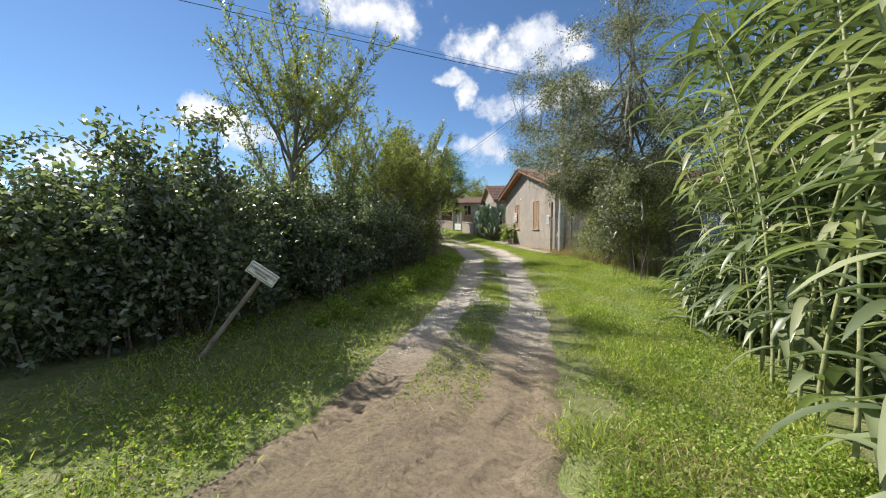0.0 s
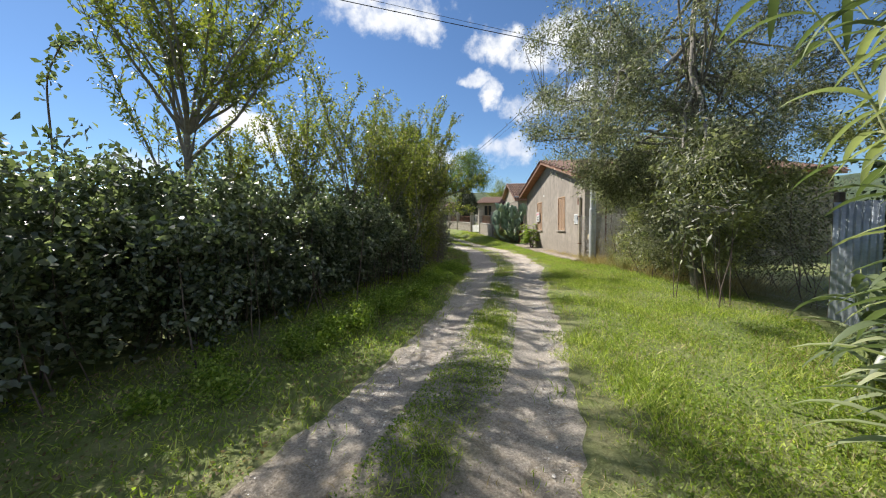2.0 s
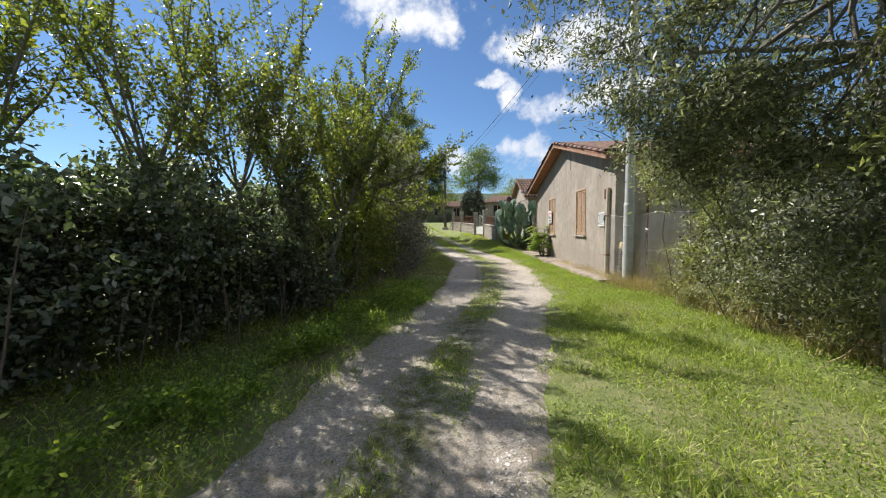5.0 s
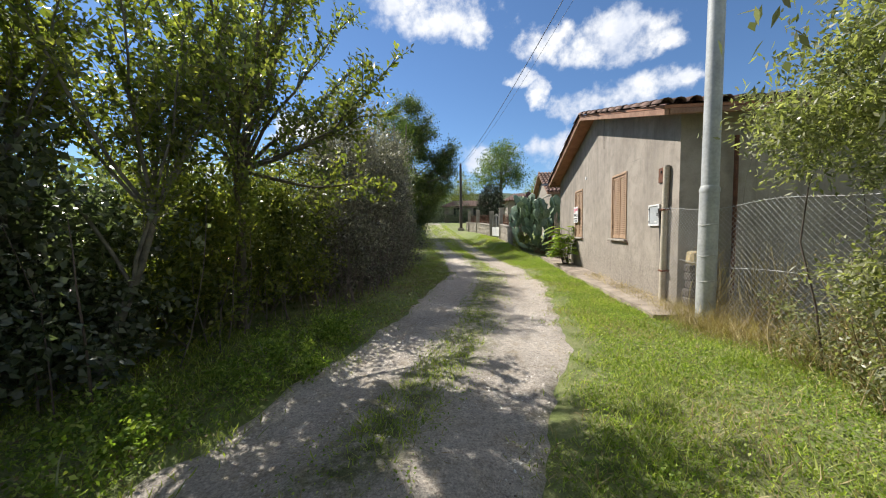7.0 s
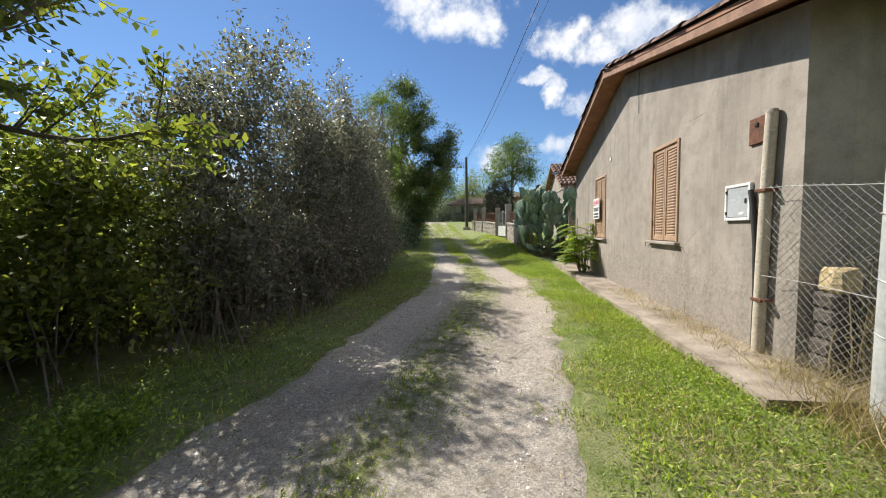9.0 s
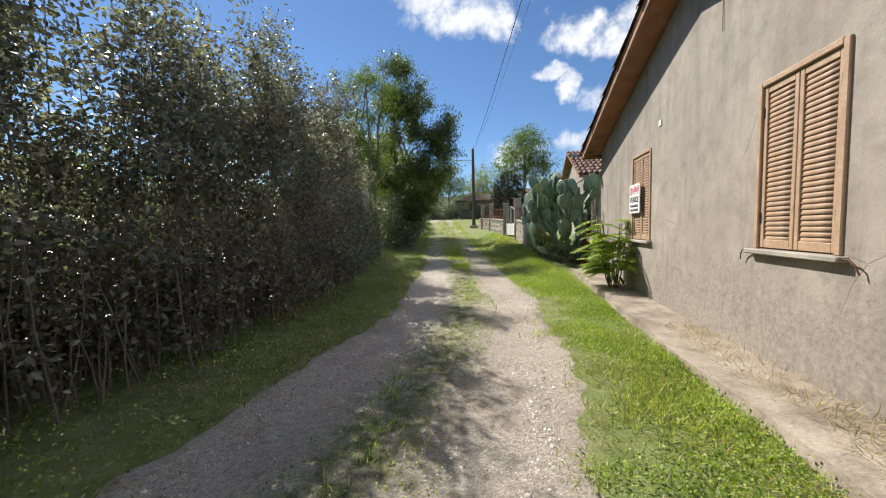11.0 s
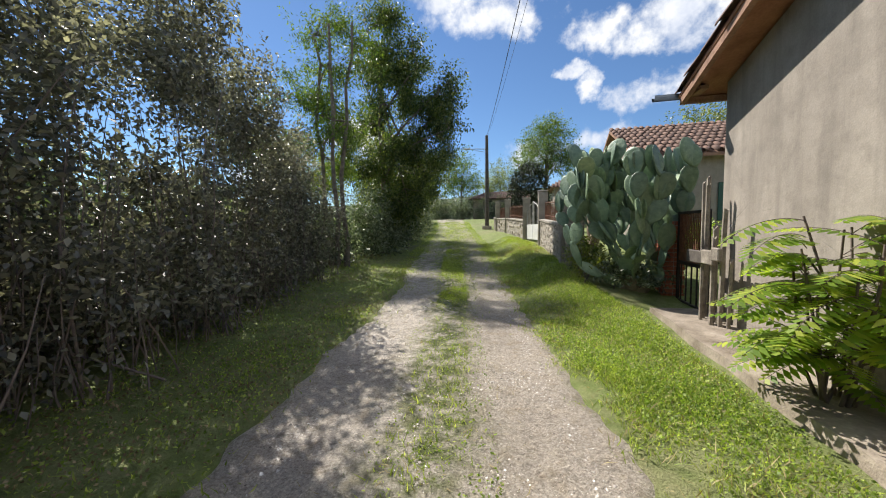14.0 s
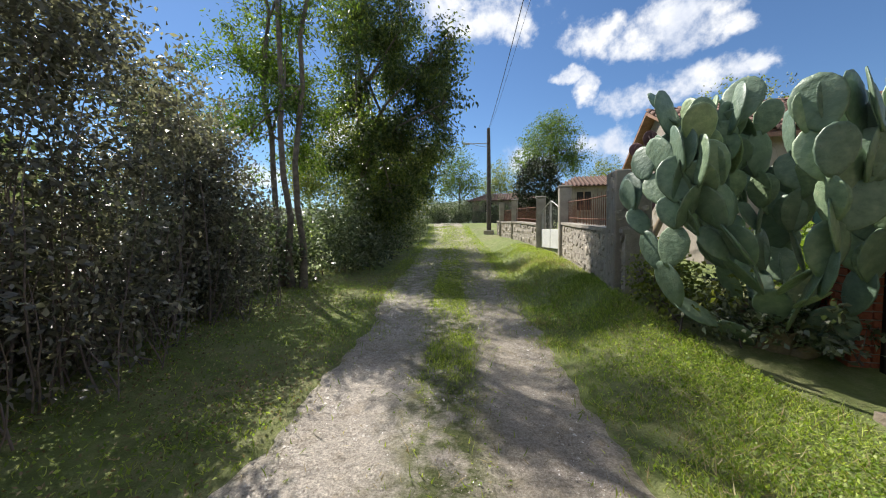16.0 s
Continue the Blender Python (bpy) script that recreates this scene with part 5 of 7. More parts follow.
def build_pillar(at, w, h, label, mat, cap=True, bricks=0):
    e = thing("gate_pillar", at, label, "pillar", "posts of the garden wall")
    bm = bm_box((-w, -w, -0.3), (w, w, h), 0.025)
    rr = random.Random(int(at[1] * 10))
    for v in bm.verts:
        v.co += Vector((rr.uniform(-1, 1), rr.uniform(-1, 1), rr.uniform(-1, 1))) * 0.008
    part("shaft", bm, mat, e)
    protos = stone_meshes() if bricks else ()
    laid = []
    for k in range(bricks * 30):
        side, size = rr.randrange(2), rr.choice((0.26, 0.18, 0.13)) * rr.uniform(0.85, 1.15)
        u, z = rr.uniform(-w + size * 0.4, w - size * 0.4), rr.uniform(0.05, h - size * 0.35)
        if len(laid) >= bricks or any(q[0] == side and abs(u - q[1]) < (size + q[3]) * 0.45 and abs(z - q[2]) < (size + q[3]) * 0.32 for q in laid):
            continue
        laid.append((side, u, z, size))
        st = new("stone", protos[rr.randrange(len(protos))])
        st.parent = e
        place = pose(-w + 0.015, u, z) if side == 0 else pose(u, -w + 0.015, z, 0, 0, 90)
        st.matrix_basis = place @ pose(0, 0, 0, rr.uniform(-18, 18), 0, 0) @ Matrix.Diagonal((0.4, size / 0.24, size / 0.27, 1))
    if cap:
        part("cap", bm_box((-w - 0.02, -w - 0.02, h + 0.003), (w + 0.02, w + 0.02, h + 0.05), 0.015), M["concrete"], e)
    return e


build_pillar((5.85, 28.95, float(land(5.85, 28.95))), 0.25, 1.78, "thick crumbling rendered stone pillar at the wall's end", M["plaster"], cap=False, bricks=34)
build_pillar((5.38, 33.28, float(land(5.38, 33.28))), 0.16, 1.85, "grey concrete gate pillar", M["concrete"])
build_pillar((4.82, 35.05, float(land(4.82, 35.05))), 0.15, 1.62, "grey concrete gate pillar beside the white gate", M["concrete"])
build_pillar((3.85, 39.0, float(land(3.85, 39.0))), 0.14, 1.7, "grey concrete wall post", M["concrete"])
build_pillar((3.1, 41.8, float(land(3.1, 41.8))), 0.14, 1.7, "grey concrete wall post", M["concrete"])


def build_iron_gate():
    a, b = Vector((5.32, 33.48, 0)), Vector((4.84, 34.88, 0))
    z0 = float(land(5.1, 34.2)) + 0.05
    e = thing("garden_gate", (a.x, a.y, z0), "arched double garden gate with pale lower panels and iron bars", "gate")
    d = (b - a)
    L = d.length
    d.normalize()
    rz = math.degrees(math.atan2(d.y, d.x))
    e.matrix_world = pose(a.x, a.y, z0, 0, 0, rz)
    for k in range(2):
        x0 = 0.02 + k * L / 2
        w = L / 2 - 0.04
        leaf = part("leaf", bm_box((x0, -0.02, 0.05), (x0 + w, 0.02, 0.62), 0.006), M["white_paint"], e, "pale sheet-metal lower panel")
        for x in (x0, x0 + w - 0.03):
            top = 1.15 + 0.35 * (1 - abs((x + 0.015) / (L / 2) - 1))
            part("stile", bm_box((x, -0.018, 0.625), (x + 0.03, 0.018, top), 0.004), M["galv"], leaf)
        for j in range(1, 5):
            x = x0 + w * j / 5
            top = 1.15 + 0.35 * (1 - abs(x / (L / 2) - 1))
            part_np("bar", *tube_arrays([(x, 0, 0.62), (x, 0, 0.9), (x, 0, top + 0.06)], [0.008, 0.008, 0.004], 5), M["galv"], leaf)
        arc = [(x0 + w * t, 0, 1.13 + 0.35 * (1 - abs((x0 + w * t) / (L / 2) - 1)) + 0.03 * math.sin(math.pi * t)) for t in np.linspace(0, 1, 8)]
        part_np("top_rail", *tube_arrays(arc, [0.014] * 8, 6), M["galv"], leaf)


build_iron_gate()


def build_rusty_gate():
    x, y0, y1 = 7.2, 25.80, 26.76
    zb = 0.16
    e = thing("yard_gate", (x, y0, zb), "dark rusty yard gate with a latticed upper half", "gate")
    w = y1 - y0
    fr = M["black_iron"]
    for nm, lo, hi in (("stile", (-0.02, 0, 0), (0.02, 0.04, 1.38)), ("stile", (-0.02, w - 0.04, 0), (0.02, w, 1.38)), ("rail", (-0.018, 0.04, 1.34), (0.018, w - 0.04, 1.38)), ("rail", (-0.018, 0.04, 0.58), (0.018, w - 0.04, 0.63)), ("rail", (-0.018, 0.04, 0.0), (0.018, w - 0.04, 0.035))):
        part(nm, bm_box(lo, hi, 0.004), fr, e)
    part("kick_plate", bm_box((-0.01, 0.04, 0.635), (0.0, w - 0.04, 0.76)), M["rust"], e, "rusty sheet strip")
    for k in range(17):
        y = 0.06 + (w - 0.12) * k / 16
        part("upper_bar", bm_box((-0.006, y - 0.009, 0.76), (0.006, y + 0.009, 1.34)), M["rust"], e)
    for k in range(9):
        z = 0.80 + 0.06 * k
        part("lattice_bar", bm_box((0.007, 0.04, z - 0.006), (0.014, w - 0.04, z + 0.006)), M["rust"], e)
    for k in range(5):
        y = 0.14 + (w - 0.28) * k / 4
        part("lower_bar", bm_box((-0.008, y - 0.01, 0.035), (0.008, y + 0.01, 0.58)), fr, e)
    # brick pier that carries it
    p = thing("brick_pier", (7.16, 26.98, 0.12), "red brick gate pier beside the prickly pear", "pier")
    part("core", bm_box((-0.14, -0.16, -0.2), (0.14, 0.16, 1.28)), M["mortar"], p)
    bm_b = bmesh.new()
    box(bm_b, (-0.06, -0.125, -0.03), (0.06, 0.125, 0.03), 0.005)
    me = bpy.data.meshes.new("brick")
    bm_b.to_mesh(me)
    bm_b.free()
    me.materials.append(M["brick"])
    rr = random.Random(2)
    for c in range(19):
        for side in range(4):
            for k in (-1, 1):
                b = new("brick", me)
                b.parent = p
                z = -0.05 + c * 0.072
                if side < 2:
                    sx = -0.10 if side == 0 else 0.10
                    b.matrix_basis = pose(sx, k * 0.083 + (0.02 if c % 2 else -0.02), z, 0, 0, rr.uniform(-1, 1)) @ Matrix.Diagonal((1, 0.62, 1, 1))
                else:
                    sy = -0.12 if side == 2 else 0.12
                    b.matrix_basis = pose(k * 0.075, sy, z, 0, 0, 90 + rr.uniform(-1, 1)) @ Matrix.Diagonal((1, 0.55, 1, 1))


build_rusty_gate()


def build_stakes():
    rr = random.Random(17)
    rows = [(7.12, 25.66, 2.1, 0.05, 2), (7.06, 25.58, 1.95, 0.045, -3), (7.0, 25.50, 2.02, 0.03, 3), (7.1, 25.42, 1.35, 0.055, 1), (7.04, 25.34, 1.22, 0.04, -2), (7.08, 25.22, 1.62, 0.05, -4), (7.02, 25.28, 0.85, 0.05, 3), (7.13, 25.15, 0.95, 0.04, -3)]
    for x, y, h, r, lean in rows:
        h, r = h * 0.86, r * 0.62
        z = 0.0022 * (y - 20) ** 2 + 0.085
        e = thing("wooden_stake", (x, y, z), "weathered split wooden stake leaning at the house corner", "stake", "stakes at the house corner")
        bm = bmesh.new()
        n = 5
        rings = []
        for k in range(6):
            t = k / 5
            rings.append([bm.verts.new((math.cos(a) * r * rr.uniform(0.7, 1.1) + math.sin(radians(lean)) * h * t * 0.3, math.sin(a) * r * rr.uniform(0.8, 1.1) + math.sin(radians(lean)) * h * t, h * t + (rr.uniform(-0.05, 0.02) if k == 5 else 0))) for a in [2 * math.pi * j / n for j in range(n)]])
        for a_, b_ in zip(rings, rings[1:]):
            for j in range(n):
                bm.faces.new((a_[j], a_[(j + 1) % n], b_[(j + 1) % n], b_[j]))
        bm.faces.new(rings[0][::-1])
        bm.faces.new(rings[-1])
        part("post", bm, M["wood_grey"], e)
    e = thing("wooden_block", (6.97, 25.33, 0.96), "short grey boards nailed across the stakes", "board")
    part("board", bm_box((-0.03, -0.2, -0.09), (0.02, 0.08, 0.08), 0.012), M["wood_grey"], e)
    part("board", bm_box((-0.05, -0.36, -0.03), (0.0, -0.19, 0.12), 0.012), M["wood_grey"], e)
    part("board", bm_box((-0.02, 0.08, -0.10), (0.02, 0.5, 0.06), 0.012), M["pole_wood"], e)


build_stakes()


def pad_mesh(name, mat):
    """A flattened, pear-shaped cactus pad, base at the origin, 1 m long, to be scaled."""
    bm = bmesh.new()
    rings, n = [], 14
    prof = [(0.0, 0.07), (0.10, 0.16), (0.28, 0.28), (0.5, 0.34), (0.72, 0.32), (0.88, 0.22), (0.97, 0.10)]
    for z, w in prof:
        th = 0.020 + 0.024 * math.sin(math.pi * min(1, z + 0.1))
        rings.append([bm.verts.new((math.cos(2 * math.pi * k / n) * w, math.sin(2 * math.pi * k / n) * min(th, w), z)) for k in range(n)])
    for a, b in zip(rings, rings[1:]):
        for k in range(n):
            bm.faces.new((a[k], a[(k + 1) % n], b[(k + 1) % n], b[k]))
    bm.faces.new(rings[0][::-1])
    bm.faces.new(rings[-1])
    for f in bm.faces:
        f.smooth = True
    me = bpy.data.meshes.new(name)
    bm.to_mesh(me)
    bm.free()
    me.materials.append(mat)
    return me


def build_cactus(at, centre, radii, size, total, label, mat, seed, stems, stump=0.5):
    r = random.Random(seed)
    e = thing("prickly_pear", at, label, "cactus")
    me = pad_mesh("pad", mat)
    trunk = []
    queue = []
    for k in range(stems):
        a = 2 * math.pi * k / stems + r.uniform(-0.3, 0.3)
        low = k % 3 == 1 and stump < 1
        d = Vector((math.cos(a) * (0.9 if low else 0.45), math.sin(a) * (1.0 if low else 0.6), 0.7 if low else 1)).normalized()
        top = d * stump * r.uniform(0.8, 1.3) * (0.6 if low else 1.0)
        part_np("stem", *tube_arrays([(0.05 * math.cos(a), 0.05 * math.sin(a), -0.08), tuple(top * 0.5), tuple(top)], [0.10, 0.085, 0.06], 8), M["cactus_stem"], e, "woody brown cactus trunk", True)
        queue.append((top, d, 0))
    made = 0
    c, rad = Vector(centre), Vector(radii)
    while queue and made < total:
        pos, d, lev = queue.pop(0)
        ln = size * r.uniform(0.75, 1.15)
        q = pos + d * ln
        inside = Vector(((q.x - c.x) / rad.x, (q.y - c.y) / rad.y, (q.z - c.z) / rad.z)).length
        if inside > 1.08:
            d = (d + (c + Vector((0, 0, rad.z * 0.6)) - q).normalized() * 0.9).normalized()
            q = pos + d * ln
            if r.random() < 0.35:
                continue
        rot = d.to_track_quat("Z", "Y").to_matrix().to_4x4() @ pose(0, 0, 0, 0, 0, r.uniform(0, 180))
        ob = new("pad", me)
        ob.parent = e
        ob.matrix_basis = Matrix.Translation(pos - d * 0.02) @ rot @ Matrix.Diagonal((ln * r.uniform(0.9, 1.12), ln * r.uniform(0.8, 1.2), ln, 1))
        made += 1
        side = (rot @ Vector((1, 0, 0, 0))).xyz
        for k in range(r.choice((1, 2, 2, 3)) if lev < 7 else 0):
            t = r.uniform(-0.28, 0.28)
            out = Vector((pos.x - c.x + d.x, pos.y - c.y + d.y, 0)) * 0.15
            nd = (d * 0.75 + side * t * 2.2 + out + Vector((r.uniform(-0.45, 0.45), r.uniform(-0.45, 0.45), r.uniform(0.1, 0.85)))).normalized()
            queue.append((pos + d * ln * (0.93 - abs(t) * 0.5) + side * t * ln * 0.9, nd, lev + 1))
        r.shuffle(queue)
        queue.sort(key=lambda z: z[2])
    return e


build_cactus((6.66, 27.1, 0.12), (-0.2, 0.25, 2.1), (1.0, 1.05, 2.3), 0.43, 230, "huge blue-green prickly pear with a woody foot beside the yard gate", M["cactus"], 4, 8, 0.5)
build_cactus((6.6, 31.2, float(land(6.6, 31.2))), (0, 0, 1.9), (0.6, 0.7, 1.0), 0.34, 46, "withered dark purple prickly pear behind the garden wall", M["purple"], 9, 4, 1.2)


# ---- trees and hedges ----
def up(x, y):
    return (x, y, float(land(x, y)))


BRAMBLE = [(-4.9, 6.5, 1.6), (-3.5, 6.3, 1.85), (-2.25, 6.25, 2.15), (-1.5, 7.05, 2.5), (-1.05, 8.4, 2.4), (-0.72, 9.7, 2.15), (-0.35, 11.1, 2.25), (0.15, 12.4, 2.4), (0.6, 13.8, 2.3)]
for k, (x, y, h) in enumerate(BRAMBLE):
    core = [((-0.15, 0, h * 0.44), (0.85, 1.0, h * 0.42)), ((0.1, 0.1, h * 0.24), (0.85, 0.95, h * 0.26)), ((-0.3, -0.1, h * 0.5), (0.8, 0.8, h * 0.38))]
    outer = break_up([((0.05, 0, h * 0.52), (1.0, 1.05, h * 0.48)), ((0.2, 0.1, h * 0.42), (0.9, 0.95, h * 0.34))], 34, 720 + k, 0.30, 0.65)
    bush("bramble_bush", up(x, y), "dense dark bramble bush with glossy leaves beside the lane", core + outer, M["bramble"], 720, 28, 0.11, 0.080, 0.048, 100 + k, 34, "bush", "bramble hedge", shell=0.5)

THICKET = [(0.95, 15.3, 2.1), (1.15, 16.6, 2.4), (1.45, 18.0, 3.6), (1.5, 19.4, 4.3), (1.45, 20.8, 4.5), (1.3, 22.2, 4.6), (0.9, 23.7, 4.7), (0.5, 25.3, 4.3), (0.05, 27.1, 3.2)]
for k, (x, y, h) in enumerate(THICKET):
    low = [((0.0, 0, 1.15), (0.85, 0.95, 0.85)), ((0.15, 0.2, 0.9), (0.75, 0.9, 0.6)), ((0.0, -0.2, 1.8), (0.85, 0.9, 0.6)), ((-0.6, 0, 0.7), (0.5, 1.0, 0.7)), ((0.1, 0.0, 0.45), (0.8, 0.95, 0.45))]
    high = break_up([((-0.1, 0, h * 0.66), (0.75, 0.9, h * 0.32))], 24, 700 + k, 0.38, 2.2)
    mat = M["shrub"] if k in (0, 1) else M["thicket"]
    low = low + break_up(low, 16, 760 + k, 0.40, 1.3)
    bush("tall_shrub", up(x, y), "tall thicket of grey-green shrubs with bare purplish stems", low + high, mat, 520 if k < 2 else 760, 26, 0.12, 0.074, 0.036, 200 + k, 22 if k < 2 else 50, "shrub", "thicket along the lane", shell=0.5, wood=M["cane"], canes=10 if k < 2 else 55)
    # backing shrub added to stop light through the hedge and darken its inside
    lob = [((0, 0, 1.0), (0.9, 1.2, 1.0)), ((0, 0.3, 0.45), (0.9, 1.2, 0.5))]
    bush("hedge_shrub", up(x - 1.5, y + 0.2), "leafy shrub added behind the roadside hedge to keep its inside dark", lob, M["bramble"], 200, 22, 0.2, 0.15, 0.095, 240 + k, 20, "shrub", "back of the hedge")
for k, (x, y, h) in enumerate(((-1.1, 29.2, 2.0), (-0.5, 31.6, 2.4), (-0.9, 34.0, 2.6), (-1.5, 37.0, 2.6), (-2.1, 40.2, 2.6), (-2.9, 43.5, 2.6), (-3.9, 47.0, 2.6))):
    lob = [((0, 0, h * 0.45), (1.1, 1.5, h * 0.5)), ((0.3, 0.4, h * 0.25), (1.0, 1.2, h * 0.3))]
    bush("hedge_shrub", up(x, y), "dark leafy shrub under the roadside trees", lob, M["bramble"], 330, 24, 0.16, 0.10, 0.06, 260 + k, 20, "shrub", "shrubs under the acacias")

# second row added behind the brambles, to close bright gaps and darken them
for k, (x, y, h) in enumerate(((-6.3, 7.6, 1.3), (-4.6, 8.3, 1.6), (-3.1, 8.6, 1.9), (-2.6, 10.2, 2.1), (-2.0, 12.0, 2.2), (-1.4, 13.6, 2.3))):
    lob = [((0, 0, h * 0.45), (1.0, 1.1, h * 0.5)), ((0.2, 0.2, h * 0.22), (1.0, 1.1, h * 0.26))]
    bush("hedge_shrub", up(x, y), "leafy shrub added behind the roadside hedge to keep its inside dark", lob, M["bramble"], 240, 22, 0.17, 0.13, 0.085, 280 + k, 20, "shrub", "back of the hedge")


def build_cane(points, label, seed):
    r = np.random.default_rng(seed)
    base = np.array(points[0])
    p = np.array(points) - base
    t = np.linspace(0, 1, 24)
    s = np.linspace(0, 1, len(p))
    q = np.stack([np.interp(t, s, p[:, k]) for k in range(3)], -1)
    for _ in range(3):
        q[1:-1] = (q[:-2] + q[1:-1] + q[2:]) / 3
    e = thing("bramble_cane", tuple(base), label, "cane", "arching bramble canes")
    part_np("cane", *tube_arrays(q, np.linspace(0.011, 0.004, 24), 5), M["twig"], e, smooth=True)
    pos = np.repeat(q[6:], 7, 0) + r.normal(size=((24 - 6) * 7, 3)) * 0.05
    part_np("foliage", *leaf_arrays(r, pos, 0.07, 0.045), M["bramble"], e)


build_cane([(-2.5, 7.5, 1.2), (-2.6, 7.3, 2.0), (-2.95, 7.15, 2.45), (-3.4, 7.05, 2.42), (-3.75, 6.95, 2.1)], "long bramble cane arching above the hedge", 1)
build_cane([(-3.2, 7.0, 1.2), (-3.4, 6.9, 2.0), (-3.9, 6.9, 2.35), (-4.5, 6.8, 2.3), (-4.9, 6.8, 2.0)], "long bramble cane arching above the hedge", 2)
build_cane([(-2.1, 8.6, 2.2), (-2.0, 8.5, 2.9), (-1.7, 8.4, 3.2), (-1.3, 8.2, 3.1)], "long bramble cane arching above the hedge", 3)

def shoot_tree(name, at, label, fork, lean, limbs, length, spread, sides, side_len, leaf, bark, trunk_r, leaf_l, leaf_w, gap, seed, category="tree", group="", reach=(), low=0.2):
    """A young tree of straight ascending shoots, each set with leaves in two ranks, as elm and willow grow from a hedge."""
    r = np.random.default_rng(seed)
    e = thing(name, at, label, category, group)
    f0 = np.array([lean[0], lean[1], fork])
    p, rad = limb(r, (0, 0, -0.08), f0, trunk_r, trunk_r * 0.7, 0.03, 8)
    part_np("trunk", *tube_arrays(p, rad, 8), bark, e, smooth=True)
    wood, pos, out = [], [], []

    def leafy(q):
        seg = np.linalg.norm(np.diff(q, axis=0), axis=1)
        s = np.concatenate([[0], np.cumsum(seg)])
        n = max(3, int(s[-1] / gap))
        at_s = np.linspace(s[-1] * 0.12, s[-1], n)
        c = np.stack([np.interp(at_s, s, q[:, k]) for k in range(3)], -1)
        d = unit(q[-1] - q[0])
        b = unit(np.cross(d, r.normal(size=3)))
        side = b * np.where(np.arange(n) % 2, 1.0, -1.0)[:, None] + r.normal(size=(n, 3)) * 0.25
        o = unit(side + d * 0.6)
        pos.append(c + o * leaf_l * 0.5)
        out.append(o * 2.0)

    ends = [np.array(v, float) for v in reach]
    for k in range(limbs):
        a = 2 * np.pi * k / limbs * 2.4 + r.uniform(-0.4, 0.4)
        tilt = spread * r.uniform(0.25, 1.0)
        d = unit(np.array([math.cos(a) * tilt, math.sin(a) * tilt, 1.0]))
        ends.append(f0 + d * length * r.uniform(0.65, 1.05))
    for k, end in enumerate(ends):
        start = p[-1] if k % 3 else p[r.integers(4, 8)]
        q, rad = limb(r, start, end, trunk_r * 0.45, 0.004, 0.10, 9)
        wood.append(tube_arrays(q, rad, 5))
        leafy(q[4:])
        axis = unit(q[-1] - q[0])
        for j in range(sides):
            t = low + (1 - low) * (j + r.uniform(0, 1)) / sides
            st = np.array([np.interp(t, np.linspace(0, 1, 9), q[:, c]) for c in range(3)])
            d = unit(axis * 0.8 + unit(r.normal(size=3)) * 0.75 + np.array([0, 0, 0.35]))
            ln = side_len * r.uniform(0.5, 1.2) * (1.15 - 0.6 * t)
            w, rad = limb(r, st, st + d * ln, trunk_r * 0.13, 0.002, 0.08, 5)
            wood.append(tube_arrays(w, np.maximum(rad, 0.002), 3))
            leafy(w)
            for _ in range(2):
                i = r.integers(1, 4)
                d2 = unit(d + unit(r.normal(size=3)) * 0.8)
                w2, rad = limb(r, w[i], w[i] + d2 * ln * 0.5, 0.004, 0.0015, 0.08, 4)
                wood.append(tube_arrays(w2, rad, 3))
                leafy(w2)
    part_np("branchwork", *merge(wood), bark, e, smooth=True)
    part_np("crown", *leaf_arrays(r, np.concatenate(pos), leaf_l, leaf_w, np.concatenate(out), 0.1), leaf, e)
    return e


shoot_tree("willow_tree", up(-1.1, 9.2), "slender young willow with thin airy foliage above the brambles", 2.4, (0.0, 0.0), 16, 2.5, 1.0, 16, 0.80,
           M["shrub"], M["bark_grey"], 0.05, 0.085, 0.028, 0.028, 31)
SAPLINGS = [(-1.9, 11.2, 1.5, 1.7, 7), (-0.55, 11.2, 1.5, 2.2, 9), (0.05, 12.2, 1.7, 2.7, 11), (0.5, 13.0, 1.7, 2.3, 10), (0.75, 13.7, 1.6, 1.8, 9)]
for k, (x, y, fork, ln, n) in enumerate(SAPLINGS):
    shoot_tree("elm_sapling", up(x, y), "young elm with straight upright leafy shoots rising out of the hedge", fork, (0.05, 0.0), n + 2, ln, 0.85, 14, 0.62,
               M["shrub"], M["bark_grey"], 0.035, 0.062, 0.036, 0.030, 320 + k, "tree", "elm shoots above the hedge")
shoot_tree("elm_sapling", up(0.95, 14.1), "bushy young elm with dense yellow-green leaves beside the lane", 1.4, (0.5, 0.2), 12, 2.1, 0.62, 15, 0.55,
           M["shrub"], M["bark_grey"], 0.04, 0.064, 0.040, 0.026, 330, "tree", "elm shoots above the hedge")
shoot_tree("elm_tree", up(1.2, 15.66), "small elm with long leafy sprays growing out of the hedge", 2.0, (0.05, 0.0), 15, 2.9, 0.66, 15, 0.72,
           M["shrub"], M["bark"], 0.065, 0.075, 0.044, 0.030, 33,
           reach=((2.1, -0.75, 2.7), (1.75, -0.4, 2.45), (1.75, 0.4, 1.9), (1.1, -1.3, 2.6), (1.3, 0.6, 3.4), (-0.6, -1.2, 3.6)))
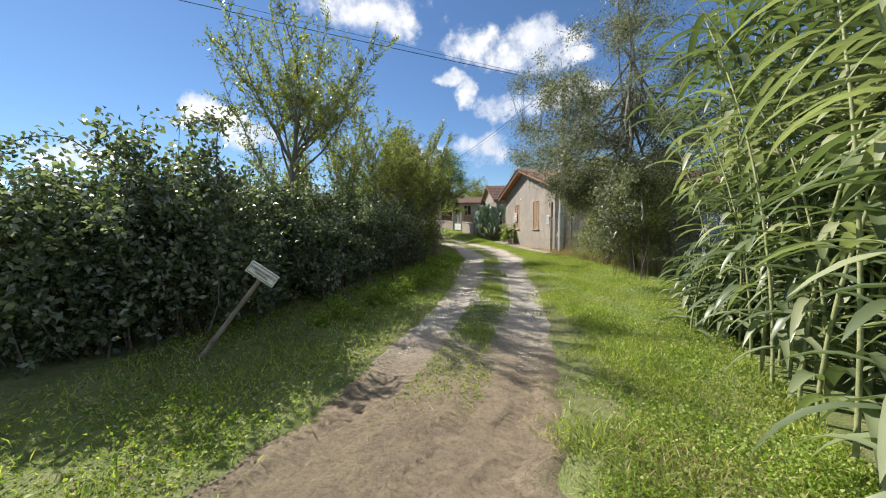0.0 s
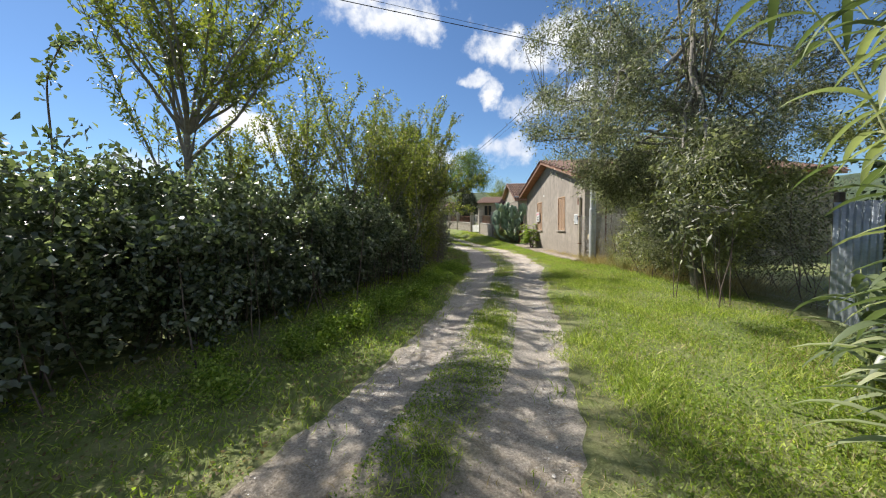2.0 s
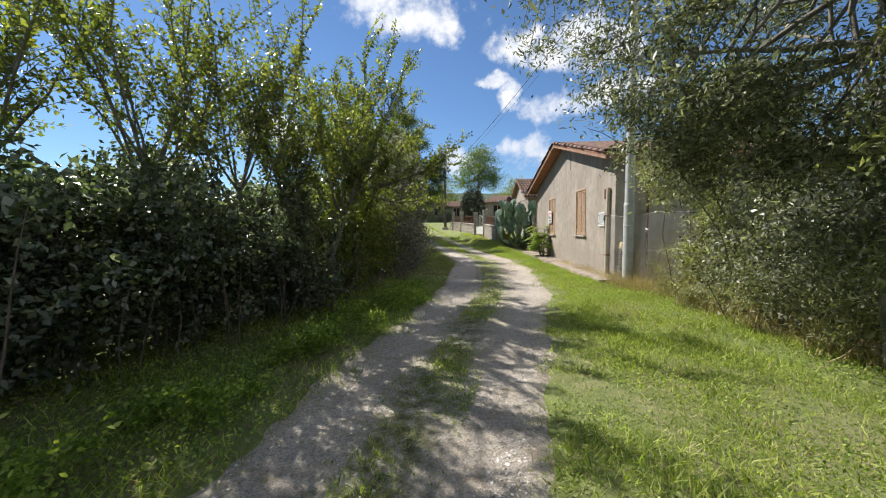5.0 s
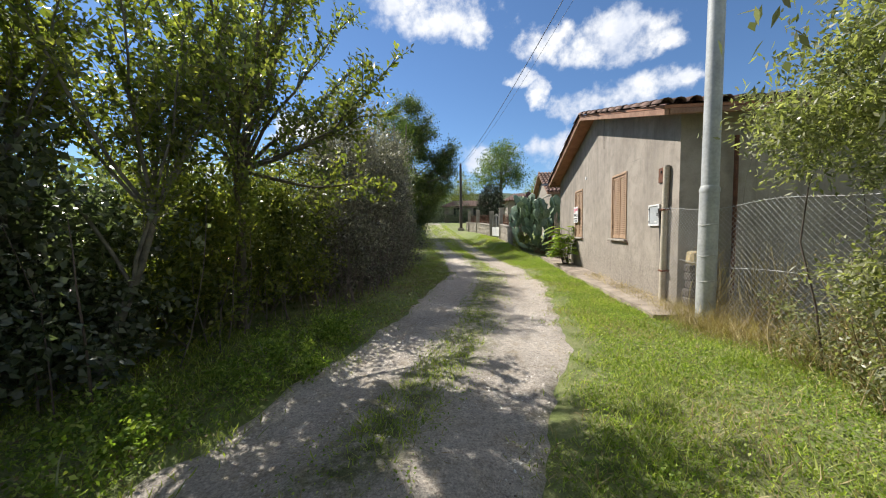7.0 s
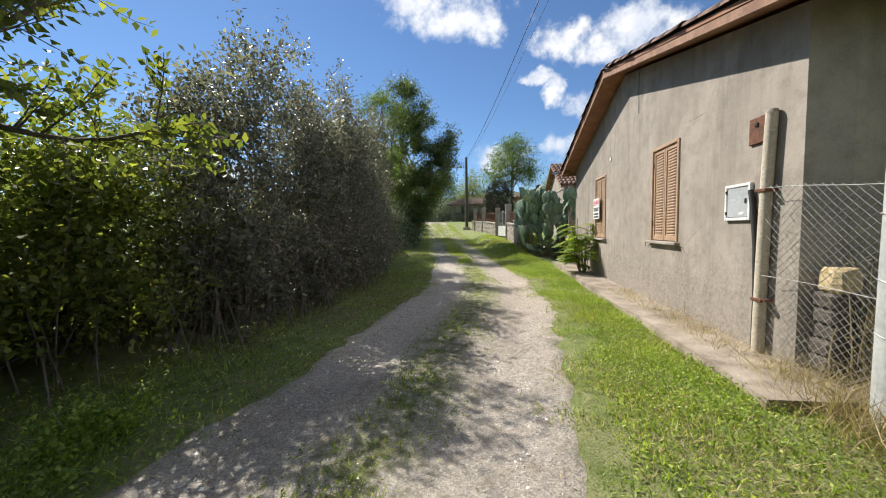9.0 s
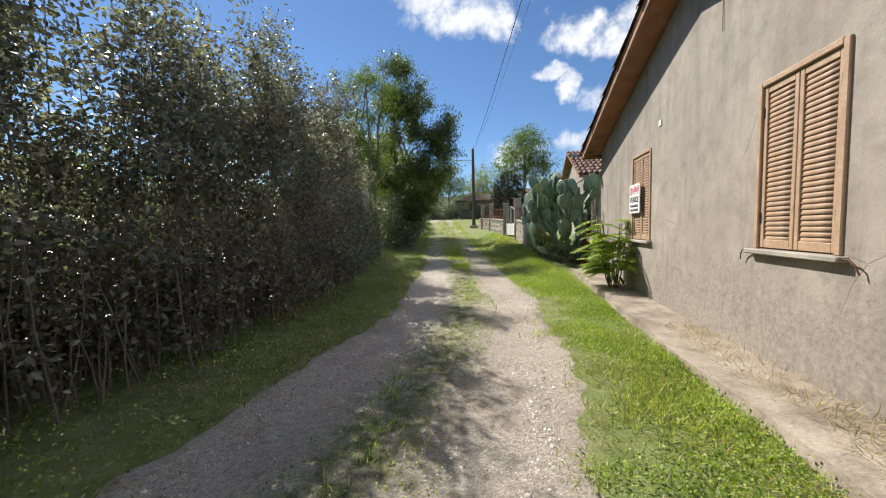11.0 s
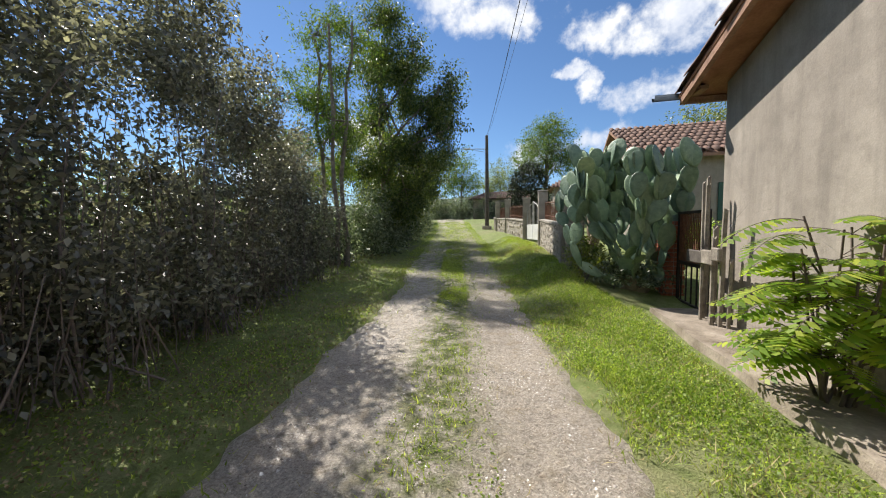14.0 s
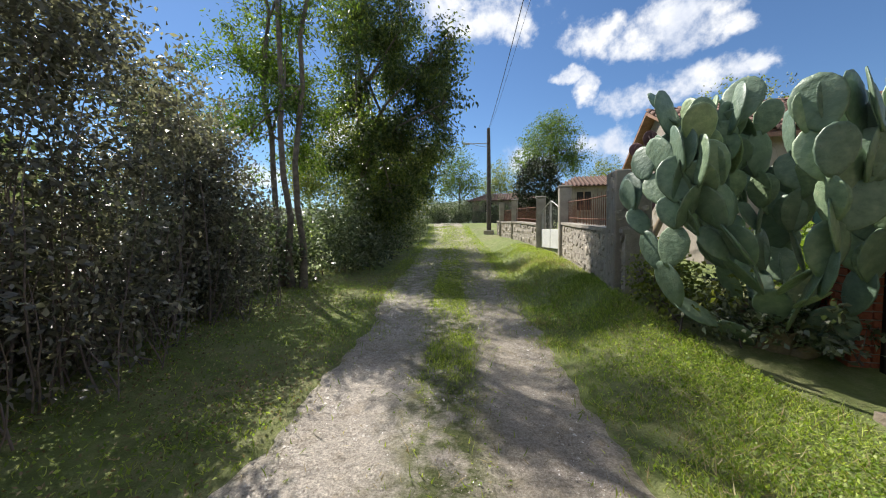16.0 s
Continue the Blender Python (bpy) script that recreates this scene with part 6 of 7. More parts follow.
tree("acacia_tree", up(-0.3, 29.4), "tall acacia with drooping feathery foliage beside the lane", 6.4,
     break_up([((-0.6, 0.4, 5.4), (1.3, 1.7, 1.8)), ((-0.1, 0.2, 3.8), (0.8, 1.1, 1.3)), ((-1.2, 0.6, 4.2), (1.5, 1.5, 1.7)), ((-0.5, 0.8, 7.2), (1.0, 1.1, 1.0)), ((0.0, 1.1, 3.0), (0.9, 1.2, 1.4)), ((-1.4, -0.6, 3.0), (1.2, 1.2, 1.2))], 44, 5, 0.40),
     M["locust"], M["bark"], 0.07, 720, 30, 0.18, 0.10, 0.036, 35, 10, 260, "tree", droop=0.8, stems=3, shell=0.6)
tree("acacia_tree", up(-0.4, 32.8), "tall dark acacia with long drooping sprays over the lane", 5.8,
     break_up([((0.2, 0, 4.8), (1.8, 2.0, 2.2)), ((1.4, -0.8, 4.2), (1.1, 1.3, 1.6)), ((2.4, -0.6, 4.8), (1.0, 1.2, 1.2)), ((2.0, -0.4, 3.3), (0.9, 1.0, 1.1)), ((0.6, 0.4, 6.4), (1.3, 1.3, 1.2)), ((1.1, 0.0, 7.1), (1.2, 1.3, 1.3)), ((-0.4, 0.5, 7.6), (1.4, 1.3, 1.2)), ((0.4, 0.5, 2.6), (1.7, 2.0, 1.8)), ((1.2, 0.8, 1.9), (0.9, 1.3, 1.3)), ((1.4, 1.6, 2.8), (0.9, 1.1, 1.2))], 84, 6, 0.42),
     M["willow"], M["bark"], 0.12, 2000, 32, 0.2, 0.11, 0.05, 36, 18, 220, "tree", droop=0.9, shell=0.6)
tree("acacia_tree", up(-2.6, 37.5), "dark leafy tree at the bend of the lane", 4.6,
     [((0, 0, 4.2), (2.2, 2.2, 2.4)), ((1.0, -0.6, 2.2), (1.9, 1.9, 1.8)), ((1.6, 0.8, 4.0), (1.2, 1.2, 1.3))],
     M["shrub"], M["bark"], 0.15, 800, 30, 0.24, 0.13, 0.06, 37, 10, 90, "tree", droop=0.6)
BOUGHS = [(-2.8, -3.75, 1.35), (-2.7, -3.5, 1.8), (-2.3, -3.0, 2.1), (-1.5, -2.0, 2.5), (-3.5, -1.1, 2.8), (-2.8, -0.9, 2.95)]
tree("evergreen_oak", up(7.1, 11.6), "large evergreen oak with grey-green foliage overhanging the lane", 5.6,
     [(b, (0.34, 0.36, 0.30)) for b in BOUGHS] + break_up([((-1.6, -0.3, 3.4), (1.5, 1.6, 1.3)), ((0.2, 0.1, 4.6), (2.2, 2.1, 1.8)), ((-2.0, -1.3, 3.9), (1.1, 1.0, 1.1)), ((-1.6, -1.6, 2.6), (0.8, 0.8, 0.7)), ((-2.6, 1.1, 4.0), (0.9, 1.0, 1.2)), ((-2.3, 0.9, 5.3), (1.1, 1.0, 1.2)), ((-1.6, 1.0, 3.5), (1.1, 1.1, 0.9)), ((-0.8, 0.7, 2.5), (0.9, 0.9, 0.8)), ((-1.6, 0.65, 2.2), (0.6, 0.6, 0.95)), ((1.4, 0.6, 3.2), (1.9, 1.9, 1.7)), ((0.4, -1.5, 3.1), (1.4, 1.2, 1.3)), ((-0.4, 0.0, 6.6), (1.9, 1.7, 1.2)), ((-0.6, 0.6, 1.9), (1.2, 1.5, 1.2)), ((0.3, 0.2, 1.3), (1.4, 1.5, 1.2))], 200, 7, 0.32, 0.62),
     M["oak"], M["bark_grey"], 0.085, 3400, 32, 0.14, 0.074, 0.021, 38, 60, 700, "tree", lean=(-0.2, 0.0), shell=0.6)
lob = [((0, 0, 1.2), (1.5, 1.7, 1.1)), ((-0.4, 0.9, 0.9), (1.0, 1.1, 0.9)), ((0.5, -0.8, 1.3), (1.1, 1.0, 1.0))]
bush("oak_scrub", up(8.0, 12.2), "dark scrubby undergrowth beneath the evergreen oak", lob, M["oak"], 620, 30, 0.14, 0.075, 0.036, 401, 50, "shrub", "undergrowth by the fence")
lob = break_up([((0, 0, 1.9), (0.9, 0.8, 0.8)), ((0.2, 0.4, 1.1), (0.8, 0.7, 0.8)), ((-0.2, 0.2, 2.4), (0.7, 0.7, 0.5)), ((0.9, -0.6, 2.3), (0.8, 0.8, 0.9))], 26, 11, 0.45)
bush("olive_bush", up(6.55, 10.35), "pale olive-green bush hanging over the verge", lob, M["olive"], 620, 32, 0.12, 0.075, 0.026, 402, 16, "shrub", "undergrowth by the fence")
lob = break_up([((-0.75, -0.1, 1.75), (0.6, 0.7, 0.6)), ((-0.5, 0.2, 2.4), (0.8, 0.8, 0.7)), ((-0.1, -0.3, 3.1), (0.9, 0.9, 0.8)), ((-0.1, 0.2, 1.0), (0.7, 0.8, 0.6)), ((0.5, 0.3, 2.2), (0.9, 1.0, 1.2))], 36, 8, 0.40)
bush("olive_bush", up(7.75, 14.4), "tall pale olive-green bush hanging over the chain-link fence", lob, M["olive"], 1100, 36, 0.11, 0.065, 0.022, 403, 12, "shrub", "undergrowth by the fence")
for k, (x, y, h) in enumerate(((7.35, 14.9, 0.75), (7.2, 14.0, 0.7), (7.15, 13.1, 0.75), (7.1, 12.2, 0.7))):
    lob = break_up([((0, 0, h * 0.5), (0.35, 0.5, h * 0.5))], 10, 860 + k, 0.5, 0.9)
    bush("brush", up(x, y), "grey-green brush with dry stalks at the fence foot", lob, M["olive"], 110, 18, 0.09, 0.055, 0.018, 870 + k, 45, "shrub", "brush along the fence", wood=M["straw"])
for k, (x, y) in enumerate(((7.5, 16.9), (7.5, 15.9), (7.6, 14.9))):
    lob = [((0, 0, 0.5), (0.32, 0.6, 0.5)), ((0.1, 0.2, 0.8), (0.3, 0.4, 0.4))]
    bush("dry_weeds", up(x, y), "grey dried weeds tangled in the chain-link fence", lob, M["straw"], 60, 16, 0.08, 0.03, 0.008, 450 + k, 90, "weeds", "dry weeds in the fence", wood=M["straw"])
lob = [((0, 0, 0.5), (1.0, 1.6, 0.55))]
bush("dry_weeds", up(8.2, 13.8), "grey dried weeds along the fence", lob, M["olive"], 160, 26, 0.10, 0.05, 0.018, 404, 60, "weeds", "undergrowth by the fence", wood=M["straw"])

lob = [((0, 0, 1.9), (1.2, 1.2, 2.0))]
bush("evergreen_topiary", up(4.9, 41.2), "dark rounded evergreen clipped like an egg", lob, M["yew"], 900, 26, 0.10, 0.09, 0.05, 410, 12, "bush", shell=0.25)
tree("locust_tree", up(6.8, 62), "tall airy locust tree beyond the cottages", 7.5,
     [((0, 0, 8.5), (3.4, 3.4, 2.2)), ((-1.8, 0, 6.4), (2.4, 2.4, 1.7)), ((2.0, 0, 6.6), (2.2, 2.2, 1.7)), ((0.4, 0, 10.4), (1.8, 1.8, 1.3))],
     M["locust"], M["bark"], 0.2, 620, 24, 0.35, 0.22, 0.10, 41, 16, 160, "tree", group="far trees")
FAR = [(-2.6, 60, 8.5, M["locust"]), (-6.5, 56, 5.0, M["shrub"]), (-9, 63, 9, M["locust"]), (1.0, 70, 9, M["shrub"]), (13, 66, 8, M["shrub"]), (17, 49, 9.0, M["shrub"]), (21, 52, 9.5, M["oak"]), (-14, 50, 7, M["shrub"]), (-16, 30, 5, M["shrub"]), (-22, 18, 6, M["shrub"])]
for k, (x, y, h, mat) in enumerate(FAR):
    tree("leafy_tree", up(x, y), "leafy green tree standing beyond the lane", h * 0.6,
         [((0, 0, h * 0.66), (h * 0.27, h * 0.27, h * 0.3)), ((h * 0.15, 0, h * 0.45), (h * 0.2, h * 0.2, h * 0.2)), ((-h * 0.16, 0.3, h * 0.5), (h * 0.2, h * 0.2, h * 0.22))],
         mat, M["bark"], 0.15, 320, 22, 0.32, 0.20, 0.10, 60 + k, 9, 60, "tree", group="far trees")
for k, (x, y) in enumerate(((-5.5, 49), (-3.8, 52.5), (-7.5, 46), (-1.2, 57.5), (-3.4, 58.5), (1.2, 56.5), (-5.4, 58))):
    bush("dark_bush", up(x, y), "dark leafy bush at the end of the lane", [((0, 0, 1.2), (1.6, 1.5, 1.4)), ((0.9, 0.3, 0.7), (1.1, 1.0, 0.9))], M["bramble"], 240, 24, 0.2, 0.13, 0.07, 430 + k, 10, "bush", "bushes at the lane's end")


# dense shrubs added as a light block, so the gaps between reeds go dark
for k, (x, y, h) in enumerate(((6.3, 4.6, 3.6), (7.2, 6.3, 3.8), (8.6, 8.6, 3.6))):
    lob = [((0, 0, h * 0.5), (1.2, 1.3, h * 0.5)), ((0.1, 0.1, h * 0.25), (1.2, 1.2, h * 0.28))]
    bush("hedge_shrub", up(x, y), "dark leafy shrub added behind the reeds to block light through them", lob, M["bramble"], 420, 26, 0.16, 0.11, 0.06, 270 + k, 20, "shrub", "shrubs behind the reeds")

# ---- reeds ----
def blade(start, dirv, length, width, sag, n=7):
    """A long arching leaf as a folded ribbon."""
    d = np.array(dirv, float)
    pts = []
    p = np.array(start, float)
    for k in range(n):
        pts.append(p.copy())
        d = d + np.array([0, 0, -sag / n])
        d /= np.linalg.norm(d)
        p = p + d * length / (n - 1)
    pts = np.array(pts)
    t = np.linspace(0, 1, n)
    w = width * np.sin(np.pi * np.clip(t * 0.86 + 0.14, 0, 1)) ** 0.8
    w[-1] = 0.001
    hor = np.cross(np.array(dirv, float), (0, 0, 1))
    hor /= np.linalg.norm(hor) + 1e-9
    L, R = pts + hor * w[:, None] / 2, pts - hor * w[:, None] / 2
    mid = pts - np.array([0, 0, 1]) * w[:, None] * 0.22
    v = np.stack([L, mid, R], 1).reshape(-1, 3)
    f = []
    for k in range(n - 1):
        a = k * 3
        f += [(a, a + 1, a + 4, a + 3), (a + 1, a + 2, a + 5, a + 4)]
    return v, np.array(f)


def reed_proto(seed, h, lean, leaf_len=0.6):
    r = np.random.default_rng(seed)
    e = thing("giant_reed", (0, 0, 0), "tall green giant reed with long arching leaves", "reed", "reed thicket beside the lane")
    n = 12
    t = np.linspace(0, 1, n)
    la = r.uniform(0, 2 * np.pi)
    p = np.stack([lean * math.cos(la) * t ** 2 * h * 0.3, lean * math.sin(la) * t ** 2 * h * 0.3, t * h - 0.05], -1)
    part_np("stalk", *tube_arrays(p, np.linspace(0.014, 0.005, n), 7), M["stalk"], e, smooth=True)
    blades = []
    z = 0.35 if h > 2 else 0.1
    k = 0
    while z < h:
        i = z / h
        q = np.array([np.interp(i, t, p[:, c]) for c in range(3)])
        a = la + k * np.pi + r.normal() * 0.7
        up_ = r.uniform(0.5, 1.1)
        blades.append(blade(q, (math.cos(a), math.sin(a), up_), leaf_len * r.uniform(0.7, 1.25), 0.070 * r.uniform(0.7, 1.15), r.uniform(1.4, 3.2)))
        z += r.uniform(0.08, 0.15)
        k += 1
    part_np("leafage", *merge(blades), M["reed_leaf"], e)
    return e


reeds = [reed_proto(500 + k, h, ln) for k, (h, ln) in enumerate(((4.4, 0.5), (3.9, 0.7), (4.7, 0.35), (3.4, 0.9), (2.4, 0.8)))]
small = [reed_proto(520 + k, 0.95, 0.6, 0.55) for k in range(2)]
rr = random.Random(77)
spots = []
while len(spots) < 105:
    y = rr.uniform(3.5, 7.1)
    x = 3.2 + (y - 3.9) * 0.62 + rr.random() ** 1.2 * 1.9
    if all(math.dist((x, y), s) > 0.12 for s in spots):
        spots.append((x, y))
for k, (x, y) in enumerate(spots):
    proto = reeds[rr.randrange(5)]
    m = pose(x, y, float(land(x, y)), 0, 0, rr.uniform(0, 360))
    if k < 5:
        reeds[k].matrix_world = m
    else:
        copy_thing(proto, m)
for k in range(16):
    y = rr.uniform(6.3, 7.6)
    x = 4.3 + (y - 6.3) * 0.7 + rr.random() * 0.5
    m = pose(x, y, float(land(x, y)), rr.uniform(-8, 8), rr.uniform(-8, 8), rr.uniform(0, 360))
    if k < 2:
        small[k].matrix_world = m
    else:
        copy_thing(small[k % 2], m)


# ---- sumac, weeds, grass ----
def sumac(at, seed, stems, h, label):
    r = np.random.default_rng(seed)
    e = thing("sumac_plant", at, label, "plant")
    leaves, wood = [], []
    for s in range(stems):
        a = r.uniform(0, 2 * np.pi)
        base = np.array([0.08 * math.cos(a), 0.08 * math.sin(a), -0.03])
        top = np.array([0.25 * math.cos(a), 0.25 * math.sin(a), h * r.uniform(0.55, 0.9)])
        q, rad = limb(r, base, top, 0.013, 0.007, 0.1, 6)
        wood.append(tube_arrays(q, rad, 5))
        for k in range(7):
            i = r.uniform(0.25, 1.0)
            st = base + (top - base) * i
            b = r.uniform(0, 2 * np.pi)
            d = np.array([math.cos(b) * 0.8 - 0.2, math.sin(b) * 0.8 - 0.1, r.uniform(0.2, 0.8)])
            d /= np.linalg.norm(d)
            ln = r.uniform(0.4, 0.66)
            pts, p = [], st.copy()
            for j in range(15):
                pts.append(p.copy())
                d = d + np.array([0, 0, -0.075])
                d /= np.linalg.norm(d)
                p = p + d * ln / 14
            pts = np.array(pts)
            wood.append(tube_arrays(pts, np.linspace(0.004, 0.0015, 15), 3))
            tang = np.gradient(pts, axis=0)
            tang = unit(tang)
            side = unit(np.cross(tang, (0, 0, 1)))
            upv = np.cross(side, tang)
            for sg in (-1, 1):
                L = 0.14 * np.sin(np.linspace(0.5, 2.9, 13))[:, None] + 0.02
                dd = unit(side[2:] * sg + tang[2:] * 0.35 - upv[2:] * 0.25)
                bpt = pts[2:]
                tip = bpt + dd * L
                m1 = bpt + dd * L * 0.4 + tang[2:] * 0.021
                m2 = bpt + dd * L * 0.4 - tang[2:] * 0.021
                v = np.stack([bpt, m1, tip, m2], 1).reshape(-1, 3)
                leaves.append((v, np.arange(len(v)).reshape(-1, 4)))
    part_np("stem_tangle", *merge(wood), M["twig"], e, smooth=True)
    part_np("leafage", *merge(leaves), M["fern"], e)


sumac((6.98, 23.5, 0.11), 1, 12, 1.45, "bright green young sumac growing from the slab under the window")
lob = [((0, 0, 0.30), (0.45, 0.8, 0.4)), ((-0.1, 0.5, 0.45), (0.35, 0.4, 0.45))]
bush("weed_clump", up(6.1, 27.7), "leafy bright green weeds at the foot of the prickly pear", lob, M["shrub"], 90, 18, 0.09, 0.065, 0.045, 440, 30, "weeds")
lob = break_up([((0, 0, 0.25), (0.5, 0.9, 0.35))], 12, 880, 0.4, 0.8)
bush("weed_clump", up(6.75, 27.3), "dark weeds and nettles under the prickly pear", lob, M["bramble"], 150, 18, 0.08, 0.07, 0.04, 443, 14, "weeds")
lob = [((0, 0, 1.0), (0.5, 1.6, 0.5))]
bush("garden_vine", up(8.6, 26.3), "bright green vine behind the yard gate", lob, M["fern"], 260, 22, 0.1, 0.09, 0.07, 441, 26, "plant")
lob = [((0, 0, 0.4), (0.8, 1.0, 0.5))]
bush("garden_shrub", up(8.4, 29.5), "leafy garden shrub behind the wall", lob, M["clover"], 200, 22, 0.1, 0.08, 0.05, 442, 20, "plant")


for k, (x, y, h) in enumerate(((0.55, 8.4, 0.22), (0.85, 9.2, 0.30), (1.2, 10.0, 0.34), (1.45, 11.0, 0.26), (1.75, 12.2, 0.28), (1.95, 13.4, 0.2), (2.3, 14.5, 0.26), (2.45, 15.6, 0.22), (0.1, 7.5, 0.26))):
    lob = break_up([((0, 0, h * 0.5), (0.42, 0.5, h * 0.6))], 9, 820 + k, 0.42, 0.9)
    bush("weed_clump", up(x, y), "bright leafy weeds on the shaded side of the lane", lob, M["clover"], 130, 16, 0.05, 0.042, 0.024, 830 + k, 1, "weeds", "weeds along the hedge foot", wood=M["stalk"])


def patchy(x, y):
    return 0.5 + 0.5 * np.sin(x * 2.1 + 1.7 * np.sin(y * 1.3)) * np.sin(y * 1.9 + 1.3 * np.sin(x * 1.7))


def scatter(r, n, x_lo, x_hi, y0, y1, power=1.0):
    y = y0 + (y1 - y0) * r.uniform(0, 1, n) ** power
    lo, hi = x_lo(y), x_hi(y)
    return lo + (hi - lo) * r.uniform(0, 1, n), y


def grass_arrays(r, x, y, length, width, lean=0.5):
    n = len(x)
    base = np.stack([x, y, land(x, y) - 0.01], -1)
    d = unit(np.stack([r.normal(size=n) * lean, r.normal(size=n) * lean, np.ones(n)], -1))
    ln = (length * r.uniform(0.5, 1.4, n))[:, None]
    a = r.uniform(0, 2 * np.pi, n)
    side = np.stack([np.cos(a), np.sin(a), np.zeros(n)], -1) * (width * r.uniform(0.7, 1.3, n))[:, None]
    bend = np.stack([r.normal(size=n), r.normal(size=n), np.zeros(n)], -1) * ln * 0.25
    mid = base + d * ln * 0.5
    v = np.stack([base, mid + side * 0.5, base + d * ln + bend, mid - side * 0.5], 1).reshape(-1, 3)
    return v, np.arange(n * 4).reshape(-1, 4)


def right_bound(y):
    return np.interp(y, [2, 4, 5.5, 7, 9, 11, 14, 16.5, 16.7, 26.1, 26.2, 28.2, 33, 44], [2.9, 3.4, 4.3, 5.2, 6.6, 7.3, 7.5, 7.3, 6.66, 6.5, 6.3, 5.7, 5.3, 2.2])


def left_bound(y):
    return np.interp(y, [2, 5, 8, 11, 13, 15, 17, 20, 22.5, 25, 28, 31, 40], [-3.0, -2.0, -0.8, -0.1, 0.5, 1.0, 1.6, 1.8, 1.6, 0.8, 0.0, -0.9, -4])


def build_grass():
    r = np.random.default_rng(91)
    x, y = scatter(r, 330000, lambda y: road_right(y) - 0.6, right_bound, 3.2, 36, 1.25)
    near = step(-0.35, 0.45, x - road_right(y) + 0.6 * (patchy(x * 2.3, y * 2.9) - 0.5))
    keep = r.uniform(0, 1, len(x)) < np.clip(1.25 * patchy(x * 1.1, y * 0.9) + 0.12, 0.18, 1) * near ** 1.6
    x, y = x[keep], y[keep]
    dry = r.uniform(0, 1, len(x)) < 0.06 + 0.34 * patchy(x * 0.8 + 3, y * 0.7 + 2) ** 3
    v, f = grass_arrays(r, x[dry], y[dry], 0.10, 0.006, 0.9)
    tagged(part_np("dry_grass", v, f, M["straw"]), "dry yellow blades among the verge grass", "dry grass", kind="stuff")
    x, y = x[~dry], y[~dry]
    v, f = grass_arrays(r, x, y, 0.04 + 0.10 * patchy(x * 1.7, y * 1.4 + 1) ** 1.5 * (1 - 0.4 * step(10, 15, y)), 0.0075, 0.75)
    tagged(part_np("grass", v, f, M["grass"]), "short bright green grass of the sunny verge", "grass", kind="stuff")
    x, y = scatter(r, 160000, lambda y: road_right(y) - 0.15, right_bound, 3.2, 30, 1.2)
    near = step(-0.15, 0.5, x - road_right(y) + 0.6 * (patchy(x * 2.3, y * 2.9) - 0.5))
    keep = r.uniform(0, 1, len(x)) < (0.1 + 0.9 * patchy(x * 1.3 + 4, y * 1.2) ** 1.5) * near
    x, y = x[keep], y[keep]
    pos = np.stack([x, y, land(x, y) + r.uniform(0.01, 0.08, len(x))], -1)
    v, f = leaf_arrays(r, pos, 0.024, 0.016, None, 0.0)
    tagged(part_np("clover", v, f, M["clover"]), "low clover and weeds in the verge", "weeds", kind="stuff")
    x, y = scatter(r, 170000, left_bound, lambda y: road_left(y) + 0.55, 3.0, 40, 1.0)
    near = step(0.55, -0.25, x - road_left(y) + 0.35 * (patchy(x * 2.3, y * 2.9) - 0.5))
    keep = r.uniform(0, 1, len(x)) < (0.15 + 0.85 * patchy(x + 2, y) ** 1.5) * near ** 1.6 * (1 - 0.68 * step(14, 18, y))
    x, y = x[keep], y[keep]
    v, f = grass_arrays(r, x, y, (0.05 + 0.09 * patchy(x * 1.9 + 3, y * 1.5)) * (1 - 0.4 * step(15, 18, y)), 0.009, 0.9)
    tagged(part_np("grass", v, f, M["grass"]), "longer shaded grass between the lane and the hedge", "grass", kind="stuff")
    x, y = scatter(r, 80000, left_bound, lambda y: road_left(y) + 0.12, 3.0, 30, 1.15)
    pos = np.stack([x, y, land(x, y) + r.uniform(0.01, 0.12, len(x))], -1)
    keep = r.uniform(0, 1, len(x)) < (0.1 + 0.9 * patchy(x + 5, y * 1.1) ** 1.5) * (1 - 0.6 * step(14, 18, y))
    v, f = leaf_arrays(r, pos[keep], 0.030, 0.018, None, 0.0)
    tagged(part_np("weeds", v, f, M["clover"]), "leafy weeds at the shaded edge of the lane", "weeds", kind="stuff")
    mid = lambda y, k: road_left(y) + (road_right(y) - road_left(y)) * k
    x, y = scatter(r, 90000, lambda y: mid(y, 0.40), lambda y: mid(y, 0.61), 5.2, 36, 1.0)
    keep = r.uniform(0, 1, len(x)) < np.clip(1.5 * patchy(x + 1, y * 0.8) - 0.35, 0.02, 1) * np.where((y > 14) & (y < 24.5), 0.4, 1.0)
    x, y = x[keep], y[keep]
    v, f = grass_arrays(r, x, y, 0.08, 0.008, 0.8)
    tagged(part_np("grass", v, f, M["grass"]), "thin grass strip between the wheel tracks", "grass", kind="stuff")
    x, y = scatter(r, 90000, lambda y: mid(y, 0.33), lambda y: mid(y, 0.68), 4.2, 26, 1.7)
    keep = r.uniform(0, 1, len(x)) < np.clip(1.6 * patchy(x + 7, y * 0.9) - 0.4, 0.03, 1) * step(4.6, 7.0, y) * (1 - 0.65 * step(11, 14, y))
    x, y = x[keep], y[keep]
    pos = np.stack([x, y, land(x, y) + r.uniform(0.0, 0.035, len(x))], -1)
    v, f = leaf_arrays(r, pos, 0.021, 0.015, None, 0.0)
    tagged(part_np("weeds", v, f, M["clover"]), "small weeds between the wheel tracks", "weeds", kind="stuff")
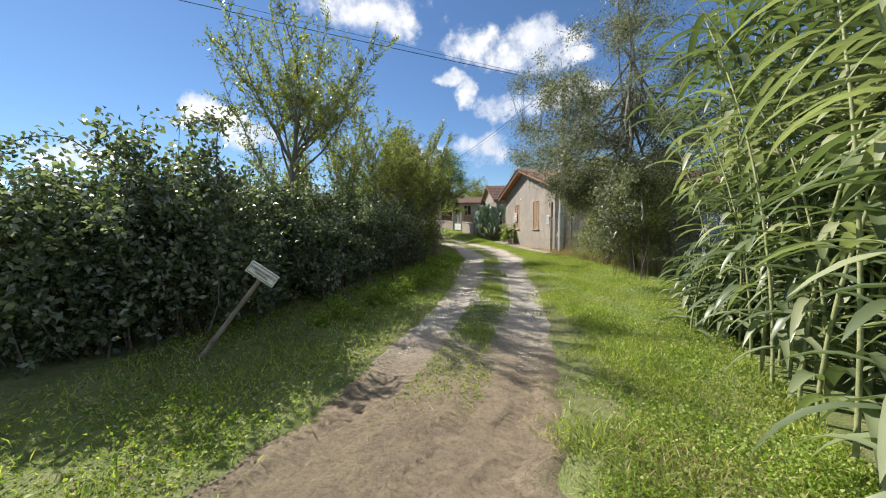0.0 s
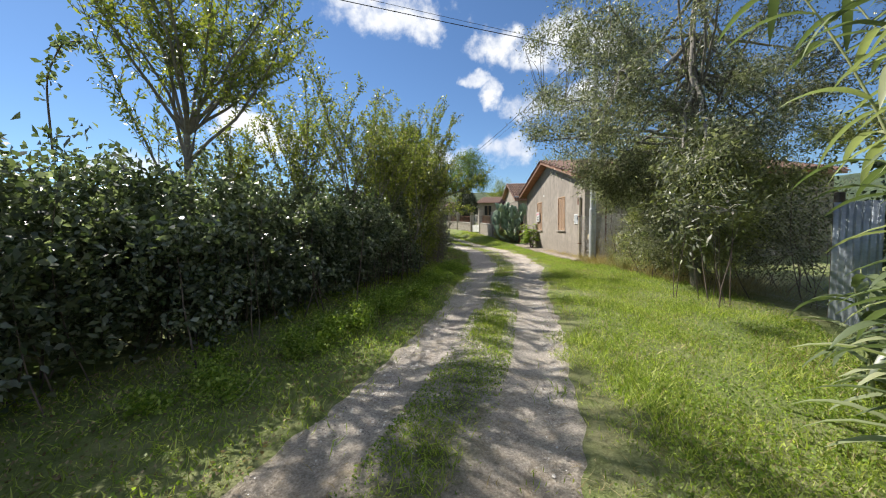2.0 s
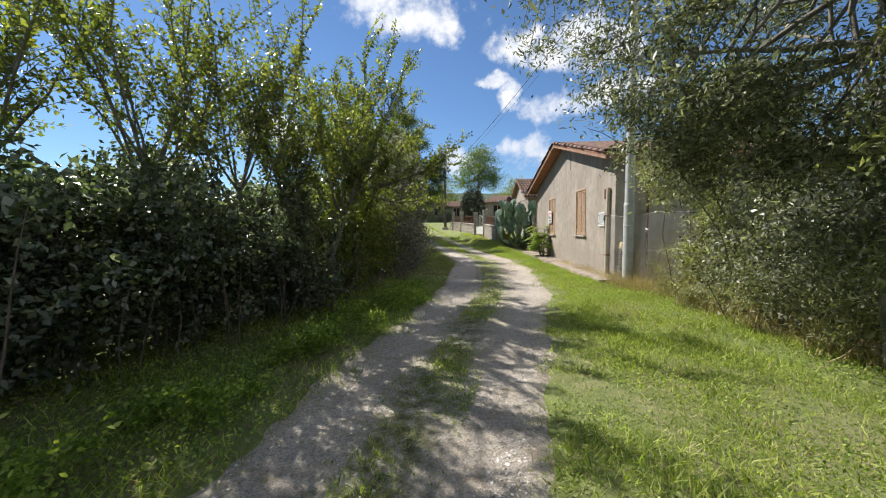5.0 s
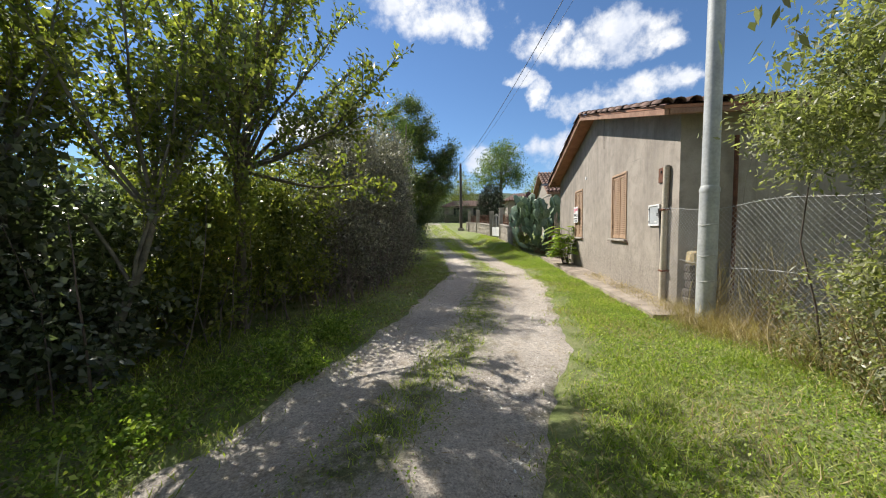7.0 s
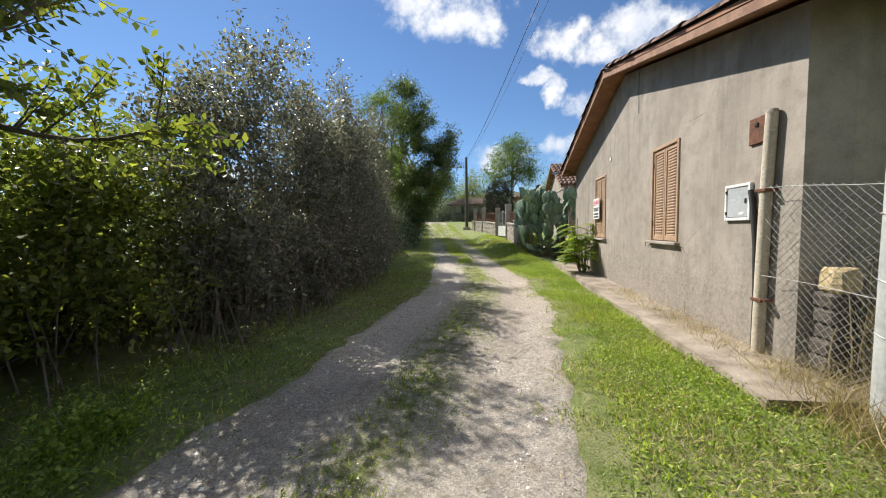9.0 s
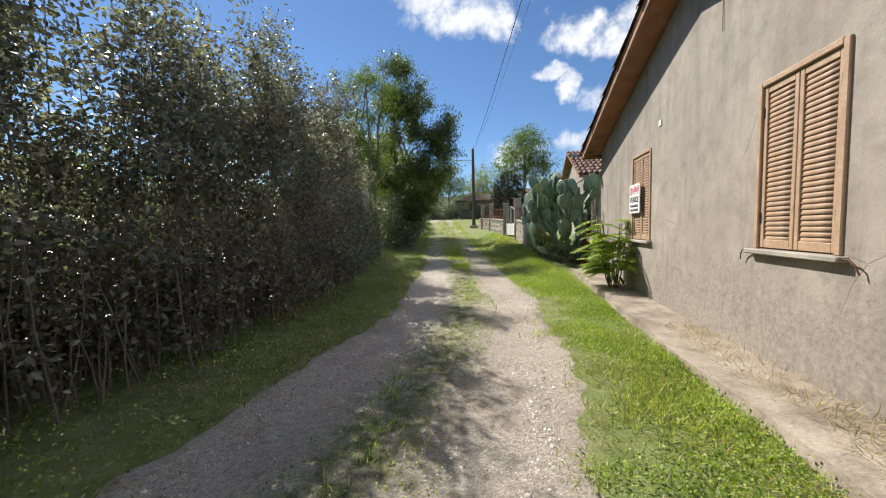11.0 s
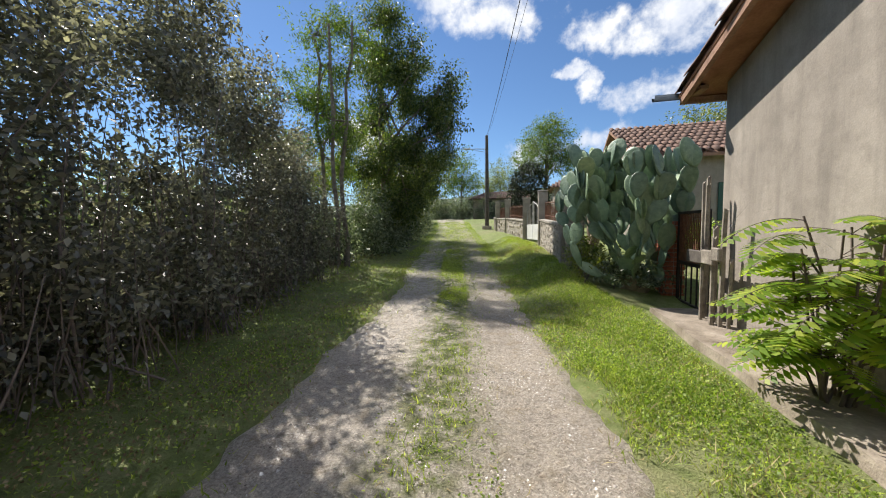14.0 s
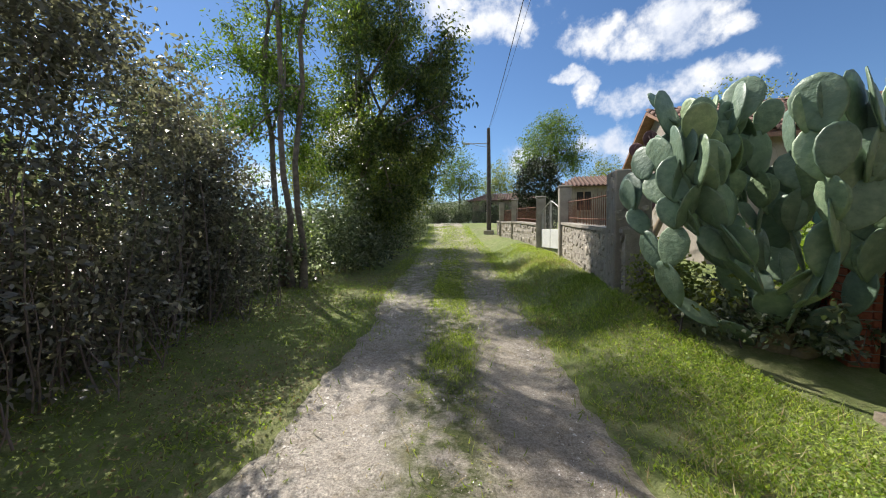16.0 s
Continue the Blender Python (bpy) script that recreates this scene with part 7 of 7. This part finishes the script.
    x, y = scatter(r, 60000, lambda y: road_left(y) - 0.3, lambda y: road_right(y) + 0.3, 24, 48)
    u = (x - road_left(y)) / (road_right(y) - road_left(y))
    rut = np.exp(-((u - 0.22) / 0.11) ** 2) + np.exp(-((u - 0.80) / 0.11) ** 2)
    keep = r.uniform(0, 1, len(x)) < step(24, 32, y) * (1 - 0.85 * rut * (1 - 0.6 * step(30, 40, y))) * (0.3 + 0.7 * patchy(x * 1.2, y))
    x, y = x[keep], y[keep]
    v, f = grass_arrays(r, x, y, 0.075, 0.010, 0.8)
    v[:, 2] += 0.012
    tagged(part_np("grass", v, f, M["grass"]), "grass growing over the far end of the lane", "grass", kind="stuff")
    x, y = scatter(r, 32000, left_bound, lambda y: road_left(y) + 0.1, 3.0, 32)
    keep = r.uniform(0, 1, len(x)) < 0.15 + 0.85 * patchy(x * 1.4 + 1, y * 0.9 + 4)
    x, y = x[keep], y[keep]
    pos = np.stack([x, y, land(x, y) + r.uniform(0.015, 0.04, len(x))], -1)
    v, f = leaf_arrays(r, pos, 0.03, 0.017, None, 0.0)
    tagged(part_np("leaf_litter", v, f, M["litter"]), "brown fallen leaves along the hedge side", "leaf litter", kind="stuff")
    x, y = scatter(r, 14000, road_left, lambda y: road_right(y) + 0.4, 4.5, 30)
    u = (x - road_left(y)) / (road_right(y) - road_left(y))
    keep = r.uniform(0, 1, len(x)) < np.exp(-((u - 0.52) / 0.16) ** 2) + 0.8 * np.exp(-((u - 1.02) / 0.09) ** 2) + 0.8 * np.exp(-(u / 0.09) ** 2)
    x, y = x[keep], y[keep]
    v, f = grass_arrays(r, x, y, 0.07, 0.006, 2.2)
    v[:, 2] += 0.02
    tagged(part_np("dry_grass", v, f, M["straw"]), "dry straw bits strewn on the lane", "dry grass", kind="stuff")
    x, y = scatter(r, 4500, lambda y: 6.95 + 0 * y, lambda y: 8.0 + 0 * y, 10.5, 17.3)
    v, f = grass_arrays(r, x, y, 0.40, 0.005, 0.8)
    tagged(part_np("dry_grass", v, f, M["straw"]), "tall dry straw along the fence foot", "dry grass", kind="stuff")
    x, y = 7.2 + r.normal(size=2600) * 0.22, 16.35 + r.normal(size=2600) * 0.32
    v, f = grass_arrays(r, x, y, 0.30, 0.005, 0.7)
    tagged(part_np("dry_grass", v, f, M["straw"]), "tuft of dry straw round the foot of the steel pole", "dry grass", kind="stuff")
    x, y = scatter(r, 1500, lambda y: 6.85 + 0 * y, lambda y: 7.2 + 0 * y, 17.0, 21.0)
    v, f = grass_arrays(r, x, y, 0.16, 0.005, 1.8)
    v[:, 2] += 0.09
    tagged(part_np("dry_grass", v, f, M["straw"]), "loose straw lying on the slab", "dry grass", kind="stuff")
    x, y = scatter(r, 15000, lambda y: road_left(y) - 14, lambda y: road_left(y) - 4.0, 2, 50)
    v, f = grass_arrays(r, x, y, 0.35, 0.02, 0.6)
    tagged(part_np("meadow_grass", v, f, M["grass"]), "tall sunlit meadow grass behind the hedge", "grass", kind="stuff")


build_grass()


def build_pebbles():
    """Angular chips, thick in the wheel tracks and thin on the crown of the lane."""
    r = np.random.default_rng(12)
    x, y = scatter(r, 150000, road_left, road_right, 5.6, 30, 1.15)
    u = (x - road_left(y)) / (road_right(y) - road_left(y))
    rut = np.exp(-((u - 0.22) / 0.13) ** 2) + np.exp(-((u - 0.80) / 0.13) ** 2)
    keep = r.uniform(0, 1, len(x)) < (0.22 + 0.7 * rut) * (0.4 + 0.6 * patchy(x * 1.9 + 2, y * 1.6)) * step(5.0, 8.5, y) * step(0.05, 0.14, u) * step(0.95, 0.86, u)
    x, y, rut = x[keep], y[keep], rut[keep]
    n = len(x)
    edge = np.minimum(step(0, 0.3, x - road_left(y) + 0.12), step(0, 0.3, road_right(y) + 0.12 - x))
    z = land(x, y) - 0.058 + 0.075 * edge - 0.028 * rut * edge
    s = 0.004 + 0.0095 * r.uniform(0, 1, n) ** 4
    chip = np.array([(1, 0, -0.25), (0, 1, -0.25), (-1, 0, -0.25), (0, -1, -0.25), (0, 0, 0.6)], float)
    v = chip[None] * r.uniform(0.6, 1.35, (n, 5, 1)) * s[:, None, None]
    v[:, 4, :2] += r.normal(size=(n, 2)) * s[:, None] * 0.35
    a = r.uniform(0, 2 * np.pi, n)
    c, q = np.cos(a)[:, None], np.sin(a)[:, None]
    v = np.stack([v[..., 0] * c - v[..., 1] * q, v[..., 0] * q + v[..., 1] * c, v[..., 2]], -1) + np.stack([x, y, z], -1)[:, None]
    tri = np.array([(0, 1, 4), (1, 2, 4), (2, 3, 4), (3, 0, 4)])
    f = (tri[None] + (np.arange(n) * 5)[:, None, None]).reshape(-1, 3)
    tagged(part_np("gravel", v.reshape(-1, 3), f, M["pebble"]), "loose pale gravel on the wheel tracks", "gravel", kind="stuff")


build_pebbles()
